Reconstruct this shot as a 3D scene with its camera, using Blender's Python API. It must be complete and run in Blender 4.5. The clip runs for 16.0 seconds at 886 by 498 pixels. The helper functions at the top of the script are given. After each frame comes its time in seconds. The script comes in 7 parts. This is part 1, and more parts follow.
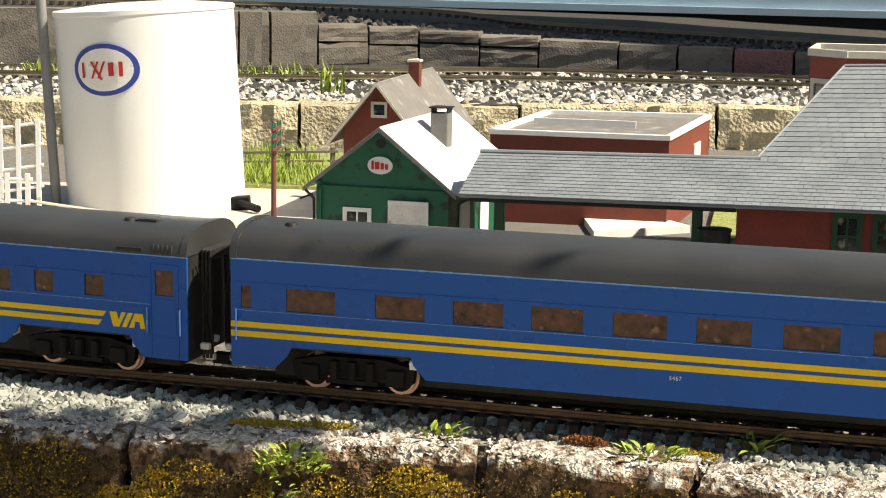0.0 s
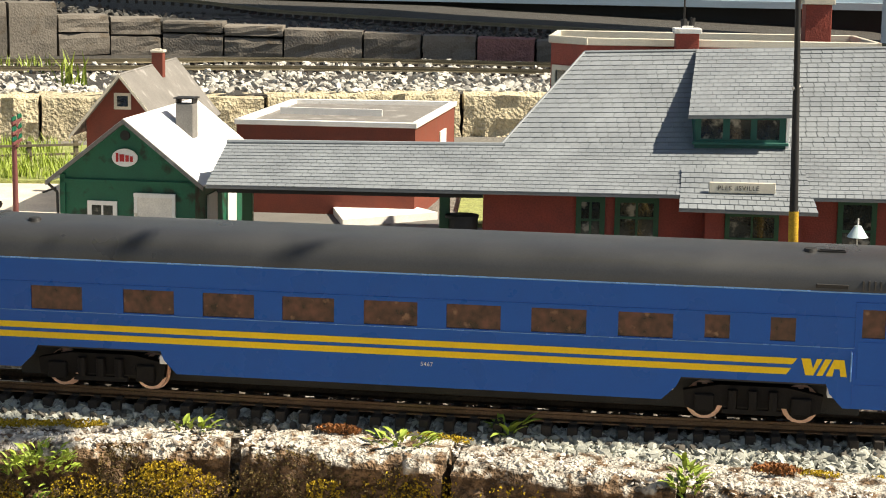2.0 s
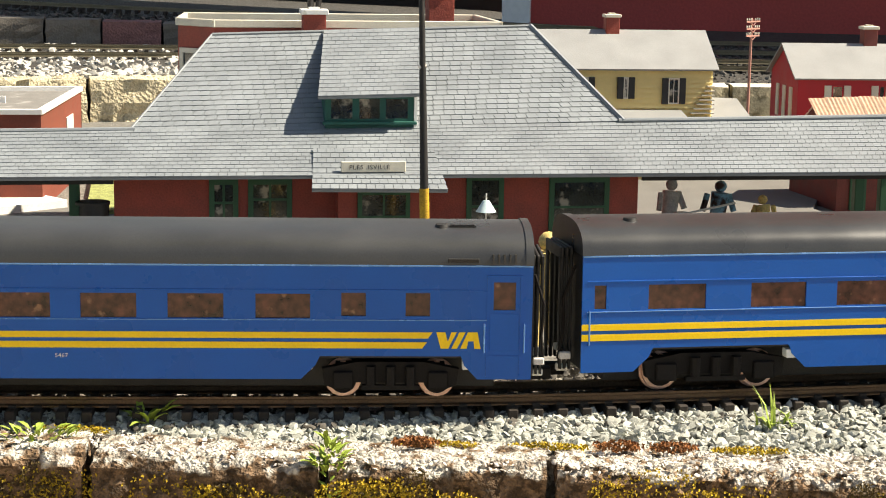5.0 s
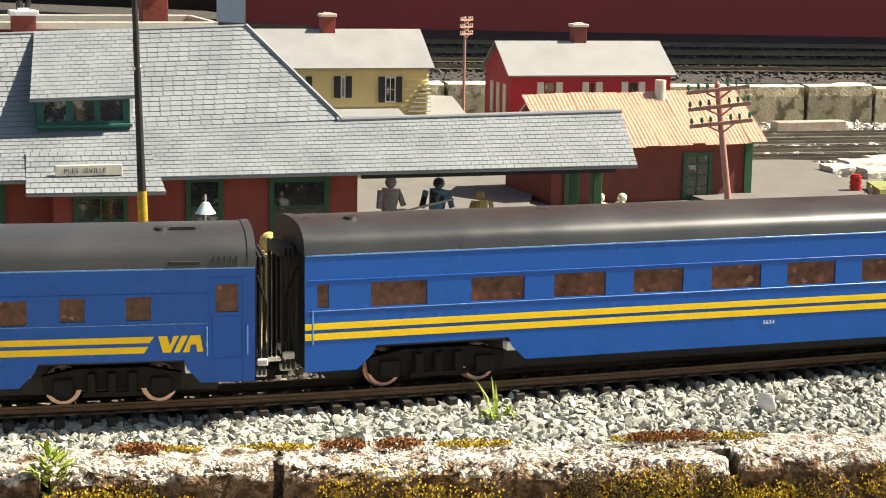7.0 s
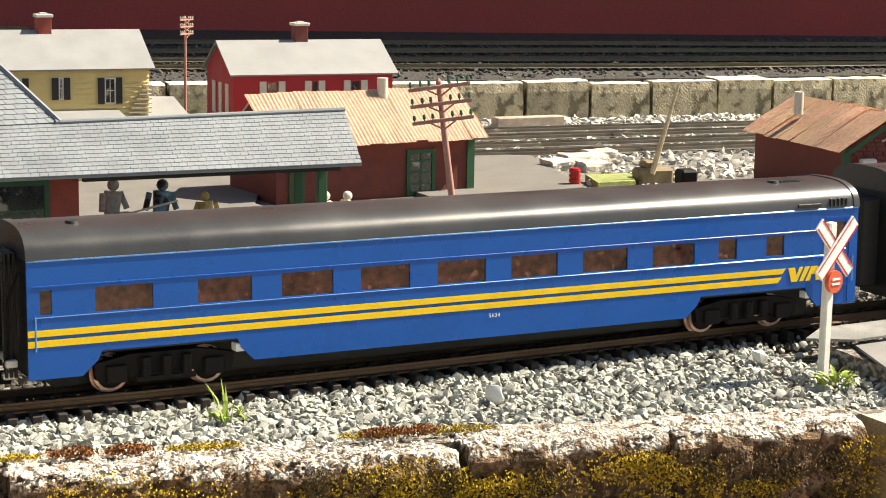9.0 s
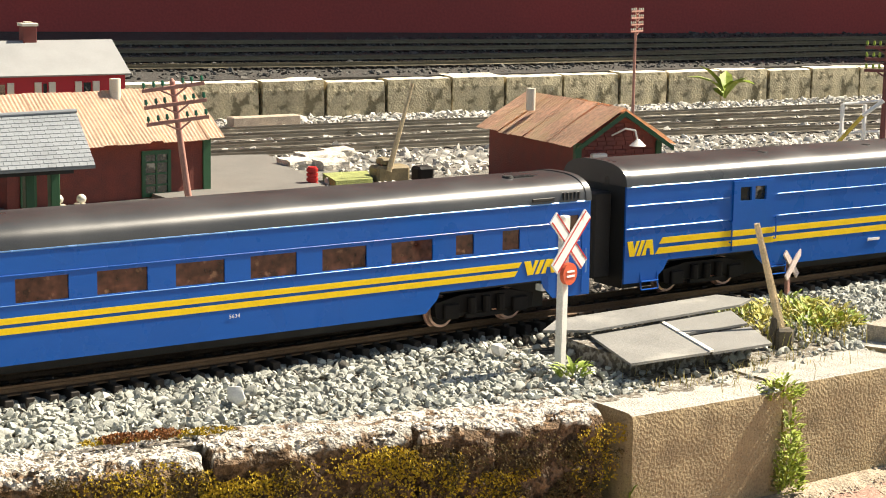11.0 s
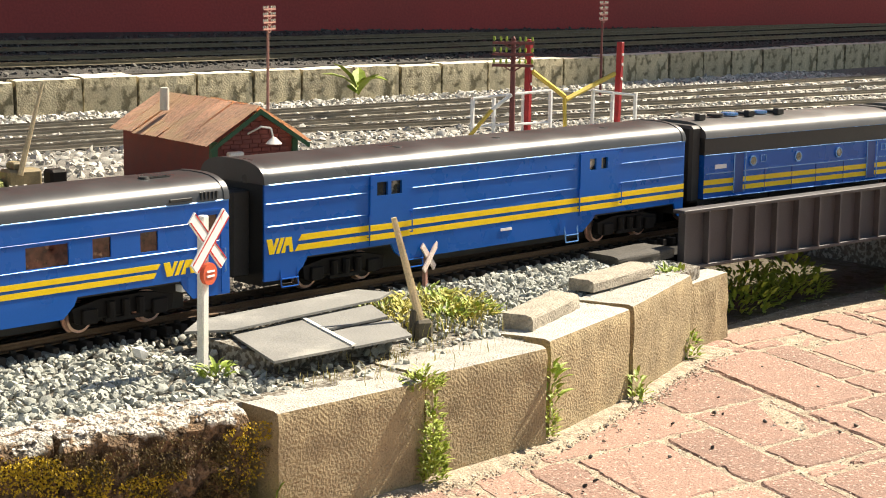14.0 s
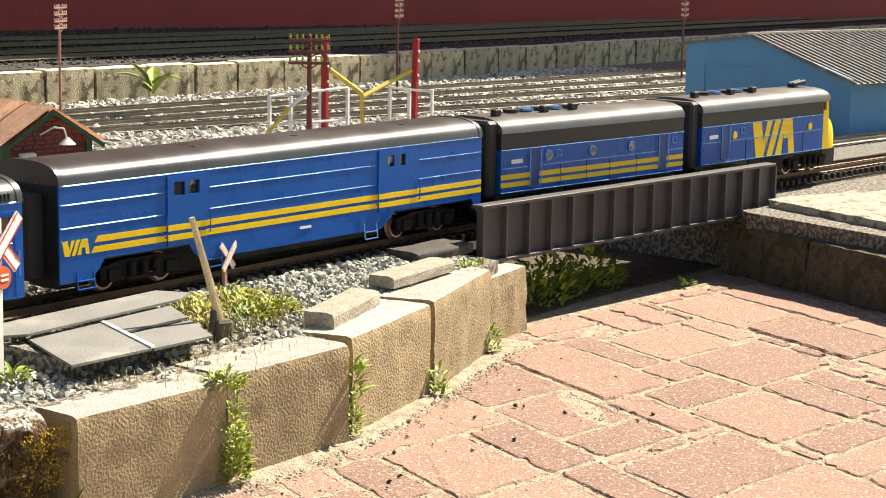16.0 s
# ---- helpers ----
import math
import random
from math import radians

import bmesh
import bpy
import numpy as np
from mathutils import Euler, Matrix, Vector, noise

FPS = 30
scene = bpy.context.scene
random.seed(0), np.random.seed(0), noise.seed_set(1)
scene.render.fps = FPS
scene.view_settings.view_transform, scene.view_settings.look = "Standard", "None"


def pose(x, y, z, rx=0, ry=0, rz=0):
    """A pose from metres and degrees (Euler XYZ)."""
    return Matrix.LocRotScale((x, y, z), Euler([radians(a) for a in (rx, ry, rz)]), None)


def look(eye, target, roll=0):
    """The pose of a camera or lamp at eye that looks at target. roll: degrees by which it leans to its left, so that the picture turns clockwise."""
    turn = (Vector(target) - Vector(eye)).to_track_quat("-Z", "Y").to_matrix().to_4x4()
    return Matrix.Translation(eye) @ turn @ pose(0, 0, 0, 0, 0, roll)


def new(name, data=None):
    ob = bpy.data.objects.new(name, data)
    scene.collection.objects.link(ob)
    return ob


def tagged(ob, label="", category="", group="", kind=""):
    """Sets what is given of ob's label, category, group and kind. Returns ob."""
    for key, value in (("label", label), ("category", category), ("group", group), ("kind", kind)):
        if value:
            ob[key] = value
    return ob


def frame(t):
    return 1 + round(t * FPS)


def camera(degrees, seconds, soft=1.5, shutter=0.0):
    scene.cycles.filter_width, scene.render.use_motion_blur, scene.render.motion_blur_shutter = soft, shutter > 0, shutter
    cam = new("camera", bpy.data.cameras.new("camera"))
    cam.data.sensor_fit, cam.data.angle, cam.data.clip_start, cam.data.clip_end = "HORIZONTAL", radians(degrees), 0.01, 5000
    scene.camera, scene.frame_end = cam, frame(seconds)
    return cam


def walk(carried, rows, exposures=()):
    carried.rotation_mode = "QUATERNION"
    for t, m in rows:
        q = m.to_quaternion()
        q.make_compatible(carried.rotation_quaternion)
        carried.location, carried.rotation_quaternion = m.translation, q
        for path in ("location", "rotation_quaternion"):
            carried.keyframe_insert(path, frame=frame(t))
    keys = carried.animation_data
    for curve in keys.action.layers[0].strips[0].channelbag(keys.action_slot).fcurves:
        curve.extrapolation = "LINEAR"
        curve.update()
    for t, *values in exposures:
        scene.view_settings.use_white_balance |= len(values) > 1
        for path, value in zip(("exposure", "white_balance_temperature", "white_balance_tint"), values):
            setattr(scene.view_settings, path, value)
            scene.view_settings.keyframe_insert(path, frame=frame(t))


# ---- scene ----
# camera: one spot, a pan to the right
cam = camera(26.84, 16.0, soft=1.05)
EYE = (0, 0, 0.385)
PATH = [
    (0.0, pose(*EYE, 80.751, 0, -0.000) @ pose(0, 0, 0, 0, 0, 1.013)),
    (0.5, pose(*EYE, 80.824, 0, -1.330) @ pose(0, 0, 0, 0, 0, 1.100)),
    (1.0, pose(*EYE, 80.789, 0, -2.474) @ pose(0, 0, 0, 0, 0, 0.982)),
    (1.5, pose(*EYE, 80.750, 0, -5.813) @ pose(0, 0, 0, 0, 0, 0.972)),
    (2.0, pose(*EYE, 80.549, 0, -7.829) @ pose(0, 0, 0, 0, 0, 0.975)),
    (2.5, pose(*EYE, 80.312, 0, -10.019) @ pose(0, 0, 0, 0, 0, 0.948)),
    (3.0, pose(*EYE, 80.193, 0, -12.163) @ pose(0, 0, 0, 0, 0, 0.902)),
    (5.5, pose(*EYE, 80.208, 0, -20.861) @ pose(0, 0, 0, 0, 0, 0.904)),
    (6.0, pose(*EYE, 80.239, 0, -22.907) @ pose(0, 0, 0, 0, 0, 0.941)),
    (6.5, pose(*EYE, 80.270, 0, -26.009) @ pose(0, 0, 0, 0, 0, 1.042)),
    (7.0, pose(*EYE, 80.295, 0, -27.935) @ pose(0, 0, 0, 0, 0, 0.932)),
    (7.5, pose(*EYE, 80.334, 0, -30.486) @ pose(0, 0, 0, 0, 0, 0.981)),
    (8.0, pose(*EYE, 80.343, 0, -32.168) @ pose(0, 0, 0, 0, 0, 0.945)),
    (8.5, pose(*EYE, 80.360, 0, -34.231) @ pose(0, 0, 0, 0, 0, 0.957)),
    (9.0, pose(*EYE, 80.397, 0, -36.472) @ pose(0, 0, 0, 0, 0, 0.928)),
    (9.5, pose(*EYE, 80.405, 0, -38.785) @ pose(0, 0, 0, 0, 0, 1.007)),
    (12.0, pose(*EYE, 80.562, 0, -47.899) @ pose(0, 0, 0, 0, 0, 0.933)),
    (12.5, pose(*EYE, 80.585, 0, -49.618) @ pose(0, 0, 0, 0, 0, 1.001)),
    (13.0, pose(*EYE, 80.598, 0, -51.891) @ pose(0, 0, 0, 0, 0, 1.032)),
    (13.5, pose(*EYE, 80.626, 0, -54.295) @ pose(0, 0, 0, 0, 0, 0.992)),
    (14.0, pose(*EYE, 80.619, 0, -55.863) @ pose(0, 0, 0, 0, 0, 0.943)),
    (14.5, pose(*EYE, 80.641, 0, -57.616) @ pose(0, 0, 0, 0, 0, 0.976)),
    (15.0, pose(*EYE, 80.638, 0, -59.583) @ pose(0, 0, 0, 0, 0, 0.922)),
    (15.5, pose(*EYE, 80.640, 0, -60.711) @ pose(0, 0, 0, 0, 0, 0.927)),
    (16.0, pose(*EYE, 80.636, 0, -62.117) @ pose(0, 0, 0, 0, 0, 0.910)),
]
walk(cam, PATH, exposures=[(0.0, 0.74, 7320, 9), (1.5, 0.82, 7320, 9), (3.0, 0.98, 7320, 9), (5.5, 1.14, 7320, 9), (9.0, 1.2, 7320, 9), (16.0, 1.18, 7320, 9)])

# ---- light ----
SUN_AZ, SUN_EL = -16.5, 49.0          # from +x towards +y, degrees
world = bpy.data.worlds.new("world")
scene.world = world
world.use_nodes = True
wn = world.node_tree.nodes
sky = wn.new("ShaderNodeTexSky")
sky.sky_type, sky.sun_disc = "NISHITA", False
sky.sun_elevation, sky.sun_rotation = radians(SUN_EL), radians(90 - SUN_AZ)
world.node_tree.links.new(sky.outputs[0], wn["Background"].inputs[0])
wn["Background"].inputs[1].default_value = 0.06
sun = new("sun", bpy.data.lights.new("sun", "SUN"))
sun.data.energy, sun.data.angle, sun.data.color = 5.0, radians(0.5), (1.0, 0.95, 0.86)
_a, _e = radians(SUN_AZ), radians(SUN_EL)
sun.matrix_world = look((math.cos(_e) * math.cos(_a) * 20, math.cos(_e) * math.sin(_a) * 20, math.sin(_e) * 20), (0, 0, 0))

# ---- materials ----
def mat(name, col, rough=0.7, metal=0.0, var=0.15, scale=60.0, fine=600.0, bump=0.15, coat=0.0, spots=None, spot_scale=25.0, spot_at=0.6, rand=0.0, island=0.0, spec=0.5, top=None):
    """A surface with a large and a fine variation, relief, and patches of a second colour."""
    m = bpy.data.materials.new(name)
    m.use_nodes = True
    n, l = m.node_tree.nodes, m.node_tree.links
    b = n["Principled BSDF"]
    b.inputs["Metallic"].default_value = metal
    b.inputs["Coat Weight"].default_value = coat
    b.inputs["Coat Roughness"].default_value = 0.12
    b.inputs["Specular IOR Level"].default_value = spec
    tc = n.new("ShaderNodeTexCoord")
    def tex(s, d=4.0):
        t = n.new("ShaderNodeTexNoise")
        t.inputs["Scale"].default_value, t.inputs["Detail"].default_value = s, d
        l.new(tc.outputs["Object"], t.inputs["Vector"])
        return t
    big, small = tex(scale), tex(fine, 2.0)
    add = n.new("ShaderNodeMath"); add.operation = "ADD"
    l.new(big.outputs["Fac"], add.inputs[0]); l.new(small.outputs["Fac"], add.inputs[1])
    src = add.outputs[0]
    lo, hi = 0.7, 1.3
    if rand or island:
        ri = n.new("ShaderNodeObjectInfo") if rand else n.new("ShaderNodeNewGeometry")
        ml = n.new("ShaderNodeMath"); ml.operation = "MULTIPLY_ADD"
        l.new(ri.outputs["Random" if rand else "Random Per Island"], ml.inputs[0])
        ml.inputs[1].default_value = (rand or island)
        l.new(src, ml.inputs[2]); src = ml.outputs[0]
        hi += (rand or island)
    ramp = n.new("ShaderNodeMapRange")
    ramp.inputs["From Min"].default_value, ramp.inputs["From Max"].default_value = lo, hi
    ramp.inputs["To Min"].default_value, ramp.inputs["To Max"].default_value = 1 - var, 1 + var
    l.new(src, ramp.inputs["Value"])
    mul = n.new("ShaderNodeVectorMath"); mul.operation = "SCALE"
    mul.inputs[0].default_value = col[:3]
    l.new(ramp.outputs[0], mul.inputs["Scale"])
    out = mul.outputs[0]
    if spots:
        sp = tex(spot_scale, 6.0)
        mr = n.new("ShaderNodeMapRange")
        mr.inputs["From Min"].default_value, mr.inputs["From Max"].default_value = spot_at - 0.04, spot_at + 0.05
        l.new(sp.outputs["Fac"], mr.inputs["Value"])
        mx = n.new("ShaderNodeMix"); mx.data_type = "RGBA"
        l.new(mr.outputs[0], mx.inputs["Factor"]); l.new(out, mx.inputs["A"])
        mx.inputs["B"].default_value = (*spots, 1)
        out = mx.outputs["Result"]
    if top:
        # a cleaner, weathered colour along the upper edge, with a ragged border
        sx = n.new("ShaderNodeSeparateXYZ")
        l.new(tc.outputs["Object"], sx.inputs[0])
        rag, ma = tex(70, 6.0), n.new("ShaderNodeMath")
        ma.operation = "MULTIPLY_ADD"
        l.new(rag.outputs["Fac"], ma.inputs[0]); ma.inputs[1].default_value = 0.07
        l.new(sx.outputs["Z"], ma.inputs[2])
        mt = n.new("ShaderNodeMapRange")
        mt.inputs["From Min"].default_value, mt.inputs["From Max"].default_value = 0.027, 0.037
        l.new(ma.outputs[0], mt.inputs["Value"])
        tone = n.new("ShaderNodeVectorMath"); tone.operation = "SCALE"
        tone.inputs[0].default_value = top
        l.new(ramp.outputs[0], tone.inputs["Scale"])
        mz = n.new("ShaderNodeMix"); mz.data_type = "RGBA"
        l.new(mt.outputs[0], mz.inputs["Factor"]); l.new(out, mz.inputs["A"]); l.new(tone.outputs[0], mz.inputs["B"])
        out = mz.outputs["Result"]
    l.new(out, b.inputs["Base Color"])
    rr = n.new("ShaderNodeMapRange")
    rr.inputs["From Min"].default_value, rr.inputs["From Max"].default_value = 0.3, 0.7
    rr.inputs["To Min"].default_value, rr.inputs["To Max"].default_value = max(0.03, rough - 0.08), min(1, rough + 0.08)
    l.new(big.outputs["Fac"], rr.inputs["Value"]); l.new(rr.outputs[0], b.inputs["Roughness"])
    if bump:
        bp = n.new("ShaderNodeBump")
        bp.inputs["Strength"].default_value, bp.inputs["Distance"].default_value = bump, 1.0 / fine
        l.new(add.outputs[0], bp.inputs["Height"]); l.new(bp.outputs[0], b.inputs["Normal"])
    return m

BLUE = mat("blue_paint", (0.002, 0.094, 0.41), 0.3, var=0.06, scale=20, bump=0.02, spec=0.3)
YELLOW = mat("yellow_paint", (0.87, 0.585, 0.005), 0.4, var=0.08, scale=30, bump=0.02)
WHITE = mat("white_paint", (0.8, 0.79, 0.76), 0.55, var=0.08, spots=(0.5, 0.47, 0.4), spot_at=0.68, spot_scale=60)
# trim and fittings; its pale blue paints a sky glint on belt rails
GLINT_TRIM = mat("glint_strip", (0.13, 0.31, 0.64), 0.24, metal=0.4, var=0.05, bump=0)
ROOF = mat("black_roof", (0.042, 0.043, 0.044), 0.34, var=0.25, scale=12, fine=900, bump=0.06, spec=0.6)
BLACK = mat("black_plastic", (0.018, 0.017, 0.016), 0.6, var=0.3)
TRUCK = mat("truck_black", (0.009, 0.007, 0.006), 0.7, spec=0.25, var=0.4, scale=120)
COPPER = mat("bare_metal_wheel", (0.75, 0.5, 0.4), 0.35, metal=0.6, var=0.15)
# the pale spots of both panes are reflections painted into the glass
WINDOW = mat("amber_window", (0.072, 0.027, 0.018), 0.07, var=0.8, scale=45, fine=150, bump=0.0, coat=0.1, spots=(0.24, 0.13, 0.075), spot_scale=80, spot_at=0.66)
GLASS = mat("dark_glass", (0.03, 0.035, 0.03), 0.07, var=0.6, scale=40, bump=0, coat=1.0, spots=(0.34, 0.31, 0.25), spot_scale=60, spot_at=0.6)
RAIL = mat("rail_steel", (0.12, 0.075, 0.045), 0.42, metal=0.6, var=0.35, scale=25)
RAIL_SILVER = mat("rail_worn", (0.3, 0.27, 0.22), 0.35, metal=0.7, var=0.3, scale=25)
RAIL_DARK = mat("rail_oxide", (0.2, 0.17, 0.11), 0.5, metal=0.5, var=0.3, scale=25)
TIE = mat("tie_brown", (0.03, 0.022, 0.016), 0.8, var=0.5, scale=90, rand=0.5)
TIE_GREY = mat("tie_weathered", (0.055, 0.048, 0.04), 0.85, var=0.5, scale=90)
CAPSTONE = mat("weathered_capping", (0.42, 0.37, 0.29), 0.92, var=0.4, scale=30, fine=250, bump=0.9, spots=(0.22, 0.18, 0.12), spot_scale=40, spot_at=0.58)
PALESTONE = mat("pale_gravel_stone", (0.5, 0.475, 0.42), 0.88, var=0.6, scale=150, fine=900, bump=0.4, island=0.9)
STONE = mat("ballast_stone", (0.36, 0.362, 0.318), 0.88, var=0.62, scale=150, fine=900, bump=0.4, island=0.9)
# ballast below the train, its shade put into the stone colour
SHADED_BALLAST = mat("shaded_ballast", (0.085, 0.075, 0.062), 0.85, var=0.6, scale=150, fine=900, bump=0.4, island=0.9)
# darkened for shade on the upper tracks; also the dark paving pebbles
SHADE_AND_DARK_STONE = mat("shaded_and_dark_stone", (0.085, 0.08, 0.07), 0.9, var=0.7, scale=120, fine=600, bump=0.4, island=1.4)
EARTH = mat("earth", (0.12, 0.1, 0.075), 0.95, var=0.5, scale=40, fine=300, bump=0.9, spots=(0.3, 0.28, 0.24), spot_scale=160, spot_at=0.52)
GRAVEL = mat("gravel_bed", (0.17, 0.16, 0.14), 0.95, var=0.55, scale=120, fine=380, bump=1.0)
# terrace and bank gravel with the shade put into its colour
SHADED_BED = mat("shaded_gravel", (0.045, 0.041, 0.035), 0.95, var=0.7, scale=90, fine=300, bump=1.0, spots=(0.12, 0.115, 0.11), spot_scale=120, spot_at=0.64)
BLOCK = mat("split_concrete", (0.43, 0.4, 0.35), 0.92, var=0.4, scale=45, fine=420, bump=1.0, rand=0.3)
MOSSY = mat("mossy_concrete", (0.2, 0.125, 0.07), 0.95, var=0.6, scale=90, fine=300, bump=1.6, spots=(0.07, 0.04, 0.018), spot_scale=110, spot_at=0.5, rand=0.2, top=(0.54, 0.5, 0.43))
TANBLOCK = mat("tan_concrete", (0.35, 0.27, 0.155), 0.92, var=0.4, scale=30, fine=330, bump=0.6, rand=0.15, spots=(0.2, 0.14, 0.075), spot_scale=330, spot_at=0.62)
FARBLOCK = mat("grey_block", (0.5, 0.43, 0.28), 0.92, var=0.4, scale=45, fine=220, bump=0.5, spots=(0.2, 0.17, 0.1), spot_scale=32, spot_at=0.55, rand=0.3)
FARTOP = mat("sunlit_block_top", (0.66, 0.61, 0.5), 0.92, var=0.25, scale=45, fine=220, bump=0.6, rand=0.2)
ROCKFACE = mat("rough_limestone", (0.5, 0.43, 0.29), 0.95, var=0.4, scale=40, fine=160, bump=1.0, rand=0.3)
# weathered grey, lowered further to hold the back wall's shade
SHADED_GREYSTONE = mat("weathered_shaded_stone", (0.17, 0.15, 0.125), 0.9, var=0.35, scale=22, fine=200, bump=0.4, spots=(0.1, 0.075, 0.05), spot_scale=12, spot_at=0.6, rand=0.9)
REDSTONE = mat("pink_stone", (0.25, 0.12, 0.11), 0.9, var=0.3, scale=22, fine=200, bump=0.7)
PAVER = mat("red_paver", (0.275, 0.165, 0.125), 0.9, var=0.4, scale=35, fine=300, bump=0.7, rand=0.55, spots=(0.5, 0.36, 0.29), spot_scale=170, spot_at=0.615)
JOINT = mat("joint_sand", (0.35, 0.28, 0.205), 0.97, var=0.5, scale=80, fine=350, bump=1.0, spots=(0.26, 0.2, 0.14), spot_scale=50, spot_at=0.6)
SHINGLE = mat("grey_shingle", (0.215, 0.235, 0.25), 0.5, var=0.22, scale=18, fine=700, bump=0.2, island=0.25)
REDWALL = mat("dark_red_siding", (0.42, 0.055, 0.045), 0.6, var=0.15, scale=3, fine=120, bump=0.1)
PALEWALL = mat("pale_blue_siding", (0.42, 0.54, 0.62), 0.5, var=0.1, scale=5, fine=200, bump=0.1)
RUST = mat("red_oxide_wall", (0.19, 0.045, 0.027), 0.75, var=0.2, scale=40, fine=500)
BRICK = mat("model_brick", (0.19, 0.05, 0.04), 0.8, var=0.3, scale=60, fine=500, island=0.5)
BRICKWALL = mat("brick_red_wall", (0.29, 0.055, 0.035), 0.7, var=0.25, scale=50, fine=500, bump=0.3)
SHEDWALL = mat("dark_shed_red", (0.16, 0.036, 0.025), 0.75, var=0.3, scale=50, fine=500, bump=0.3)
TRIM_G = mat("dark_green_trim", (0.02, 0.085, 0.035), 0.5, var=0.15)
TEAL = mat("teal_trim", (0.012, 0.1, 0.075), 0.5, var=0.15)
GREENWALL = mat("green_siding", (0.006, 0.105, 0.055), 0.6, var=0.2, scale=40, spots=(0.012, 0.03, 0.014), spot_scale=42, spot_at=0.6)
CREAM = mat("cream_trim", (0.66, 0.61, 0.5), 0.55, var=0.1, scale=50)
TIN = mat("rusty_tin", (0.72, 0.48, 0.34), 0.6, var=0.25, scale=14, fine=160, bump=0.15, spots=(0.72, 0.52, 0.34), spot_scale=18, spot_at=0.55)
TIN_PALE = mat("pale_rusty_tin", (0.76, 0.54, 0.39), 0.6, var=0.2, scale=14, fine=160, bump=0.1, spots=(0.8, 0.6, 0.42), spot_scale=18, spot_at=0.55)
YELLOWWALL = mat("yellow_clapboard", (0.74, 0.6, 0.26), 0.6, var=0.08, scale=30)
REDHOUSE = mat("bright_red_siding", (0.42, 0.012, 0.022), 0.55, var=0.1, scale=30)
PALEROOF = mat("pale_grey_roof", (0.25, 0.253, 0.25), 0.6, var=0.12, scale=25)
GREYROOF = mat("weathered_grey_roof", (0.19, 0.18, 0.165), 0.8, var=0.25, scale=40, spots=(0.32, 0.31, 0.29), spot_scale=40, spot_at=0.63)
WHITEROOF = mat("white_roof", (0.8, 0.8, 0.8), 0.5, var=0.06, scale=30)
TANKWHITE = mat("white_tank", (0.8, 0.8, 0.78), 0.45, var=0.05, scale=10, bump=0.02)
ASPHALT = mat("model_asphalt", (0.15, 0.142, 0.128), 0.9, var=0.2, scale=15, fine=500, bump=0.4)
CONCRETE = mat("pale_concrete", (0.55, 0.5, 0.42), 0.9, var=0.2, scale=20, fine=300, bump=0.5)
# shade coloured into the abutment blocks and the pad below the bridge
SHADE_DARK = mat("shade_dark_mottled", (0.11, 0.085, 0.06), 0.95, var=0.5, scale=40, fine=300, bump=1.0, spots=(0.06, 0.05, 0.02), spot_scale=40, spot_at=0.52)
GIRDER = mat("girder_grey", (0.068, 0.06, 0.062), 0.55, var=0.2, scale=30, fine=500, bump=0.1)
RUBBER = mat("grey_board", (0.2, 0.195, 0.18), 0.75, var=0.2, scale=20, fine=500, bump=0.3, spots=(0.3, 0.29, 0.26), spot_scale=10, spot_at=0.62)
WOOD = mat("weathered_wood", (0.6, 0.47, 0.28), 0.8, var=0.25, scale=60, fine=500, bump=0.4)
POLEBROWN = mat("pinkish_wood", (0.45, 0.22, 0.17), 0.75, var=0.2, scale=60)
POLEDARK = mat("dark_red_wood", (0.16, 0.05, 0.045), 0.7, var=0.2, scale=60)
POSTRED = mat("deep_red_paint", (0.33, 0.012, 0.015), 0.55, var=0.2)
REDPAINT = mat("red_paint", (0.5, 0.02, 0.02), 0.5, var=0.15)
INSUL = mat("green_glass_knob", (0.01, 0.12, 0.06), 0.3, var=0.2)
BLUEWALL = mat("sky_blue_wall", (0.1, 0.33, 0.6), 0.55, var=0.08, scale=12)
YELLOWLEAF = mat("yellow_green_leaf", (0.4, 0.36, 0.07), 0.7, var=0.35, scale=60, island=0.6)
SLABGREY = mat("grey_tan_slab", (0.33, 0.29, 0.23), 0.92, var=0.35, scale=40, fine=350, bump=0.7)
LEAF = mat("leaf_green", (0.26, 0.34, 0.045), 0.6, var=0.35, scale=60, island=0.6)
IVY = mat("ivy_green", (0.3, 0.36, 0.05), 0.6, var=0.4, scale=60, island=0.8)
GREYWOOD = mat("bleached_timber", (0.42, 0.34, 0.26), 0.85, var=0.3, scale=60, fine=500, bump=0.4)
DRYLEAF = mat("dry_leaf", (0.5, 0.41, 0.15), 0.8, var=0.35, scale=60, island=0.6)
MOSS = mat("moss", (0.42, 0.29, 0.018), 0.95, var=0.5, scale=90, fine=600, bump=1.0, island=0.8)
MOSSRED = mat("red_moss", (0.26, 0.1, 0.03), 0.95, var=0.5, scale=90, fine=600, bump=1.0, island=0.8)
LAWN = mat("bright_grass", (0.27, 0.3, 0.1), 0.9, var=0.4, scale=70, fine=400, bump=1.0)
CHALK = mat("chalk_white", (0.75, 0.72, 0.66), 0.85, var=0.15, scale=50)

# ---- helpers for meshes ----
def link(name, bm, material, parent=None, label="", smooth=False):
    me = bpy.data.meshes.new(name)
    bm.normal_update()
    bm.to_mesh(me); bm.free()
    me.materials.append(material)
    if smooth:
        me.shade_smooth()
        me.set_sharp_from_angle(angle=radians(38))
    ob = new(name, me)
    if parent:
        ob.parent = parent
    if label:
        ob["label"] = label
    return ob

part = link

def cap_top(ob, material):
    """The upper faces of a block take a second material."""
    ob.data.materials.append(material)

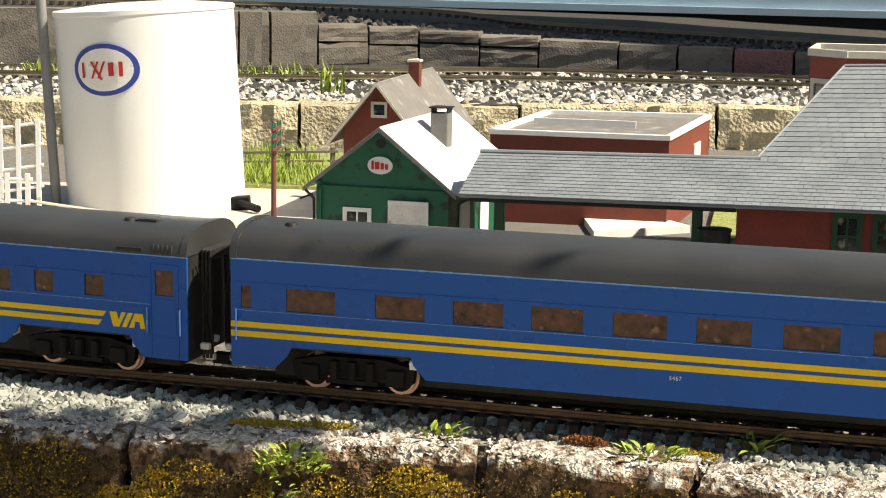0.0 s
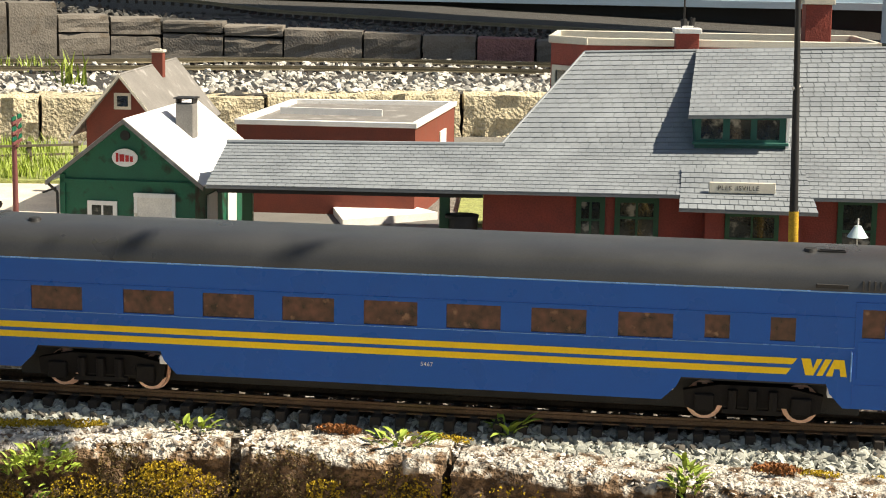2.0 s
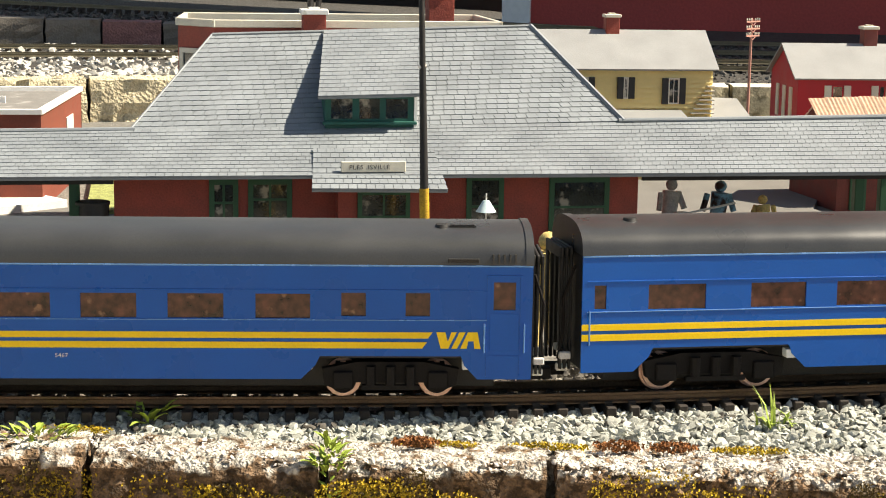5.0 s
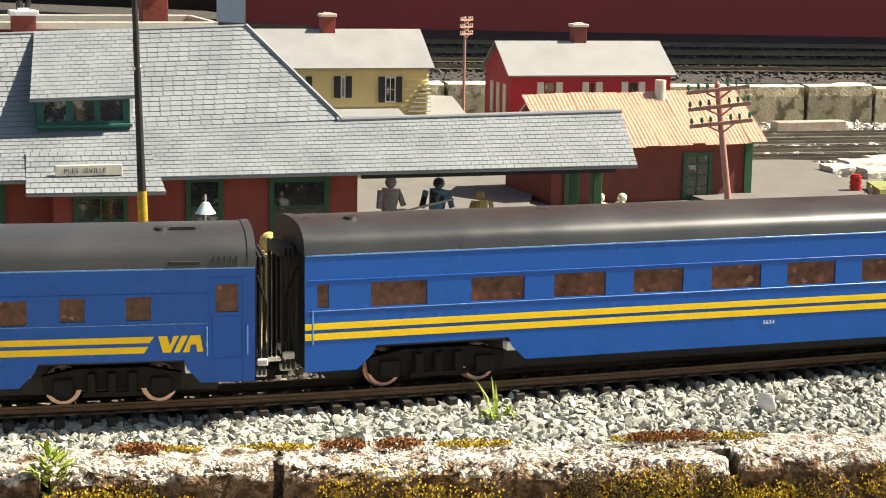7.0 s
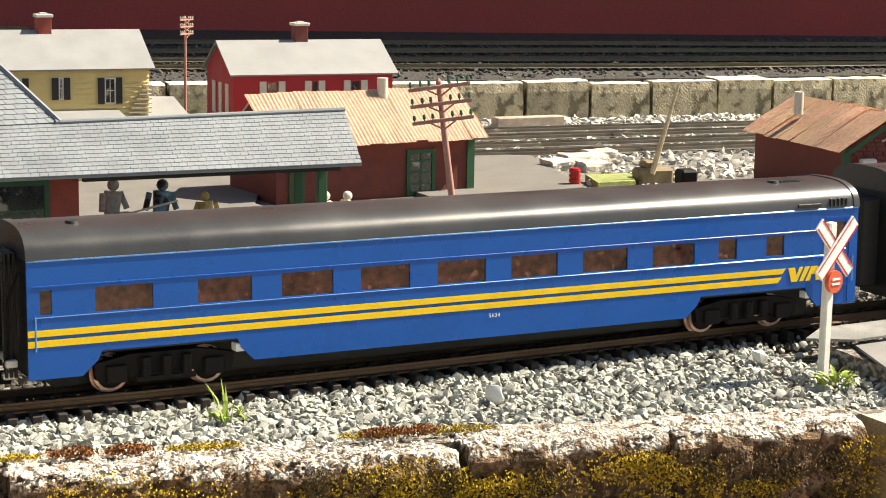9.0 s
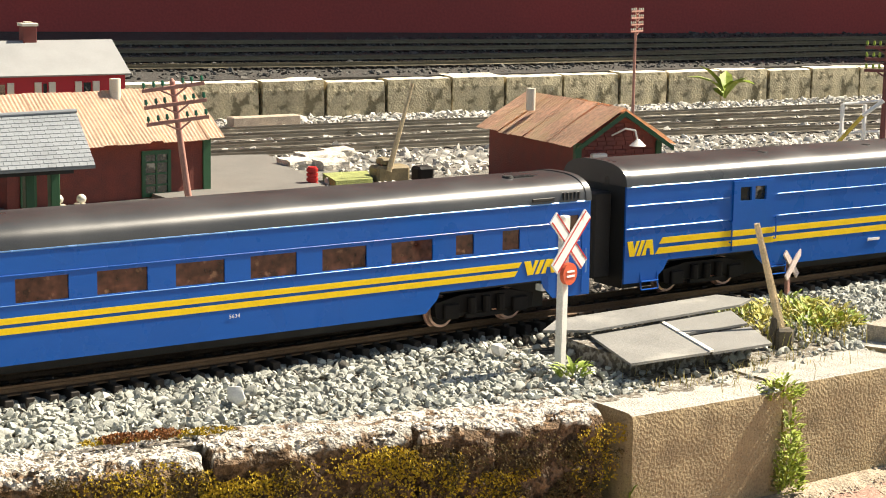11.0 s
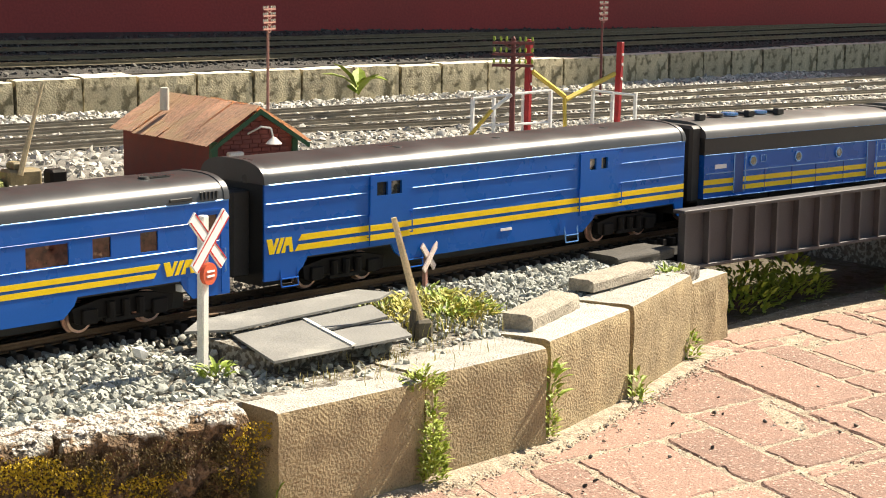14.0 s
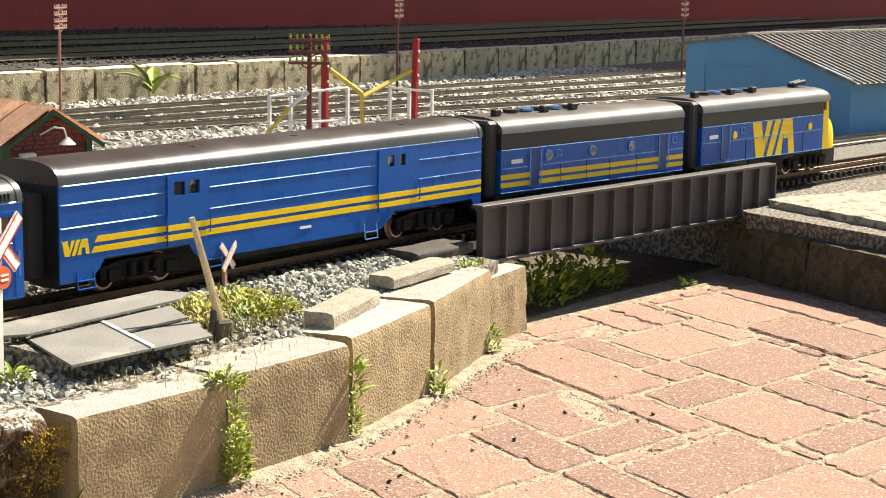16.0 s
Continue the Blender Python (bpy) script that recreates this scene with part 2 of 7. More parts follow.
def thing(name, m, label, category, group="", kind=""):
    ob = new(name)
    ob.empty_display_size = 0.02
    ob.matrix_world = m
    return tagged(ob, label, category, group, kind)

def at(p, q=None, z=0.0):
    """A frame at p whose x axis runs to q, y away to its left, z up."""
    a = math.degrees(math.atan2(q[1] - p[1], q[0] - p[0])) if q else 0
    return pose(p[0], p[1], z, 0, 0, a)

def box(bm, x0, x1, y0, y1, z0, z1, bevel=0.0, m=None):
    vs = [bm.verts.new((x, y, z)) for z in (z0, z1) for y in (y0, y1) for x in (x0, x1)]
    fs = [bm.faces.new([vs[i] for i in f]) for f in ((0, 2, 3, 1), (4, 5, 7, 6), (0, 1, 5, 4), (2, 6, 7, 3), (0, 4, 6, 2), (1, 3, 7, 5))]
    if bevel:
        r = bmesh.ops.bevel(bm, geom=list({e for f in fs for e in f.edges}), offset=bevel, segments=1, affect="EDGES")
        vs = list({v for f in r["faces"] for v in f.verts} | {v for v in vs if v.is_valid})
    if m:
        bmesh.ops.transform(bm, matrix=m, verts=vs)
    return vs

def cyl(bm, p, q, r0, r1=None, seg=10):
    """A round bar from p to q."""
    p, q = Vector(p), Vector(q)
    r1 = r0 if r1 is None else r1
    d = (q - p)
    turn = d.to_track_quat("Z", "Y").to_matrix()
    a = [bm.verts.new(p + turn @ Vector((r0 * math.cos(k * math.tau / seg), r0 * math.sin(k * math.tau / seg), 0))) for k in range(seg)]
    b = [bm.verts.new(q + turn @ Vector((r1 * math.cos(k * math.tau / seg), r1 * math.sin(k * math.tau / seg), 0))) for k in range(seg)]
    for k in range(seg):
        bm.faces.new((a[k], a[(k + 1) % seg], b[(k + 1) % seg], b[k]))
    bm.faces.new(a[::-1]); bm.faces.new(b)

def slab(bm, pts, t):
    """A flat plate under the polygon pts (3D), t thick along its normal."""
    top = [bm.verts.new(p) for p in pts]
    f = bm.faces.new(top)
    f.normal_update()
    nrm = f.normal.copy()
    low = [bm.verts.new(Vector(p) - nrm * t) for p in pts]
    bm.faces.new(low[::-1])
    k = len(pts)
    for i in range(k):
        bm.faces.new((top[i], low[i], low[(i + 1) % k], top[(i + 1) % k]))

def prism(bm, prof, x0, x1):
    """The (y, z) outline prof from x0 to x1."""
    a = [bm.verts.new((x0, y, z)) for y, z in prof]
    b = [bm.verts.new((x1, y, z)) for y, z in prof]
    k = len(prof)
    bm.faces.new(a[::-1]); bm.faces.new(b)
    for i in range(k):
        bm.faces.new((a[i], a[(i + 1) % k], b[(i + 1) % k], b[i]))
    bmesh.ops.recalc_face_normals(bm, faces=bm.faces[:])

def plate(bm, prof, y0, y1):
    """The (x, z) outline prof from y0 to y1."""
    a = [bm.verts.new((x, y0, z)) for x, z in prof]
    b = [bm.verts.new((x, y1, z)) for x, z in prof]
    k = len(prof)
    bm.faces.new(a); bm.faces.new(b[::-1])
    for i in range(k):
        bm.faces.new((a[i], b[i], b[(i + 1) % k], a[(i + 1) % k]))
    bmesh.ops.recalc_face_normals(bm, faces=bm.faces[:])

def holed(bm, x0, x1, z0, z1, holes, y0, y1):
    """A wall from x0 to x1 with openings (xa, xb, za, zb) through it, all of one band or more."""
    xs = sorted({x0, x1, *(h[0] for h in holes), *(h[1] for h in holes)})
    zs = sorted({z0, z1, *(h[2] for h in holes), *(h[3] for h in holes)})
    for i in range(len(xs) - 1):
        run = None
        for j in range(len(zs) - 1):
            cx, cz = (xs[i] + xs[i + 1]) / 2, (zs[j] + zs[j + 1]) / 2
            solid = not any(h[0] < cx < h[1] and h[2] < cz < h[3] for h in holes)
            if solid:
                run = [zs[j] if run is None else run[0], zs[j + 1]]
            if run and (not solid or j == len(zs) - 2):
                box(bm, xs[i], xs[i + 1], y0, y1, run[0], run[1])
                run = None
    bmesh.ops.remove_doubles(bm, verts=bm.verts[:], dist=1e-6)

def smooth_path(pts, step):
    """Even steps along a rounded line through pts."""
    P = [Vector((*p, 0)) if len(p) == 2 else Vector(p) for p in pts]
    P = [P[0] * 2 - P[1], *P, P[-1] * 2 - P[-2]]
    fine = []
    for i in range(1, len(P) - 2):
        a, b, c, d = P[i - 1:i + 3]
        for k in range(40):
            t = k / 40
            fine.append(0.5 * ((2 * b) + (c - a) * t + (2 * a - 5 * b + 4 * c - d) * t * t + (3 * b - a - 3 * c + d) * t ** 3))
    fine.append(P[-2])
    out, need = [fine[0]], step
    for a, b in zip(fine, fine[1:]):
        seg = (b - a).length
        while need <= seg:
            a = a + (b - a) * (need / seg)
            out.append(a.copy())
            seg, need = (b - a).length, step
        need -= seg
    return out

def sides(path):
    out = []
    for i, p in enumerate(path):
        d = (path[min(i + 1, len(path) - 1)] - path[max(i - 1, 0)])
        d.z = 0
        d.normalize()
        out.append((d, Vector((-d.y, d.x, 0))))
    return out

def sweep(bm, path, prof, shift=0.0, lift=0.0):
    """The (across, up) outline prof carried along path, shifted to its left."""
    rings = []
    for p, (d, nrm) in zip(path, sides(path)):
        rings.append([bm.verts.new(p + nrm * (shift + a) + Vector((0, 0, lift + u))) for a, u in prof])
    k = len(prof)
    for r, s in zip(rings, rings[1:]):
        for i in range(k):
            bm.faces.new((r[i], r[(i + 1) % k], s[(i + 1) % k], s[i]))
    bm.faces.new(rings[0]); bm.faces.new(rings[-1][::-1])
    bmesh.ops.recalc_face_normals(bm, faces=bm.faces[:])

def strip(pts, fill, low, name, material, label, category):
    """Ground under the outline pts (x, y, z), with sides down to low."""
    bm = bmesh.new()
    top = [bm.verts.new(p) for p in pts]
    f = bm.faces.new(top)
    bot = [bm.verts.new((p[0], p[1], low)) for p in pts]
    for i in range(len(pts)):
        j = (i + 1) % len(pts)
        bm.faces.new((top[i], bot[i], bot[j], top[j]))
    bmesh.ops.recalc_face_normals(bm, faces=bm.faces[:])
    bmesh.ops.triangulate(bm, faces=[f])
    return tagged(link(name, bm, material), label, category, kind="structure")

RNG = np.random.default_rng(7)
PAVE_Z, BED_Z, YARD_Z, TOP_Z = -0.13, -0.026, -0.010, 0.074


# ---- ground ----
FRONT = [(-3.2, 2.35), (-1.2, 1.72), (-0.5, 1.545), (-0.247, 1.495), (0.036, 1.468), (0.2, 1.415), (0.364, 1.33), (0.5, 1.28), (0.7, 1.205),
         (0.876, 1.148), (1.045, 1.083), (1.232, 1.025), (1.41, 0.978), (1.6, 0.962), (1.82, 0.978), (2.1, 1.02)]
bm = bmesh.new()
box(bm, -40, 40, -40, 40, PAVE_Z - 0.05, PAVE_Z - 0.0014)
tagged(link("ground", bm, JOINT), "sandy ground with gritty joints under red pavers", "ground", kind="structure")

bed = [(x + 0.012, y + 0.035, BED_Z) for x, y in FRONT] + [(2.16, 1.06, BED_Z), (2.19, 1.14, BED_Z), (2.32, 1.5, BED_Z), (2.95, 1.4, BED_Z), (2.88, 1.02, BED_Z), (2.78, 0.93, BED_Z), (2.62, 0.6, BED_Z), (2.3, 0.0, BED_Z),
       (9.5, -1.5, BED_Z), (9.5, 9, BED_Z), (-3.2, 9, BED_Z)]
strip(bed, None, PAVE_Z - 0.04, "garden_bed", EARTH, "raised bed of brown earth and pale grit", "garden bed")

FARWALL = [(-3.2, 3.72), (-1.4, 3.62), (-0.35, 3.62), (0.6, 3.73), (1.5, 3.5), (2.55, 3.14), (3.06, 2.99), (4.235, 2.70), (5.8, 2.40), (9.5, 1.75)]
yard = [(-0.9, 1.86, YARD_Z), (-0.2, 1.75, YARD_Z), (0.6, 1.56, YARD_Z), (1.45, 1.43, YARD_Z), (2.25, 1.52, YARD_Z), (3.0, 1.44, YARD_Z), (3.3, 1.02, YARD_Z), (9.5, -0.5, YARD_Z)] + [(x, y + 0.05, YARD_Z) for x, y in FARWALL[::-1]] + [(-3.2, 2.5, YARD_Z)]
strip(yard, None, -0.1, "yard", GRAVEL, "pale gravel yard of the garden railway", "gravel yard")

WALL2 = [(-3.2, 4.55), (-0.52, 4.79), (-0.14, 4.95), (0.24, 4.89), (0.87, 4.76), (1.5, 4.62), (2.3, 4.5)]
terr = [(x, y + 0.045, TOP_Z) for x, y in FARWALL] + [(9.5, 9, TOP_Z), (-3.2, 9, TOP_Z)]
strip(terr, None, -0.05, "upper_terrace", SHADED_BED, "upper terrace of gravel darkened for shade behind the block wall", "terrace")
bank = [(-3.2, 4.6, 0.20), (-0.52, 4.83, 0.20), (-0.14, 4.99, 0.165), (0.24, 4.93, 0.145), (0.87, 4.80, 0.128), (1.5, 4.66, 0.11), (2.3, 4.55, 0.08), (2.4, 5.6, 0.08), (2.3, 9, 0.13), (-3.2, 9, 0.2)]
strip(bank, None, 0.0, "upper_bank", SHADED_BED, "top bank of grey gravel darkened for shade, with a ramped track", "bank")

# ---- tracks ----
RAILPROF = [(-0.004, -0.0085), (0.004, -0.0085), (0.004, -0.0072), (0.0012, -0.006), (0.0012, -0.0028), (0.0017, -0.002), (0.0017, 0), (-0.0017, 0), (-0.0017, -0.002), (-0.0012, -0.0028), (-0.0012, -0.006), (-0.004, -0.0072)]

def tie_mesh():
    bm = bmesh.new()
    box(bm, -0.0042, 0.0042, -0.04, 0.04, -0.0185, -0.0088, 0.0008)
    for s in (-1, 1):
        box(bm, -0.003, 0.003, s * 0.0225 - 0.0065, s * 0.0225 + 0.0065, -0.0088, -0.0066)
    me = bpy.data.meshes.new("tie")
    bm.to_mesh(me); bm.free()
    me.materials.append(TIE)
    return me

TIEMESH = tie_mesh()

def track(pts, label, separate=False, rail_mat=None, step=0.0205, tie_mat=None):
    root = thing("railway_track", Matrix(), label, "track", "tracks of the garden railway")
    path = smooth_path(pts, step)
    for s in (-0.0225, 0.0225):
        bm = bmesh.new()
        sweep(bm, path[::2] if not separate else path, RAILPROF, s)
        part("rail", bm, rail_mat or RAIL, root)
    fr = sides(path)
    if separate:
        for p, (d, nrm) in zip(path, fr):
            o = new("tie", TIEMESH)
            o.parent = root
            o.matrix_local = Matrix.Translation(p) @ pose(0, 0, 0, 0, 0, math.degrees(math.atan2(d.y, d.x)) + RNG.normal(0, 0.7))
    else:
        vs, fs = [], []
        base = np.array([(x, y, z) for z in (-0.0185, -0.0085) for y in (-0.04, 0.04) for x in (-0.0042, 0.0042)])
        q = ((4, 5, 7, 6), (0, 1, 5, 4), (2, 6, 7, 3), (0, 4, 6, 2), (1, 3, 7, 5))
        for p, (d, nrm) in zip(path, fr):
            k = len(vs)
            for x, y, z in base:
                vs.append((p.x + d.x * x + nrm.x * y, p.y + d.y * x + nrm.y * y, p.z + z))
            fs += [tuple(k + i for i in f) for f in q]
        me = bpy.data.meshes.new("tie")
        me.from_pydata(vs, [], fs)
        me.materials.append(tie_mat or TIE)
        o = new("tie", me)
        o.parent = root
        o["kind"] = "stuff"
    return root

MAIN = [(-1.6, 2.2), (-1.0, 1.93), (-0.4, 1.708), (-0.175, 1.640), (0.58, 1.428), (1.48, 1.304), (2.25, 1.189), (2.72, 1.076), (3.22, 0.966), (3.75, 0.83), (4.6, 0.58)]
track(MAIN, "main line with dark ties and brown rails in ballast", True)

def lifted(pts, z):
    return [(x, y, z) for x, y in pts]

YARD = [[(1.35, 2.93), (2.2, 2.72), (3.0, 2.52), (4.2, 2.15), (6.5, 1.35)], [(1.35, 3.05), (2.3, 2.83), (3.1, 2.62), (4.3, 2.28), (6.5, 1.62)],
        [(1.35, 3.17), (2.35, 2.94), (3.2, 2.72), (4.4, 2.41), (6.5, 1.86)], [(1.45, 2.82), (2.1, 2.62), (2.9, 2.42), (4.0, 2.02), (6.2, 1.12)]]
for k, y in enumerate(YARD):
    track(lifted(y, 0.001), "yard siding with worn bright rails on pale gravel", False, RAIL_SILVER, 0.024, TIE_GREY)
track(lifted([(3.45, 1.14), (3.9, 1.02), (4.6, 0.8), (6, 0.3)], 0.001), "yard siding with worn bright rails on pale gravel", False, RAIL_SILVER, 0.024, TIE_GREY)
UP = [[(1.2, 3.95), (2.0, 3.72), (2.65, 3.46), (3.3, 3.22), (4.4, 2.95), (6, 2.62), (9, 2.1)], [(1.2, 4.22), (2.1, 3.92), (2.85, 3.64), (3.6, 3.36), (4.8, 3.08), (9, 2.3)],
      [(1.4, 4.5), (2.3, 4.2), (3.1, 3.9), (4.2, 3.5), (5.4, 3.2), (9, 2.5)], [(2.0, 4.75), (2.6, 4.5), (3.5, 4.1), (5, 3.5), (8.5, 2.55)]]
for u in UP:
    track(lifted(u, TOP_Z + 0.014), "shaded track on dark ties on the upper terrace", False, RAIL_DARK, 0.026)
track(lifted([(-3, 4.15), (-1.0, 4.25), (-0.42, 4.28), (0.25, 4.36), (1.0, 4.25), (1.8, 3.9)], TOP_Z + 0.014), "curving track with yellowed rails on the terrace", False, RAIL_DARK, 0.026)
track(lifted([(-3, 4.35), (-0.45, 4.52), (0.25, 4.66), (1.0, 4.52), (1.9, 4.2)], TOP_Z + 0.014), "curving track with dark ties on the terrace", False, RAIL_DARK, 0.026)
track([(-3, 5.2, 0.225), (-0.4, 5.45, 0.215), (0.3, 5.4, 0.175), (1.0, 5.2, 0.15), (2.2, 4.9, 0.11)], "ramped track with dark ties on the top bank", False, RAIL_DARK, 0.026)

# ---- block walls ----
def rough_block(bm, L, D, Hh, jag, seed, nx=7, nz=4, round_=0.004):
    """A split block: x 0..L, front at y=0, depth D, top at z=0."""
    r = np.random.default_rng(seed)
    def grid(f, a, b, capped=None):
        vs = [[bm.verts.new(f(i / a, j / b)) for j in range(b + 1)] for i in range(a + 1)]
        for i in range(a):
            for j in range(b):
                q = bm.faces.new((vs[i][j], vs[i + 1][j], vs[i + 1][j + 1], vs[i][j + 1]))
                if capped and capped(i, j):
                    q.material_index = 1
    def put(x, y, z):
        n = noise.noise(Vector((x * 45 + seed, y * 45, z * 45))) + 0.6 * noise.noise(Vector((x * 130, y * 130 + seed, z * 130)))
        n *= jag
        k = (round_ - max(-z, y)) * 0.5 if -z < round_ and y < round_ else 0.0
        o = Vector((0, 0, 0))
        if y < 1e-6:
            o.y -= n
        if z > -1e-6:
            o.z += n * 0.55
        if x < 1e-6:
            o.x -= n * 0.3
        if x > L - 1e-6:
            o.x += n * 0.3
        return (x + o.x, y + o.y + k, z + o.z - k)
    n2 = 4 if nx < 14 else 9
    grid(lambda u, v: put(u * L, 0, -Hh + v * Hh), nx, nz)
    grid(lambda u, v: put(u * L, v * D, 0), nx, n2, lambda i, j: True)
    grid(lambda u, v: put(0, D - u * D, -Hh + v * Hh), n2, nz)
    grid(lambda u, v: put(L, u * D, -Hh + v * Hh), n2, nz)
    bmesh.ops.remove_doubles(bm, verts=bm.verts[:], dist=1e-5)
    bmesh.ops.recalc_face_normals(bm, faces=bm.faces[:])

def block_row(root, pts, z_top, Hh, D, material, lens, jag, gap, seed, name="block", start=0.0, tilt=0.6):
    path = smooth_path(pts, 0.004)
    i, k = int(start / 0.004), 0
    while True:
        n = int(lens(k) / 0.004)
        if i + n >= len(path):
            break
        a, b = path[i], path[i + n]
        bm = bmesh.new()
        L = (b - a).length - gap
        rough_block(bm, L, D, Hh, jag, seed + k, max(4, int(L / 0.022)), max(3, int(Hh / 0.022)))
        o = part(name, bm, material(k) if callable(material) else material, root)
        zt = (a.z if abs(a.z) > 1e-9 else z_top)
        o.matrix_local = at(a, b, zt + RNG.normal(0, 0.0015)) @ pose(0, 0, 0, RNG.normal(0, tilt), RNG.normal(0, tilt * 0.5), RNG.normal(0, tilt))
        i += n; k += 1

near = thing("retaining_wall", Matrix(), "low retaining wall of mossy split concrete blocks", "retaining wall", kind="structure")
# the joints of the near wall, from left to right
JOINTS = [(-1.2, 1.72), (-0.86, 1.63), (-0.5, 1.55), (-0.262, 1.505), (0.035, 1.4715), (0.201, 1.41), (0.371, 1.332), (0.537, 1.273), (0.878, 1.150), (1.047, 1.086), (1.226, 1.030)]
for k, (a, b) in enumerate(zip(JOINTS, JOINTS[1:])):
    bm = bmesh.new()
    L = math.hypot(b[0] - a[0], b[1] - a[1]) - 0.009
    rough_block(bm, L, 0.062, 0.125, 0.0075, 40 + k, int(L / 0.0055), 22, 0.009)
    o = part("block", bm, MOSSY, near, "", True)
    o.matrix_local = at(a, b, -0.022) @ pose(0.003, 0, 0, RNG.normal(0, 1.0), RNG.normal(0, 0.5), 0)
TAN = [(1.236, 1.010, 1.415, 0.978), (1.428, 0.985, 1.608, 0.958), (1.632, 0.968, 1.835, 0.985), (1.845, 0.985, 2.07, 1.026)]
for k, (ax, ay, bx, by) in enumerate(TAN):
    bm = bmesh.new()
    L = math.hypot(bx - ax, by - ay)
    rough_block(bm, L, 0.07, 0.13, 0.0015, 80 + k, int(L / 0.009), 14)
    o = part("block", bm, TANBLOCK, near, "smooth tan concrete block", True)
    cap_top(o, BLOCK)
    o.matrix_local = at((ax, ay), (bx, by), -0.026 + (0, 0.002, 0.004, 0.006)[k])

far = thing("block_wall", Matrix(), "low wall of weathered grey concrete blocks in sunlight", "block wall", kind="structure")
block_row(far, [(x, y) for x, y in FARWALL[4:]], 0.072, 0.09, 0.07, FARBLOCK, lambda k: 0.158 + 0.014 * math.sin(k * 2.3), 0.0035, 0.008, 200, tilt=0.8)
# paler tops paint in the sunlight that the front faces miss
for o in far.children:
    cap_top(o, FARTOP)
farl = thing("limestone_wall", Matrix(), "low wall of rough pale limestone blocks", "stone wall", kind="structure")
block_row(farl, [(-2.2, 3.66), *FARWALL[1:5], (1.75, 3.42)], 0.074, 0.095, 0.09, ROCKFACE, lambda k: 0.30 + 0.12 * math.sin(k * 1.7), 0.018, 0.008, 300, name="stone", tilt=0.6)
back = thing("stone_wall", Matrix(), "dry wall of pink and weathered grey stone, the grey darkened for shade", "stone wall", kind="structure")
def wall2_stone(a, b, z0, z1, material, seed):
    bm = bmesh.new()
    L = math.hypot(b[0] - a[0], b[1] - a[1]) - 0.006
    rough_block(bm, L, 0.08, z1 - z0 - 0.004, 0.005, seed, max(4, int(L / 0.05)), 4)
    o = part("stone", bm, material, back)
    o.matrix_local = at(a, b, z1) @ pose(0, 0, 0, RNG.normal(0, 1), RNG.normal(0, 0.6), 0)
X2 = [-2.6, -2.3, -2.02, -1.75, -1.45, -1.2, -0.92, -0.7, -0.53, -0.452, -0.333, -0.203, -0.07, 0.09, 0.245, 0.45, 0.6, 0.74, 0.89, 1.1, 1.35, 1.6, 1.9, 2.2]
def wall2_y(x):
    return float(np.interp(x, [p[0] for p in WALL2], [p[1] for p in WALL2]))
for k, (a, b) in enumerate(zip(X2, X2[1:])):
    top = float(np.interp((a + b) / 2, [-2.6, -0.34, -0.33, -0.14, 0.24, 0.87, 1.5, 2.2], [0.22, 0.212, 0.185, 0.172, 0.153, 0.135, 0.12, 0.09]))
    pa, pb = (a, wall2_y(a)), (b, wall2_y(b))
    if -0.34 < a < 0.24:
        mid = 0.125 if k % 2 else 0.132
        wall2_stone(pa, pb, 0.07, mid, SHADED_GREYSTONE, 500 + k)
        wall2_stone(pa, pb, mid, top, SHADED_GREYSTONE, 540 + k)
    else:
        wall2_stone(pa, pb, 0.07, top, REDSTONE if abs(a - 0.74) < 0.02 else SHADED_GREYSTONE, 500 + k)

# ---- the large walls behind ----
# the red wall runs on beyond the view to lengthen its shadow
bm = bmesh.new()
box(bm, 0, 13.5, 0, 0.15, 0.0, 4.6)
rw = tagged(link("wall_red", bm, REDWALL), "large plain dark red wall of a shed in shade", "wall", kind="structure")
rw.matrix_world = at((2.24, 5.6), (7.94, 2.49))
# eave added out of view to keep the upper tracks in shade
bm = bmesh.new()
slab(bm, [(-0.4, -0.76, 4.15), (13.8, -0.76, 4.15), (13.8, 0.3, 4.9), (-0.4, 0.3, 4.9)], 0.08)
bmesh.ops.recalc_face_normals(bm, faces=bm.faces[:])
tagged(link("eave", bm, REDWALL), "unseen eave added over the red wall to shade the tracks", "eave", kind="structure").matrix_world = at((2.24, 5.6), (7.94, 2.49))
bm = bmesh.new()
box(bm, -0.09, 0.0, -0.03, 0.15, 0.05, 3.2)
tagged(link("trim", bm, WHITE), "white corner board of the red wall", "trim", kind="structure").matrix_world = at((2.24, 5.6), (7.94, 2.49))
bm = bmesh.new()
box(bm, 0, 7.0, 0, 0.1, 0.165, 2.6)
box(bm, 0, 7.0, -0.03, 0.0, 0.165, 0.19)
pw = tagged(link("wall_pale", bm, PALEWALL), "pale blue painted wall with a drip board", "wall", kind="structure")
pw.matrix_world = at((-4.2, 7.9), (2.35, 6.35))
# a set-back black box paints the shadow below the pale wall
bm = bmesh.new()
box(bm, 0, 7.0, 0.06, 0.5, 0.0, 0.166)
tagged(link("wall_base", bm, BLACK), "black box standing for the shadow under the pale wall", "wall", kind="structure").matrix_world = at((-4.2, 7.9), (2.35, 6.35))

# ---- the train ----
def arc_roof(W, z0, rise, n=14, over=0.0004):
    """The (y, z) outline of a roof over the width W."""
    out = []
    for k in range(n + 1):
        a = math.pi * k / n
        c, s = math.cos(a), math.sin(a)
        y = W / 2 - (W / 2 + over) * math.copysign(abs(c) ** 0.72, c)
        out.append((y, z0 + rise * abs(s) ** 0.8))
    return out

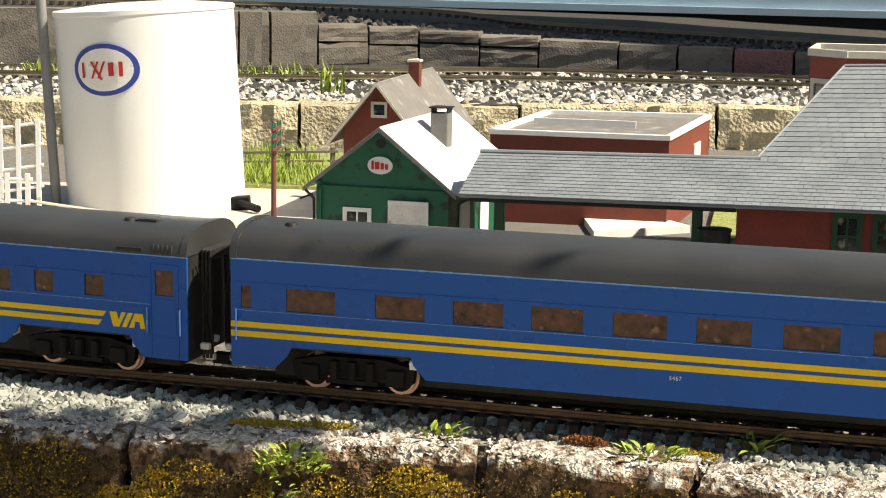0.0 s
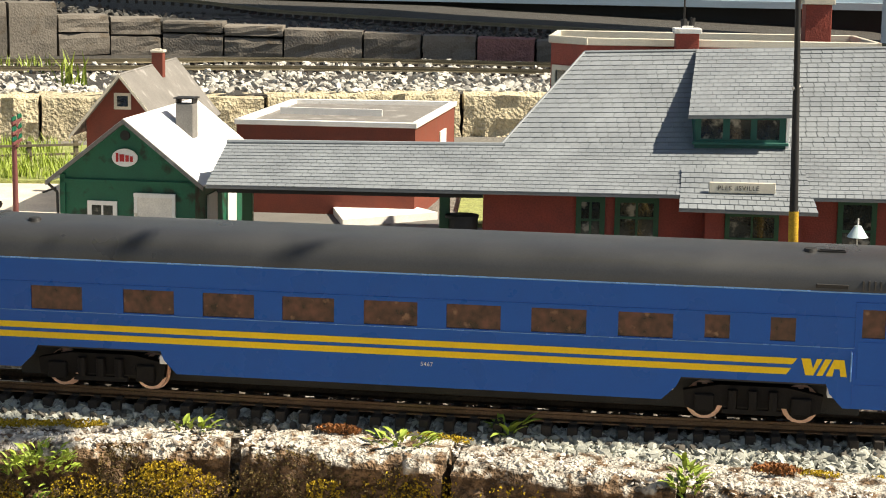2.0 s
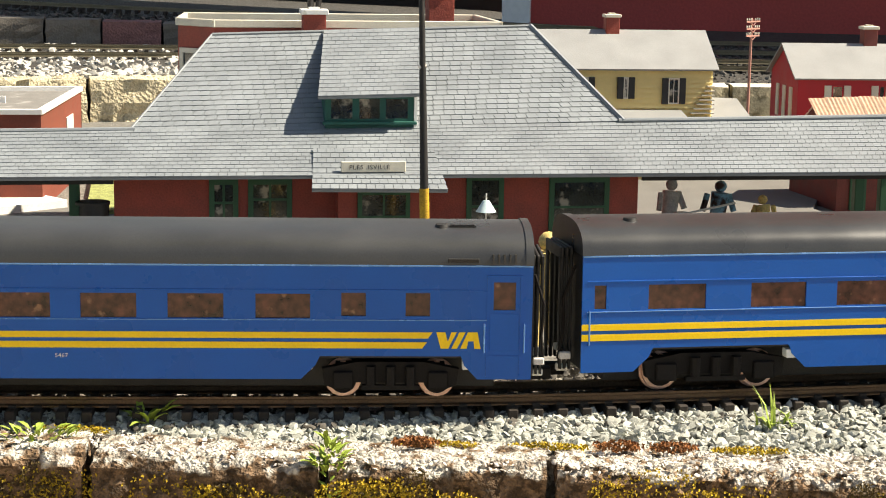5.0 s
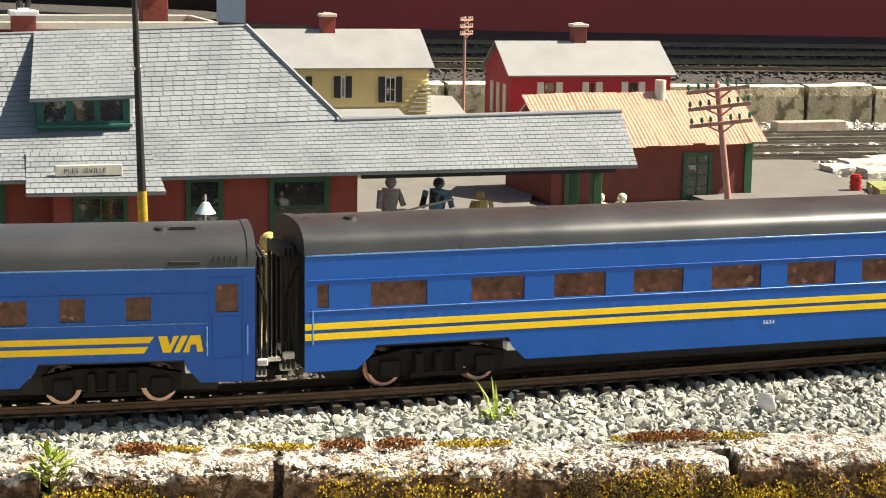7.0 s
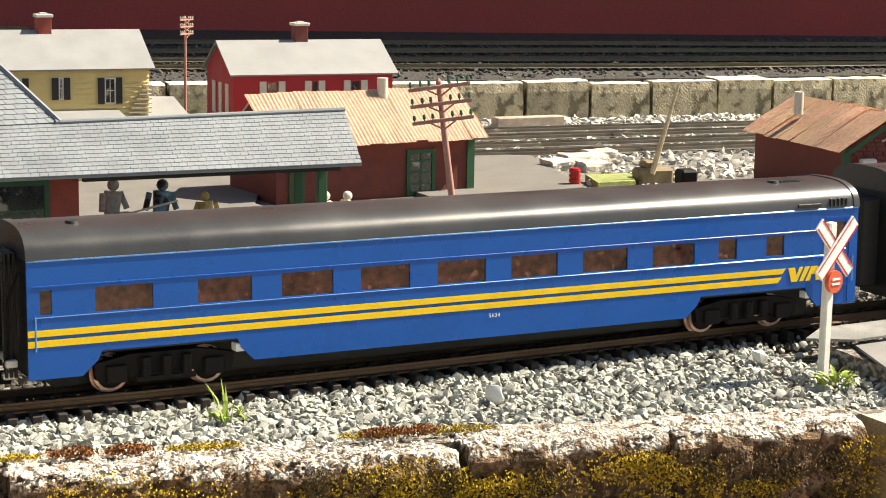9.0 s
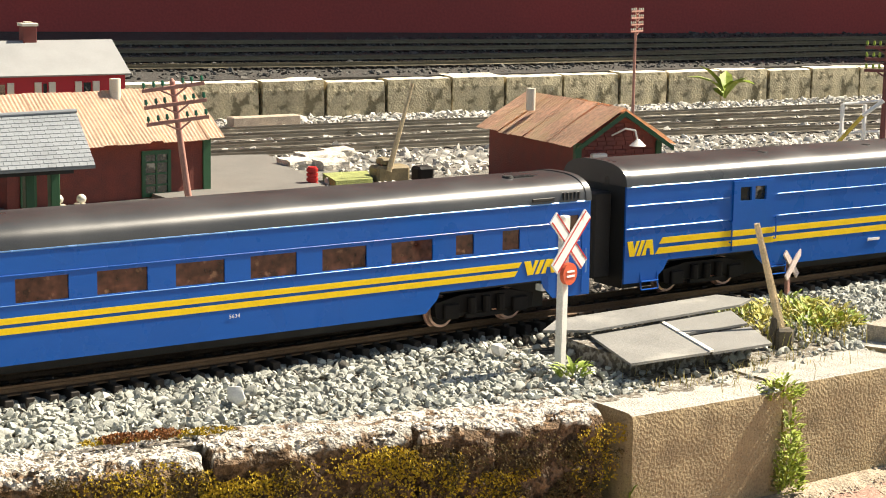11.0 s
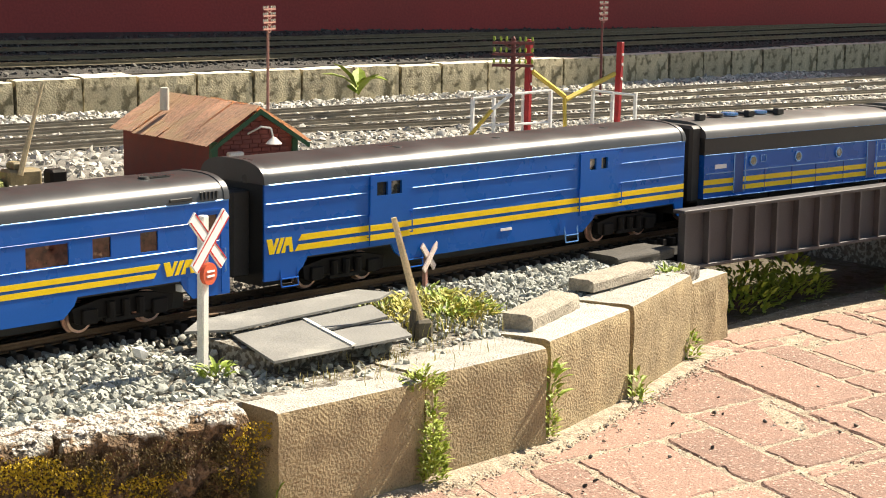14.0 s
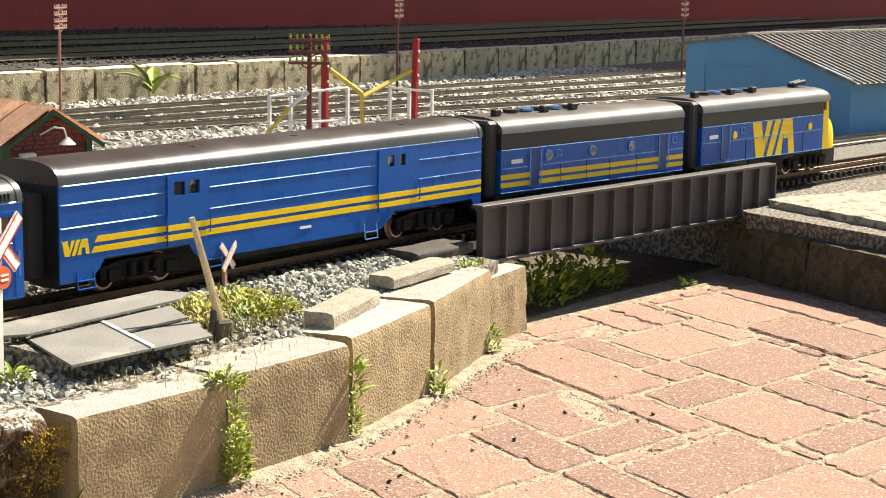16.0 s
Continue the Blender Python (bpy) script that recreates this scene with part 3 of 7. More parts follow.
def truck(root, x, W, z=0.0):
    """A six-piece bogie about x."""
    t = bmesh.new()
    for y0, y1 in ((0.012, 0.02), (W - 0.02, W - 0.012)):
        plate(t, [(x - 0.062, 0.028), (x - 0.06, 0.014), (x - 0.05, 0.010), (x - 0.036, 0.016), (x + 0.036, 0.016), (x + 0.05, 0.010), (x + 0.06, 0.014), (x + 0.062, 0.028), (x + 0.03, 0.034), (x - 0.03, 0.034)], y0, y1)
        for dx in (-0.043, 0.043):
            box(t, x + dx - 0.009, x + dx + 0.009, y0 - 0.004, y0 + 0.002, 0.011, 0.026, 0.001)
        for dx in (-0.018, 0, 0.018):
            cyl(t, (x + dx, y0 - 0.003, 0.015), (x + dx, y0 - 0.003, 0.031), 0.0045, seg=8)
        box(t, x - 0.026, x + 0.026, y0 - 0.0045, y0, 0.0105, 0.0145)
    box(t, x - 0.05, x + 0.05, 0.02, W - 0.02, 0.016, 0.03)
    frame_ob = part("truck_frame", t, TRUCK, root)
    for dx in (-0.043, 0.043):
        for y in (W / 2 - 0.0225, W / 2 + 0.0225):
            w = bmesh.new()
            cyl(w, (x + dx, y - 0.004, 0.0152), (x + dx, y + 0.002, 0.0152), 0.0152, seg=20)
            cyl(w, (x + dx, y + 0.002, 0.0152), (x + dx, y + 0.004, 0.0152), 0.0172, seg=20)
            part("wheel", w, COPPER, frame_ob, "bare metal wheel")
            if y < W / 2:
                w = bmesh.new()
                cyl(w, (x + dx, y - 0.0046, 0.0152), (x + dx, y - 0.0038, 0.0152), 0.0125, seg=18)
                cyl(w, (x + dx, y - 0.0075, 0.0152), (x + dx, y - 0.0046, 0.0152), 0.004, seg=10)
                part("hub", w, TRUCK, frame_ob, "dark wheel centre")

def logo(root, x, z, h, w, y, material):
    """Three slanted letter-like bars of the railway's mark, as plain shapes."""
    b = bmesh.new()
    u = w / 10
    def poly(pts):
        plate(b, [(x + px, z + pz * h) for px, pz in pts], y - 0.0006, y + 0.0004)
    poly([(0, 1), (2.0 * u, 1), (2.6 * u, 0.42), (3.4 * u, 1), (4.6 * u, 1), (2.7 * u, 0), (1.0 * u, 0)])
    poly([(5.2 * u, 1), (6.6 * u, 1), (4.7 * u, 0), (3.4 * u, 0)])
    poly([(7.1 * u, 1), (9.3 * u, 1), (10 * u, 0), (8.6 * u, 0), (8.4 * u, 0.45), (7.2 * u, 0.45), (6.9 * u, 0), (5.4 * u, 0)])
    part("logo", b, material, root, "yellow slanted mark")

def lettering(root, text, x, z, size, y, material, name="number"):
    c = bpy.data.curves.new(name, "FONT")
    c.body, c.size, c.extrude = text, size, 0.00008
    c.space_character = 1.15
    tmp = bpy.data.objects.new(name, c)
    scene.collection.objects.link(tmp)
    bpy.context.view_layer.update()
    me = bpy.data.meshes.new_from_object(tmp.evaluated_get(bpy.context.evaluated_depsgraph_get()))
    bpy.data.objects.remove(tmp)
    bpy.data.curves.remove(c)
    me.materials.clear()
    me.materials.append(material)
    o = new(name, me)
    o.parent = root
    o.matrix_local = pose(x, y, z, 90, 0, 0)
    return o

def grab(root, x, z0, z1, y=-0.0025, name="grab_rail", material=None):
    b = bmesh.new()
    cyl(b, (x, y, z0), (x, y, z1), 0.0008, seg=6)
    for z in (z0, z1):
        cyl(b, (x, y, z), (x, 0.001, z), 0.0007, seg=6)
    part(name, b, material or GLINT_TRIM, root)

W = 0.108
BIG = [(0.0567, 0.1064), (0.1458, 0.1945), (0.2218, 0.2704), (0.2967, 0.3452), (0.3727, 0.4222), (0.4487, 0.4981), (0.5256, 0.5752), (0.6035, 0.6522)]

def coach(p, q, scale, lean, label, number, tall=1.0, rise=0.0225):
    root = thing("passenger_coach", at(p, q) @ pose(0, 0, 0, lean, 0, 0) @ Matrix.Diagonal((scale, scale, scale * tall, 1)), label, "train car", "cars of the passenger train")
    L, ze = 0.8516, 0.1205
    holes = [(0.0105, 0.0205, 0.0755, 0.0955)] + [(a, b, 0.0745, 0.0955) for a, b in BIG] + [(0.680, 0.7020, 0.0765, 0.0965), (0.7375, 0.7595, 0.0765, 0.0965), (0.8165, 0.8365, 0.082, 0.106)]
    for y0, y1 in ((0.0, 0.0025), (W - 0.0025, W)):
        b = bmesh.new()
        holed(b, 0, L, 0.042, ze, holes, y0, y1)
        # skirt with the two arches over the trucks
        for prof in ([(0, 0.042), (0, 0.022), (0.045, 0.022), (0.058, 0.034), (0.062, 0.042)], [(0.181, 0.042), (0.184, 0.034), (0.196, 0.022), (0.644, 0.022), (0.657, 0.034), (0.661, 0.042)],
                     [(0.788, 0.042), (0.791, 0.034), (0.803, 0.022), (L, 0.022), (L, 0.042)]):
            plate(b, prof, y0, y1)
        part("side", b, BLUE, root, "blue painted side")
    b = bmesh.new()
    box(b, 0.001, L - 0.001, 0.0026, W - 0.0026, 0.04, 0.043)
    for x in (0, L - 0.003):
        box(b, x + 0.0004, x + 0.0026, 0.0025, W - 0.0025, 0.024, ze)
    part("body_end", b, BLACK, root, "black car end")
    for k, (a, c, z0, z1) in enumerate(holes):
        g = bmesh.new()
        box(g, a - 0.001, c + 0.001, 0.0016, 0.0024, z0 - 0.001, z1 + 0.001)
        part("window", g, WINDOW, root, "amber tinted window")
    g = bmesh.new()
    box(g, 0.004, L - 0.004, 0.03, 0.034, 0.045, ze)
    part("inner_wall", g, TRUCK, root)
    g = bmesh.new()
    box(g, 0.03, L - 0.03, 0.04, W - 0.02, 0.006, 0.04)
    part("underframe", g, BLACK, root)
    # roof with end caps
    b = bmesh.new()
    prism(b, arc_roof(W, ze, rise), 0, L)
    part("roof", b, ROOF, root, "matt black arched roof", True)
    for x in (0.0, L - 0.006):
        b = bmesh.new()
        prism(b, arc_roof(W, ze, rise + 0.0011, over=0.0011), x - 0.0006, x + 0.0066)
        part("roof_rib", b, ROOF, root, "", True)
    for x in (0.049, 0.7706):
        b = bmesh.new()
        cyl(b, (x, 0.036, ze + rise - 0.004), (x, 0.036, ze + rise + 0.0015), 0.0075, 0.0055, 14)
        part("vent", b, BLACK, root, "", True)
    for x in (0.7895,):
        b = bmesh.new()
        for s in ((x - 0.012, x + 0.012, 0.0325, 0.0335), (x - 0.012, x + 0.012, 0.0385, 0.0395), (x - 0.012, x - 0.011, 0.0335, 0.0385), (x + 0.011, x + 0.012, 0.0335, 0.0385)):
            box(b, *s, ze + rise - 0.004, ze + rise + 0.0005)
        part("hatch", b, BLACK, root)
    # ribbed panel over the door, on the shoulder of the roof
    b = bmesh.new()
    for k in range(5):
        box(b, 0.815 + k * 0.005, 0.8162 + k * 0.005, -0.0014, 0.006, 0.1225, 0.1300)
    part("roof_step", b, ROOF, root)
    b = bmesh.new()
    box(b, 0.775, 0.803, -0.0012, 0.004, 0.1228, 0.1262, 0.0004)
    part("lamp_bracket", b, BLACK, root)
    # raised strips, two of them pale for the glint of sky
    for z, x0, x1, h, m in ((ze - 0.0008, 0, L, 0.0014, GLINT_TRIM), (0.0988, 0.004, 0.812, 0.0012, BLUE), (0.0732, 0.004, 0.812, 0.0008, GLINT_TRIM)):
        b = bmesh.new()
        box(b, x0, x1, -0.0006, 0.0006, z - h / 2, z + h / 2, 0.0002)
        part("belt_rail", b, m, root)
    for z0, z1, x1 in ((0.0575, 0.0628, 0.762), (0.0488, 0.0543, 0.757)):
        b = bmesh.new()
        plate(b, [(0, z0), (x1 - 0.004, z0), (x1, z1), (0, z1)], -0.0005, 0.0006)
        part("stripe", b, YELLOW, root, "yellow stripe")
    logo(root, 0.7655, 0.0488, 0.0142, 0.04, 0.0, YELLOW)
    # vestibule door
    b = bmesh.new()
    for s in ((0.8105, 0.8125, 0.024, 0.112), (0.8405, 0.8425, 0.024, 0.112), (0.8125, 0.8405, 0.110, 0.112), (0.8125, 0.8405, 0.041, 0.0425)):
        box(b, s[0], s[1], -0.0007, 0.0005, s[2], s[3])
    part("door_frame", b, BLUE, root)
    b = bmesh.new()
    box(b, 0.8135, 0.8395, -0.0004, 0.0005, 0.047, 0.079, 0.0002)
    part("door_panel", b, BLUE, root)
    for x in (0.8085, 0.8445):
        grab(root, x, 0.046, 0.07)
    grab(root, 0.006, 0.046, 0.074)
    lettering(root, number, 0.4255, 0.0405, 0.0052, -0.0006, WHITE)
    # white step brackets beside the trucks
    for x in (0.184, 0.650, 0.794):
        b = bmesh.new()
        box(b, x - 0.0045, x + 0.0045, 0.001, 0.012, 0.0300, 0.0375, 0.0006)
        part("step_bracket", b, WHITE, root, "white step bracket")
    # diaphragm at both ends
    for x, d in ((0, -1), (L, 1)):
        for k in range(3):
            b = bmesh.new()
            xa = x + d * (0.002 + k * 0.004)
            for s in ((0.026, 0.032, 0.02, 0.118), (W - 0.032, W - 0.026, 0.02, 0.118), (0.026, W - 0.026, 0.114, 0.124)):
                box(b, xa, xa + d * 0.0026, s[0], s[1], s[2], s[3], 0.0006)
            part("diaphragm", b, BLACK, root)
        b = bmesh.new()
        box(b, x + d * 0.002, x + d * 0.024, W / 2 - 0.006, W / 2 + 0.006, 0.010, 0.020, 0.001)
        part("coupler", b, TRUCK, root)
        for y, z in ((0.018, 0.03), (0.028, 0.018), (0.036, 0.034)):
            b = bmesh.new()
            box(b, x + d * 0.004, x + d * 0.014, y, y + 0.006, z, z + 0.006, 0.0008)
            part("bracket", b, CHALK, root)
        b = bmesh.new()
        hose = [(x + d * 0.003, 0.014, 0.11), (x + d * 0.012, 0.016, 0.085), (x + d * 0.011, 0.02, 0.055), (x + d * 0.014, 0.024, 0.03)]
        for p0, p1 in zip(hose, hose[1:]):
            cyl(b, p0, p1, 0.0013, seg=6)
        part("air_hose", b, TRUCK, root)
    for x in (0.120, 0.725):
        truck(root, x, W)
    return root

C1Q, C1D = (-0.224, 1.598), Vector((0.18, -0.065, 0)).normalized()
coach((C1Q[0] - C1D.x * 0.765, C1Q[1] - C1D.y * 0.765), C1Q, 0.9, 1.2, "dark blue model coach with amber windows and two yellow stripes", "5467", 1.05, 0.0255)
coach((-0.183, 1.587), (0.557, 1.374), 0.904, 1.5, "dark blue model coach with yellow stripes and white number", "5467", 1.07, 0.0272)
coach((0.604, 1.38), (1.445, 1.246), 1.0, -1.0, "bright blue model coach with yellow stripes in sunlight", "5634", 1.0, 0.0249)

def baggage(p, q):
    L, ze = 0.7405, 0.1255
    root = thing("baggage_car", at(p, q), "bright blue model baggage car with two sliding doors", "train car", "cars of the passenger train")
    holes = [(0.1636, 0.1828, 0.099, 0.1165), (0.186, 0.2052, 0.099, 0.1165), (0.538, 0.553, 0.1, 0.1165), (0.561, 0.576, 0.1, 0.1165)]
    for y0, y1 in ((0.0, 0.0025), (W - 0.0025, W)):
        b = bmesh.new()
        holed(b, 0, L, 0.042, ze, holes, y0, y1)
        for prof in ([(0, 0.042), (0, 0.020), (0.042, 0.020), (0.056, 0.032), (0.062, 0.042)], [(0.19, 0.042), (0.196, 0.032), (0.21, 0.022), (0.5, 0.022), (0.53, 0.022), (0.55, 0.036), (0.555, 0.042)],
                     [(0.72, 0.042), (0.724, 0.034), (0.73, 0.024), (L, 0.022), (L, 0.042)]):
            plate(b, prof, y0, y1)
        part("side", b, BLUE, root, "blue painted side")
    for a, c, z0, z1 in holes:
        g = bmesh.new()
        box(g, a - 0.001, c + 0.001, 0.0018, 0.0024, z0 - 0.001, z1 + 0.001)
        part("window", g, GLASS, root, "dark door window")
    b = bmesh.new()
    box(b, 0.001, L - 0.001, 0.0026, W - 0.0026, 0.04, 0.043)
    for x in (0, L - 0.003):
        box(b, x + 0.0004, x + 0.0026, 0.0025, W - 0.0025, 0.024, ze)
    box(b, 0.004, L - 0.004, 0.02, 0.024, 0.045, ze)
    part("body_end", b, BLACK, root, "black car end")
    b = bmesh.new()
    box(b, 0.03, L - 0.03, 0.04, W - 0.02, 0.006, 0.04)
    part("underframe", b, BLACK, root)
    b = bmesh.new()
    prism(b, arc_roof(W, ze, 0.0235), 0, L)
    part("roof", b, ROOF, root, "matt black arched roof", True)
    for x in (0.0, L - 0.006):
        b = bmesh.new()
        prism(b, arc_roof(W, ze, 0.0246, over=0.0011), x - 0.0006, x + 0.0066)
        part("roof_rib", b, ROOF, root, "", True)
    for x in (0.232, 0.402, 0.61):
        b = bmesh.new()
        cyl(b, (x, 0.036, 0.143), (x, 0.036, 0.149), 0.0075, 0.0055, 14)
        part("vent", b, BLACK, root, "", True)
    segs = [(0.0, 0.152), (0.22, 0.517), (0.602, L)]
    b = bmesh.new()
    box(b, 0, L, -0.0006, 0.0006, ze - 0.0013, ze, 0.0002)
    part("belt_rail", b, GLINT_TRIM, root)
    for x0, x1 in segs:
        for z in (0.1045, 0.0795):
            b = bmesh.new()
            box(b, x0 + 0.003, x1 - 0.002, -0.0007, 0.0006, z - 0.0005, z + 0.0005, 0.0002)
            part("belt_rail", b, GLINT_TRIM, root)
    for z0, z1, x0 in ((0.0605, 0.0672, 0.048), (0.0495, 0.0562, 0.043)):
        b = bmesh.new()
        plate(b, [(x0, z0), (L, z0), (L, z1), (x0 + 0.005, z1)], -0.0005, 0.0006)
        part("stripe", b, YELLOW, root, "yellow stripe")
    logo(root, 0.003, 0.0495, 0.0165, 0.038, 0.0, YELLOW)
    for x0, x1 in ((0.1545, 0.2165), (0.5215, 0.5995)):
        d = bmesh.new()
        holed(d, x0, x1, 0.044, 0.1225, [(h[0] + 0.001, h[1] - 0.001, h[2] + 0.001, h[3] - 0.001) for h in holes if x0 < h[0] < x1], -0.0022, 0.0004)
        dr = part("door", d, BLUE, root, "blue sliding door")
        for z0, z1 in ((0.0605, 0.0672), (0.0495, 0.0562)):
            s = bmesh.new()
            box(s, x0, x1, -0.0027, -0.0021, z0, z1)
            part("stripe", s, YELLOW, dr)
        for x in (x0 - 0.003, x1 + 0.003):
            grab(root, x, 0.054, 0.078, -0.004, material=BLUE)
    for x in (0.035, 0.228, 0.508):
        b = bmesh.new()
        for z in (0.012, 0.021):
            cyl(b, (x - 0.012, -0.002, z), (x + 0.012, -0.002, z), 0.0009, seg=6)
        for dx in (-0.012, 0.012):
            cyl(b, (x + dx, -0.002, 0.012), (x + dx, 0.001, 0.034), 0.0009, seg=6)
        part("step", b, GLINT_TRIM if x > 0.3 else BLUE, root)
    b = bmesh.new()
    box(b, 0.375, 0.395, -0.0009, 0.0004, 0.0385, 0.0415)
    part("number", b, WHITE, root)
    b = bmesh.new()
    box(b, -0.024, 0.0, W / 2 - 0.03, W / 2 + 0.03, 0.024, 0.118, 0.002)
    part("diaphragm", b, BLACK, root)
    for x in (0.128, 0.637):
        truck(root, x, W)
    return root

baggage((1.522, 1.264), (2.251, 1.134))

def loco(p, q, cab):
    L = math.hypot(q[0] - p[0], q[1] - p[1])
    root = thing("diesel_locomotive", at(p, q), "blue and yellow model diesel cab unit with nose" if cab else "blue model diesel booster unit with yellow stripes", "locomotive", "diesel locomotives")
    Lb = 0.375 if cab else L
    zb, zl, ze = 0.040, 0.101, 0.1245
    ports = [(0.1, 0.092), (0.2, 0.092), (0.295, 0.092)] if not cab else []
    b = bmesh.new()
    box(b, 0, Lb, 0, W, zb, zl)
    part("body", b, BLUE, root, "blue hood with riveted panels")
    b = bmesh.new()
    box(b, 0, Lb, 0.0004, W - 0.0004, zl, ze)
    part("grille_band", b, mat_band, root, "dark grille band")
    b = bmesh.new()
    prism(b, arc_roof(W, ze, 0.0215, over=0.0015), 0, Lb + (0.02 if cab else 0))
    part("roof", b, ROOF2, root, "satin grey-black roof", True)
    b = bmesh.new()
    box(b, -0.022, 0.0, 0.006, W - 0.006, 0.035, 0.142, 0.004)
    part("diaphragm", b, BLACK, root)
    for z in (ze, zl, zb + 0.001):
        b = bmesh.new()
        box(b, 0, Lb, -0.0014, 0.0004, z - 0.0006, z + 0.0006, 0.0002)
        part("belt_rail", b, GLINT_TRIM, root)
    b = bmesh.new()
    box(b, 0.004, Lb, -0.001, 0.0004, 0.0745, 0.0757)
    part("belt_rail", b, GLINT_TRIM, root)
    if not cab:
        for z0, z1 in ((0.0595, 0.0665), (0.0485, 0.0552)):
            s = bmesh.new()
            box(s, 0, L, -0.0006, 0.0004, z0, z1)
            part("stripe", s, YELLOW, root, "yellow stripe")
        for x in (0.102, 0.202, 0.296):
            w = bmesh.new()
            cyl(w, (x, -0.0022, 0.088), (x, 0.0, 0.088), 0.0078, seg=16)
            rim = part("porthole", w, GLINT_TRIM, root)
            w = bmesh.new()
            cyl(w, (x, -0.0026, 0.088), (x, -0.0021, 0.088), 0.0058, seg=16)
            part("pane", w, GLASS, rim)
    else:
        logo(root, 0.148, 0.0412, 0.059, 0.133, 0.0, YELLOW)
        for x in (0.095, 0.33):
            w = bmesh.new()
            cyl(w, (x, -0.0015, 0.083), (x, 0.0, 0.083), 0.0065, seg=16)
            part("porthole", w, YELLOW, root)
    for x in ([0.072, 0.375] if not cab else [0.066]):
        d = bmesh.new()
        box(d, x - 0.010, x + 0.010, -0.0012, 0.0006, 0.045, 0.1, 0.0003)
        dr = part("door", d, SHADED_BLUE, root, "side door in blue darkened as if recessed")
        for dx in (-0.012, 0.012):
            grab(root, x + dx, 0.046, 0.1, -0.003)
    for x in ([0.125, 0.405] if not cab else [0.118]):
        d = bmesh.new()
        for s in ((x - 0.006, x + 0.006, 0.085, 0.0862), (x - 0.006, x + 0.006, 0.0938, 0.095), (x - 0.006, x - 0.0048, 0.0862, 0.0938), (x + 0.0048, x + 0.006, 0.0862, 0.0938)):
            box(d, s[0], s[1], -0.0013, 0.0004, s[2], s[3])
        part("vent_frame", d, GLINT_TRIM, root)
    for x in (0.13, 0.19, 0.245, 0.31):
        if x < Lb:
            r = bmesh.new()
            box(r, x - 0.0005, x + 0.0005, -0.0009, 0.0003, zb, 0.0745)
            part("panel_seam", r, SHADED_BLUE, root)
    n = bmesh.new()
    box(n, 0.022, 0.046, -0.0009, 0.0004, 0.081, 0.087)
    part("number", n, WHITE, root)
    # roof gear
    for k in range(5):
        f = bmesh.new()
        x = 0.08 + k * 0.032
        cyl(f, (x, 0.054, 0.1475), (x, 0.054, 0.151), 0.012, seg=14)
        part("roof_fan", f, GLINT_TRIM if k % 2 else BLACK, root)
    for x in (0.02, 0.125, 0.19):
        f = bmesh.new()
        box(f, x, x + 0.014, 0.03, 0.04, 0.146, 0.155, 0.001)
        part("exhaust", f, BLACK, root)
    t = bmesh.new()
    box(t, L * 0.36, L * 0.62, 0.012, W - 0.012, 0.012, zb, 0.003)
    part("fuel_tank", t, TRUCK, root)
    t = bmesh.new()
    box(t, 0.004, L - 0.01, 0.014, W - 0.014, 0.03, zb)
    part("underframe", t, BLACK, root)
    for x in (0.085, L - 0.09):
        truck(root, x, W)
    if cab:
        # cab side, windscreen and bulldog nose
        c = bmesh.new()
        box(c, Lb, Lb + 0.018, 0, W, zb, 0.108)
        part("cab_side", c, YELLOW, root, "yellow cab side")
        c = bmesh.new()
        prism(c, [(0.004, 0.108), (0.004, 0.127), (W - 0.004, 0.127), (W - 0.004, 0.108)], Lb, Lb + 0.016)
        part("windscreen", c, GLASS, root)
        for y in (0.001, W / 2 - 0.001, W - 0.003):
            c = bmesh.new()
            box(c, Lb + 0.012, Lb + 0.0175, y, y + 0.003, 0.107, 0.128)
            part("windscreen_post", c, YELLOW, root)
        c = bmesh.new()
        ring = []
        for k in range(9):
            u = k / 8
            s = math.sqrt(max(0.0, 1 - u ** 2.6))
            x = Lb + 0.018 + 0.044 * u
            hw = (W / 2) * (0.45 + 0.55 * s)
            zt = zb + 0.002 + 0.063 * (0.55 + 0.45 * s)
            ring.append([c.verts.new((x, W / 2 + hw * math.copysign(abs(math.cos(a)) ** 0.6, math.cos(a)), zb + (zt - zb) * abs(math.sin(a)) ** 0.6)) for a in [math.pi * j / 14 for j in range(15)]])
        for r, s in zip(ring, ring[1:]):
            for j in range(14):
                c.faces.new((r[j], r[j + 1], s[j + 1], s[j]))
        c.faces.new(ring[-1]); c.faces.new(ring[0][::-1])
        bmesh.ops.recalc_face_normals(c, faces=c.faces[:])
        part("nose", c, YELLOW, root, "rounded yellow nose", True)
        c = bmesh.new()
        cyl(c, (Lb + 0.056, W / 2, 0.084), (Lb + 0.066, W / 2, 0.084), 0.008, seg=14)
        part("headlight", c, GLINT_TRIM, root)
        c = bmesh.new()
        plate(c, [(Lb + 0.02, 0.012), (Lb + 0.062, 0.010), (Lb + 0.064, zb), (Lb + 0.02, zb)], 0.012, W - 0.012)
        part("pilot", c, BLACK, root)
        c = bmesh.new()
        for y in (0.045, 0.055):
            cyl(c, (Lb - 0.03, y, 0.1525), (Lb + 0.005, y, 0.1545), 0.002, 0.004, 8)
        box(c, Lb - 0.03, Lb - 0.02, 0.043, 0.057, 0.146, 0.1525)
        part("horn", c, BLACK, root)
    return root

ROOF2 = mat("locomotive_roof", (0.1, 0.098, 0.095), 0.4, var=0.2, scale=15, fine=900, bump=0.05)
mat_band = mat("grille_black", (0.03, 0.026, 0.024), 0.55, var=0.4, scale=70)
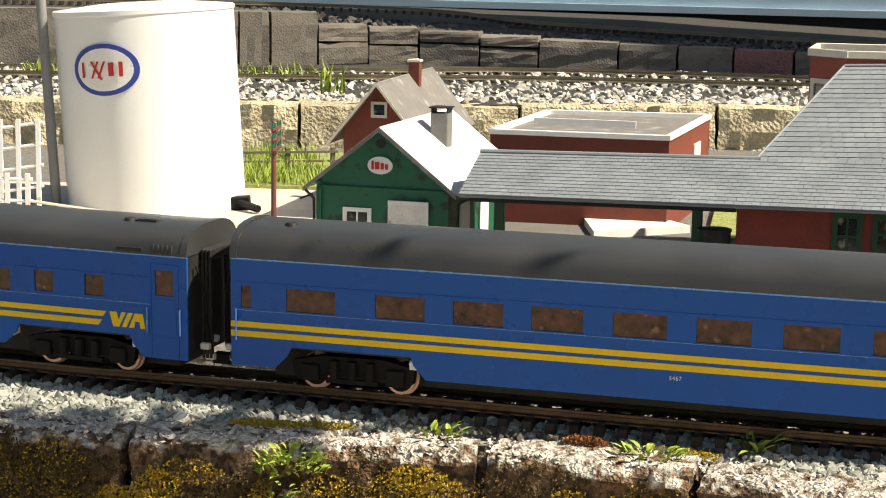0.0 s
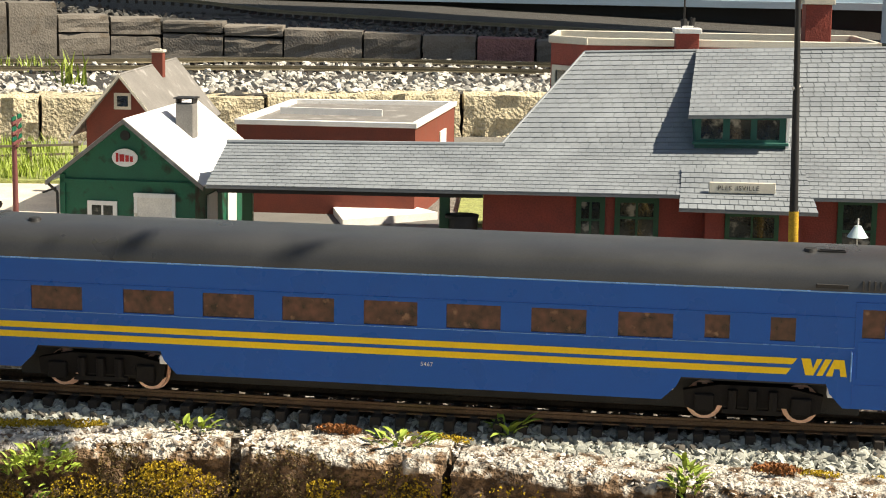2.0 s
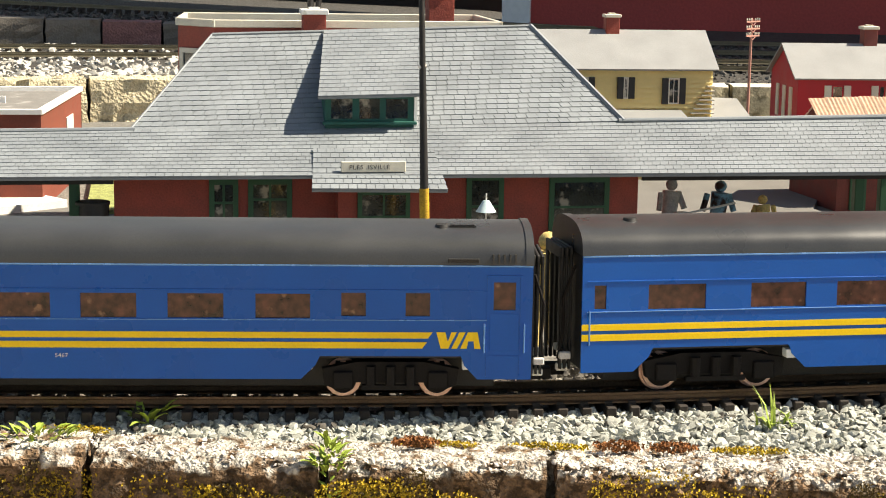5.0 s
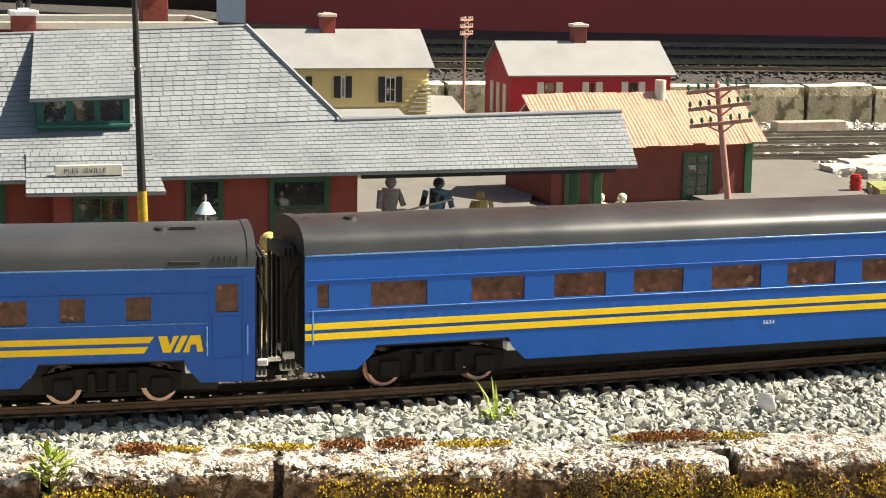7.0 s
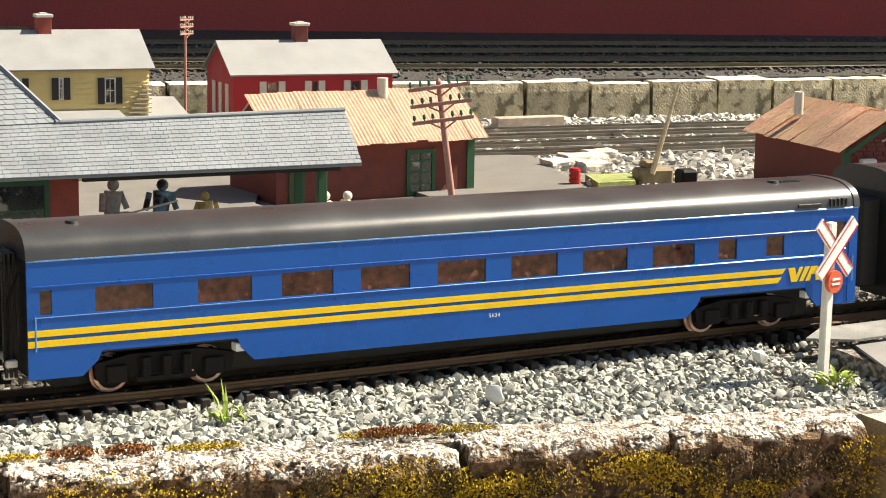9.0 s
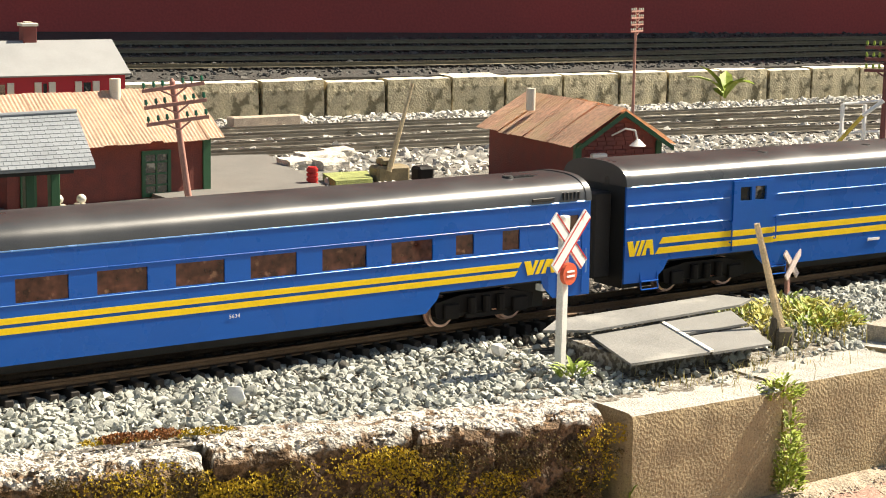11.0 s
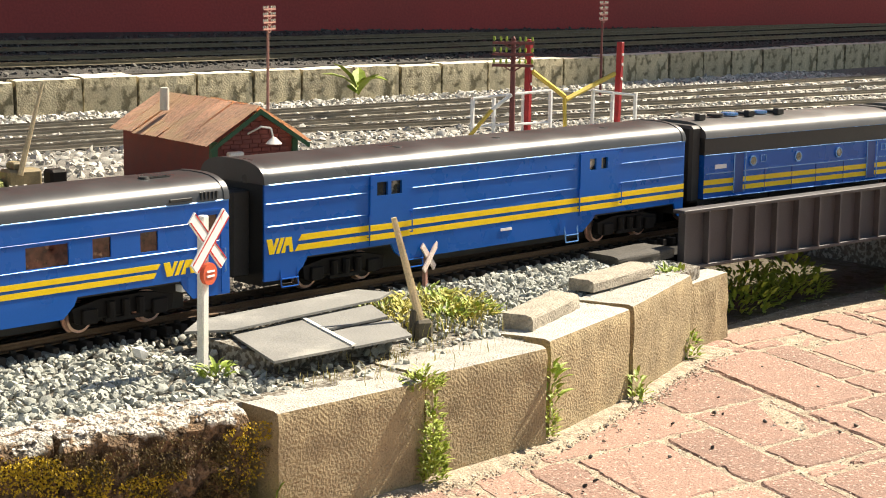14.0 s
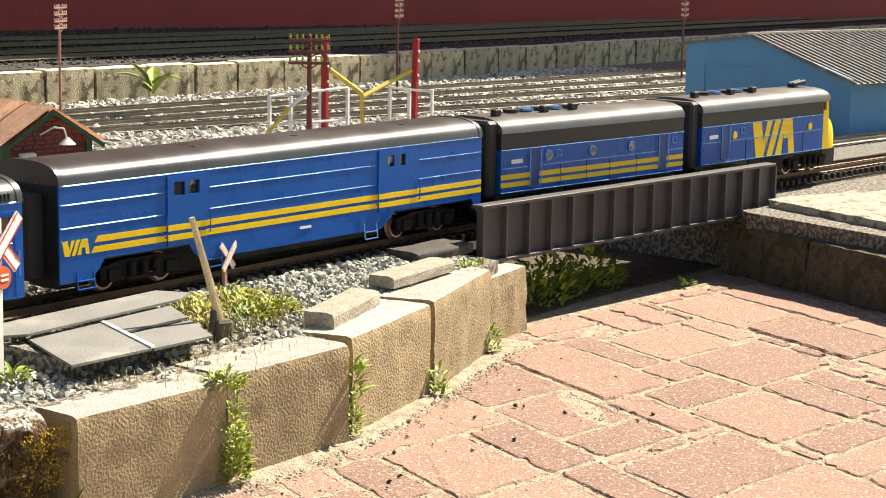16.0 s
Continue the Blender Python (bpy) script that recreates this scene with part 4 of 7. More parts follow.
# darker copy of the blue: painted recess shade on doors, and dark seams
SHADED_BLUE = mat("shaded_blue_paint", (0.01, 0.05, 0.22), 0.45, var=0.1)
loco((2.306, 1.131), (2.72, 1.019), False)
loco((2.795, 1.016), (3.22, 0.912), True)

# ---- girder bridge ----
def bridge():
    root = thing("girder_bridge", at((2.18, 1.10), (2.886, 0.931)), "dark grey plate girder bridge with upright stiffeners", "bridge")
    for y0, nm in ((0.0, "near"), (0.165, "far")):
        g = bmesh.new()
        box(g, 0, 0.728, y0, y0 + 0.004, -0.034, 0.040)
        gi = part("girder", g, GIRDER, root)
        for z0, z1 in ((0.037, 0.042), (-0.038, -0.033)):
            g = bmesh.new()
            box(g, -0.003, 0.731, y0 - 0.0085, y0 + 0.012, z0, z1, 0.0008)
            part("flange", g, GIRDER, gi)
        for k in range(16):
            g = bmesh.new()
            box(g, k * 0.0487 - 0.002, k * 0.0487 + 0.002, y0 - 0.0095, y0 + 0.0, -0.033, 0.037)
            part("stiffener", g, GIRDER, gi)
    d = bmesh.new()
    box(d, -0.01, 0.74, 0.012, 0.16, -0.034, -0.02)
    part("deck", d, TRUCK, root)
bridge()

# ---- buildings ----
def roof_slab(root, pts, t, material, name="roof", label=""):
    b = bmesh.new()
    if material is SHINGLE and len(pts) == 4:
        A, B, C, D = (Vector((p[0], p[1], p[2] - 0.0008)) for p in pts)
        nrm = (B - A).cross(D - A).normalized() * t
        rows = [[b.verts.new(p) for p in (A.lerp(B, k / 24), D.lerp(C, k / 24), D.lerp(C, k / 24) - nrm, A.lerp(B, k / 24) - nrm)] for k in range(25)]
        for r0, r1 in zip(rows, rows[1:]):
            for i in range(4):
                b.faces.new((r0[i], r1[i], r1[(i + 1) % 4], r0[(i + 1) % 4]))
        b.faces.new(rows[0]); b.faces.new(rows[-1][::-1])
    else:
        slab(b, pts, t)
    bmesh.ops.recalc_face_normals(b, faces=b.faces[:])
    return part(name, b, material, root, label)

def shingles(root, a, b, c, d, rows, wide, material, seed=0, thick=0.0016, bow=0.0):
    """Staggered tabs on the roof face a-b (eave), d-c (ridge), joined as one part."""
    r = np.random.default_rng(seed)
    a, b, c, d = (Vector(p) for p in (a, b, c, d))
    nrm = (b - a).cross(d - a).normalized()
    vs, fs = [], []
    for k in range(rows):
        v0, v1 = k / rows, (k + 1.12) / rows
        l0, r0 = a.lerp(d, v0), b.lerp(c, v0)
        l1, r1 = a.lerp(d, min(v1, 1)), b.lerp(c, min(v1, 1))
        n = max(1, int((r0 - l0).length / wide))
        off = 0.5 * (k % 2)
        for i in range(-1, n + 1):
            u0, u1 = (i + off + 0.03) / n, (i + off + 0.97) / n
            if u1 <= 0 or u0 >= 1:
                continue
            u0, u1 = max(0, u0), min(1, u1)
            j = len(vs)
            h = thick * (1 + 0.15 * r.random())
            q = [l0.lerp(r0, u0), l0.lerp(r0, u1), l1.lerp(r1, u1), l1.lerp(r1, u0)]
            up = [q[0] + nrm * h, q[1] + nrm * h, q[2] + nrm * h * 0.2, q[3] + nrm * h * 0.2]
            vs += [*up, q[0] - nrm * 0.0005, q[1] - nrm * 0.0005]
            fs += [(j, j + 1, j + 2, j + 3), (j + 4, j + 5, j + 1, j), (j + 4, j, j + 3), (j + 5, j + 2, j + 1)]
    me = bpy.data.meshes.new("shingles")
    me.from_pydata([tuple(v) for v in vs], [], fs)
    me.materials.append(material)
    o = new("shingles", me)
    o.parent = root
    o["kind"] = "stuff"
    return o

def window(root, x0, x1, z0, z1, y, frame_mat, bars=(1, 1), t=0.003, glass=None, proud=0.002, name="window"):
    """A framed window with glazing bars on the wall plane y (outside towards -y)."""
    b = bmesh.new()
    for s in ((x0, x1, z1 - t, z1), (x0, x1, z0, z0 + t), (x0, x0 + t, z0 + t, z1 - t), (x1 - t, x1, z0 + t, z1 - t)):
        box(b, s[0], s[1], y - proud, y + 0.001, s[2], s[3])
    w = part(name, b, frame_mat, root)
    g = bmesh.new()
    box(g, x0 + t * 0.8, x1 - t * 0.8, y - proud * 0.45, y - proud * 0.25, z0 + t * 0.8, z1 - t * 0.8)
    part("pane", g, glass or GLASS, w)
    b = bmesh.new()
    nx, nz = bars
    for i in range(1, nx + 1):
        x = x0 + (x1 - x0) * i / (nx + 1)
        box(b, x - t * 0.22, x + t * 0.22, y - proud * 0.8, y - proud * 0.2, z0 + t, z1 - t)
    for i in range(1, nz + 1):
        z = z0 + (z1 - z0) * i / (nz + 1)
        box(b, x0 + t, x1 - t, y - proud * 0.8 - 0.0002, y - proud * 0.2, z - t * 0.22, z + t * 0.22)
    if nx or nz:
        part("glazing_bar", b, frame_mat, w)
    else:
        b.free()
    return w

def chimney(root, x, y, z0, z1, w, brick_mat, cap_mat=None):
    b = bmesh.new()
    box(b, x - w / 2, x + w / 2, y - w / 2, y + w / 2, z0, z1, 0.0006)
    c = part("chimney", b, brick_mat, root, "brick chimney")
    b = bmesh.new()
    box(b, x - w * 0.6, x + w * 0.6, y - w * 0.6, y + w * 0.6, z1, z1 + w * 0.22, 0.0006)
    box(b, x - w * 0.25, x + w * 0.25, y - w * 0.25, y + w * 0.25, z1 + w * 0.22, z1 + w * 0.32)
    part("chimney_cap", b, cap_mat or CREAM, c)

def gable_front(name, o, u, w, depth, ze, zr, wall_mat, roof_mat, label, category, over=0.012, trim=None, t=0.003, rx=None, base=-0.012):
    """A house whose gable wall faces local -y; the ridge runs along y."""
    root = thing(name, at(o, (o[0] + u[0], o[1] + u[1])), label, category, "model buildings")
    rx = w / 2 if rx is None else rx
    for y0, y1 in ((0, 0.003), (depth - 0.003, depth)):
        b = bmesh.new()
        plate(b, [(0, base), (w, base), (w, ze), (rx, zr - 0.002), (0, ze)], y0, y1)
        part("wall", b, wall_mat, root)
    for x0, x1 in ((0, 0.003), (w - 0.003, w)):
        b = bmesh.new()
        box(b, x0, x1, 0.003, depth - 0.003, base, ze - 0.001)
        part("wall", b, wall_mat, root)
    sl, sr = (zr - ze) / rx, (zr - ze) / (w - rx)
    for pts in ([(rx, -over, zr + t), (-over, -over, ze - sl * over + t), (-over, depth + over, ze - sl * over + t), (rx, depth + over, zr + t)][::-1],
                [(rx, -over, zr + t), (rx, depth + over, zr + t), (w + over, depth + over, ze - sr * over + t), (w + over, -over, ze - sr * over + t)][::-1]):
        roof_slab(root, pts, t, roof_mat)
    if trim:
        for xa, za, xb, zb in ((rx, zr, -over, ze - sl * over), (rx, zr, w + over, ze - sr * over)):
            b = bmesh.new()
            plate(b, [(xa, za + t * 0.8), (xb, zb + t * 0.8), (xb, zb - 0.003), (xa, za - 0.003)], -over - 0.002, -over + 0.001)
            part("barge_board", b, trim, root)
    return root

def eave_front(name, o, u, L, depth, ze, zr, wall_mat, roof_mat, label, category, over=0.008, t=0.003, base=-0.012, boards=0):
    """A house whose long side faces local -y; the ridge runs along x."""
    root = thing(name, at(o, (o[0] + u[0], o[1] + u[1])), label, category, "model buildings")
    if not boards:
        for y0, y1 in ((0, 0.003), (depth - 0.003, depth)):
            b = bmesh.new()
            box(b, 0, L, y0, y1, base, ze)
            part("wall", b, wall_mat, root)
    else:
        b = bmesh.new()
        box(b, 0, L, 0.002, depth, base, ze)
        part("wall", b, wall_mat, root)
        hb = (ze - 0.03) / boards
        for k in range(boards):
            b = bmesh.new()
            prism(b, [(0.003, 0.03 + k * hb), (-0.0012, 0.03 + k * hb), (0.0018, 0.03 + (k + 1.05) * hb), (0.003, 0.03 + (k + 1.05) * hb)], 0, L)
            part("clapboard", b, wall_mat, root)
    for x0, x1 in ((0, 0.003), (L - 0.003, L)):
        b = bmesh.new()
        prism(b, [(0.003, base), (depth - 0.003, base), (depth, ze), (depth / 2, zr - 0.002), (0, ze)], x0, x1)
        part("wall", b, wall_mat, root)
    s = (zr - ze) / (depth / 2)
    for pts in ([(-over, -over, ze - s * over + t), (L + over, -over, ze - s * over + t), (L + over, depth / 2, zr + t), (-over, depth / 2, zr + t)],
                [(L + over, depth + over, ze - s * over + t), (-over, depth + over, ze - s * over + t), (-over, depth / 2, zr + t), (L + over, depth / 2, zr + t)]):
        roof_slab(root, pts, t, roof_mat)
    return root

def station():
    root = thing("station", at((0.02, 2.075), (1.25, 1.862)), "red brick model railway station with grey shingled roofs", "station", "model buildings")
    E = 0.110
    # walls
    wins = [(0.412, 0.445, 0.02, 0.1), (0.456, 0.506, 0.03, 0.1), (0.708, 0.752, 0.03, 0.103), (0.806, 0.878, 0.03, 0.1)]
    b = bmesh.new()
    holed(b, 0.306, 0.913, -0.012, 0.118, wins, 0.05, 0.056)
    part("wall", b, BRICKWALL, root, "brick red wall")
    for x0, x1 in ((0.306, 0.312), (0.907, 0.913)):
        b = bmesh.new()
        box(b, x0, x1, 0.056, 0.36, -0.012, 0.112)
        part("wall", b, BRICKWALL, root)
    b = bmesh.new()
    box(b, 0.306, 0.913, 0.36, 0.366, -0.012, 0.112)
    part("wall", b, BRICKWALL, root)
    for k, (x0, x1, z0, z1) in enumerate(wins):
        window(root, x0, x1, z0, z1, 0.05, TRIM_G, (1, 2) if k < 2 else (0, 1), 0.006, proud=0.003)
    # bay
    b = bmesh.new()
    holed(b, 0.556, 0.663, -0.012, 0.098, [(0.578, 0.638, 0.03, 0.09)], 0.022, 0.027)
    for x0 in (0.556, 0.659):
        box(b, x0, x0 + 0.004, 0.027, 0.05, -0.012, 0.098)
    part("bay", b, BRICKWALL, root, "brick bay")
    window(root, 0.578, 0.638, 0.03, 0.09, 0.022, TRIM_G, (1, 1), 0.005, proud=0.003)
    # canopy and lower roof
    R0, R1, R2 = (0.005, 0.1, 0.147), (0.6, 0.1, 0.1535), (1.27, 0.1, 0.164)
    e0, e1 = (-0.004, 0, E), (1.25, 0, E)
    for y in (1, -1):
        def yy(p):
            return (p[0], p[1] if y > 0 else 0.2 - p[1], p[2])
        q = [yy(e0), yy(e1), yy(R2), yy(R0)]
        roof_slab(root, q if y > 0 else q[::-1], 0.003, SHINGLE, "canopy_roof")
        shingles(root, *(q if y > 0 else (q[1], q[0], q[3], q[2])), 13, 0.0098, SHINGLE, 3, 0.0009)
    b = bmesh.new()
    cyl(b, (R0[0], 0.1, 0.1485), (0.33, 0.1, 0.1515), 0.0028, seg=8)
    part("ridge_cap", b, SHINGLE, root)
    b = bmesh.new()
    cyl(b, (0.9, 0.1, 0.161), (R2[0], 0.1, 0.166), 0.0028, seg=8)
    part("ridge_cap", b, SHINGLE, root)
    # beams and posts below the canopy
    b = bmesh.new()
    box(b, 0.004, 0.306, 0.03, 0.036, 0.098, 0.106)
    part("beam", b, BLACK, root)
    b = bmesh.new()
    box(b, 0.913, 1.235, 0.03, 0.036, 0.098, 0.106)
    part("beam", b, BLACK, root)
    for x in (0.035, 0.262, 1.19, 1.222):
        b = bmesh.new()
        box(b, x - 0.006, x + 0.006, 0.055, 0.067, -0.012, 0.12, 0.001)
        part("post", b, TRIM_G, root)
    # main hipped roof
    hl, hr, rl, rr = (0.322, 0.1, 0.148), (0.906, 0.1, 0.160), (0.424, 0.24, 0.252), (0.819, 0.24, 0.265)
    bl, br = (0.412, 0.38, 0.148), (0.836, 0.38, 0.160)
    for q, n, rows in (([hl, hr, rr, rl], 1, 20), ([bl, hl, rl], 2, 0), ([hr, br, rr], 3, 0), ([br, bl, rl, rr], 4, 0)):
        roof_slab(root, q, 0.003, SHINGLE, "main_roof")
        if rows:
            shingles(root, *q, rows, 0.0128, SHINGLE, 5, 0.0011)
    for p, q, w in ((hl, rl, 0.0014), (hr, rr, 0.0034), (rl, rr, 0.002)):
        b = bmesh.new()
        cyl(b, (p[0], p[1] - 0.001, p[2] + 0.0005), (q[0], q[1] - 0.001, q[2] + 0.0005), w, seg=6)
        part("hip_cap", b, SHINGLE, root)
    # dormer
    b = bmesh.new()
    holed(b, 0.548, 0.652, 0.148, 0.1915, [(0.555, 0.580, 0.164, 0.187), (0.588, 0.612, 0.164, 0.187), (0.619, 0.645, 0.164, 0.187)], 0.095, 0.099)
    for x0 in (0.548, 0.648):
        plate_pts = [(0.099, 0.148), (0.099, 0.1915), (0.17, 0.195)]
        prism(b, plate_pts, x0, x0 + 0.004)
    d = part("dormer", b, TEAL, root, "teal dormer with three windows")
    for x0 in (0.555, 0.587, 0.619):
        g = bmesh.new()
        box(g, x0, x0 + 0.026, 0.0965, 0.0975, 0.164, 0.187)
        part("pane", g, GLASS, d)
    b = bmesh.new()
    box(b, 0.545, 0.655, 0.089, 0.0955, 0.1575, 0.161, 0.0005)
    part("sill", b, TEAL, d)
    b = bmesh.new()
    box(b, 0.6525, 0.656, 0.094, 0.13, 0.15, 0.191)
    part("flashing", b, WHITE, d)
    q = [(0.538, 0.078, 0.1915), (0.656, 0.078, 0.1945), (0.684, 0.236, 0.262), (0.560, 0.236, 0.2585)]
    roof_slab(root, q, 0.003, SHINGLE, "dormer_roof")
    shingles(root, *q, 17, 0.0098, SHINGLE, 9, 0.0008)
    # bay eave and name board
    q = [(0.522, -0.024, 0.0985), (0.674, -0.024, 0.0965), (0.668, 0.05, 0.135), (0.530, 0.05, 0.135)]
    roof_slab(root, q, 0.003, SHINGLE, "bay_roof")
    shingles(root, *q, 8, 0.0098, SHINGLE, 11, 0.0012)
    b = bmesh.new()
    box(b, 0.557, 0.630, 0.002, 0.0055, 0.1135, 0.1255, 0.0006)
    s = part("name_board", b, CREAM, root, "cream name board with black letters")
    t = lettering(s, "PLES .ISVILLE", 0.566, 0.1168, 0.0072, 0.0018, BLACK, "writing")
    # chimneys behind the ridge
    chimney(root, 0.5495, 0.256, 0.225, 0.277, 0.028, BRICKWALL, WHITE)
    b = bmesh.new()
    cyl(b, (0.546, 0.256, 0.28), (0.545, 0.256, 0.294), 0.004, seg=10)
    cyl(b, (0.554, 0.256, 0.28), (0.556, 0.256, 0.296), 0.0035, seg=10)
    cyl(b, (0.5455, 0.256, 0.29), (0.5455, 0.256, 0.36), 0.0012, seg=6)
    part("chimney_pot", b, BLACK, root)
    chimney(root, 0.735, 0.43, 0.2, 0.31, 0.034, BRICKWALL, CREAM)
station()

def hotel():
    """The flat-roofed building behind the station."""
    root = thing("flat_roofed_building", at((0.02, 2.075), (1.25, 1.862)), "dark red model building with cream parapet behind the station", "building", "model buildings")
    o = [(0.428, 0.285), (0.385, 0.33), (0.398, 0.47), (0.79, 0.47), (0.79, 0.285)]
    b = bmesh.new()
    lo = [b.verts.new((x, y, -0.012)) for x, y in o]
    hi = [b.verts.new((x, y, 0.2585)) for x, y in o]
    for i in range(5):
        b.faces.new((lo[i], lo[(i + 1) % 5], hi[(i + 1) % 5], hi[i]))
    b.faces.new(hi)
    bmesh.ops.recalc_face_normals(b, faces=b.faces[:])
    part("wall", b, BRICKWALL, root, "dark red wall")
    # roof in black, standing for the shade behind the parapet
    b = bmesh.new()
    f = [b.verts.new((x, y, 0.2595)) for x, y in o]
    b.faces.new(f)
    bmesh.ops.recalc_face_normals(b, faces=b.faces[:])
    part("flat_roof", b, BLACK, root, "flat roof coloured black for the shade inside the parapet")
    for (p, q) in zip(o, o[1:] + o[:1]):
        b = bmesh.new()
        box(b, -0.003, math.hypot(q[0] - p[0], q[1] - p[1]) + 0.003, -0.003, 0.003, 0.2585, 0.2680, 0.0008)
        c = part("parapet", b, CREAM, root, "cream parapet")
        c.matrix_local = at(p, q)
    pl = thing_part(root)
    return root

def thing_part(root):
    b = bmesh.new()
    for s in ((0, 0.05, 0.225, 0.231), (0, 0.05, 0.165, 0.170), (0, 0.006, 0.17, 0.225), (0.044, 0.05, 0.17, 0.225)):
        box(b, s[0], s[1], -0.003, 0.001, s[2], s[3])
    w = part("window", b, CREAM, root, "cream framed window")
    w.matrix_local = at((0.428, 0.285), (0.385, 0.33)) @ pose(0.006, 0.0, 0, 0, 0, 180) @ pose(-0.05, -0.0015, 0)
    g = bmesh.new()
    box(g, 0.005, 0.045, -0.001, 0.0005, 0.168, 0.227)
    part("pane", g, GLASS, w)
    h = bmesh.new()
    for s in ((0.016, 0.020, 0.188, 0.204), (0.028, 0.032, 0.188, 0.204), (0.020, 0.028, 0.194, 0.198)):
        box(h, s[0], s[1], -0.002, -0.0008, s[2], s[3])
    part("lettering", h, WHITE, w)
    return w
hotel()

def green_house():
    root = gable_front("green_house", (-0.151, 2.209), (1, -0.29), 0.162, 0.27, 0.108, 0.172, GREENWALL, WHITEROOF, "weathered green model house with white roof and peeling paint", "house", 0.014, GREYROOF)
    window(root, 0.032, 0.068, 0.02, 0.076, 0.0, WHITE, (1, 0), 0.005)
    b = bmesh.new()
    box(b, 0.092, 0.136, -0.0022, 0.001, -0.01, 0.082, 0.0005)
    dr = part("door", b, CHALK, root, "chalky white door")
    b = bmesh.new()
    box(b, 0.089, 0.139, -0.004, 0.0012, 0.082, 0.087)
    for x in (0.089, 0.135):
        box(b, x, x + 0.004, -0.003, 0.001, -0.01, 0.082)
    part("door_frame", b, WHITE, root)
    b = bmesh.new()
    box(b, 0.0, 0.162, -0.003, 0.001, 0.096, 0.101)
    part("belt_board", b, GREENWALL, root)
    for x in (0.0, 0.158):
        b = bmesh.new()
        box(b, x - 0.001, x + 0.005, -0.003, 0.001, -0.01, 0.106)
        part("corner_board", b, GREENWALL, root)
    b = bmesh.new()
    ring = [(0.0785 + 0.0155 * math.cos(a), 0.128 + 0.0105 * math.sin(a)) for a in [math.tau * k / 28 for k in range(28)]]
    plate(b, ring, -0.003, -0.001)
    s = part("oval_sign", b, WHITE, root, "white oval sign with red mark")
    for x0, x1, z0, z1 in ((0.068, 0.071, 0.123, 0.1335), (0.0725, 0.078, 0.1235, 0.132), (0.0795, 0.0835, 0.1235, 0.131), (0.085, 0.0885, 0.1235, 0.130)):
        b = bmesh.new()
        box(b, x0, x1, -0.0036, -0.0028, z0, z1)
        part("stroke", b, REDPAINT, s)
    b = bmesh.new()
    cyl(b, (0.0785, -0.001, 0.154), (0.0785, 0.002, 0.154), 0.006, seg=14)
    part("vent", b, BLACK, root)
    # metal stack on the right slope
    b = bmesh.new()
    box(b, 0.104, 0.126, 0.118, 0.14, 0.13, 0.182, 0.001)
    c = part("chimney", b, GREYROOF, root, "grey metal chimney")
    for x in (0.105, 0.125):
        b = bmesh.new()
        box(b, x - 0.001, x + 0.001, 0.119, 0.139, 0.182, 0.188)
        part("chimney_cap", b, BLACK, c)
    b = bmesh.new()
    box(b, 0.102, 0.128, 0.116, 0.142, 0.188, 0.1895)
    part("chimney_cap", b, BLACK, c)
    # gutter and downpipe
    b = bmesh.new()
    cyl(b, (-0.012, -0.012, 0.096), (-0.004, -0.004, 0.085), 0.0018, seg=6)
    cyl(b, (-0.004, -0.004, 0.085), (-0.002, -0.003, -0.01), 0.0018, seg=6)
    cyl(b, (-0.018, -0.014, 0.085), (-0.005, -0.004, 0.09), 0.0012, seg=6)
    part("downpipe", b, BLACK, root)
    # white framed opening in the side wall
    for y in (0.05, 0.14):
        b = bmesh.new()
        box(b, 0.1625, 0.1645, y, y + 0.04, 0.01, 0.08)
        part("side_door", b, WHITE, root)
green_house()

rh = gable_front("red_house", (-0.145, 2.648), (1, -0.21), 0.104, 0.33, 0.128, 0.192, RUST, GREYROOF, "red model house with weathered grey roof and cream boards", "house", 0.02, CREAM)
window(rh, 0.04, 0.064, 0.143, 0.166, 0.0, CREAM, (0, 0), 0.004)
chimney(rh, 0.06, 0.19, 0.15, 0.212, 0.017, RUST, CREAM)

def annex():
    root = thing("flat_roofed_shed", Matrix(), "orange red model building with grey flat roof and white edge", "building", "model buildings")
    o = [(0.065, 2.652), (0.315, 2.599), (0.422, 2.96), (0.165, 2.99)]
    for p, q in zip(o, o[1:] + o[:1]):
        L = math.hypot(q[0] - p[0], q[1] - p[1])
        b = bmesh.new()
        box(b, 0, L, 0, 0.004, -0.012, 0.1215)
        part("wall", b, RUST, root, "orange red wall").matrix_local = at(p, q)
        b = bmesh.new()
        box(b, -0.002, L + 0.002, -0.003, 0.006, 0.1215, 0.129, 0.0006)
        part("roof_edge", b, WHITE, root, "white roof edge").matrix_local = at(p, q)
    b = bmesh.new()
    vs = [b.verts.new((x, y, 0.122)) for x, y in o]
    b.faces.new(vs)
    part("flat_roof", b, GREYROOF, root, "grey flat roof")
    b = bmesh.new()
    box(b, 0, 0.155, 0, 0.006, 0.122, 0.132)
    part("roof_wall", b, WHITE, root).matrix_local = at((0.134, 2.806), (0.275, 2.772))
    w = bmesh.new()
    box(w, 0.22, 0.28, -0.002, 0.001, 0.05, 0.095)
    part("window", w, WHITE, root).matrix_local = at(o[1], o[2])
annex()

yh = eave_front("yellow_house", (1.099, 2.69), (0.978, -0.208), 0.272, 0.17, 0.173, 0.2245, YELLOWWALL, PALEROOF, "yellow clapboard model house with grey roof and black shutters", "house", boards=18)
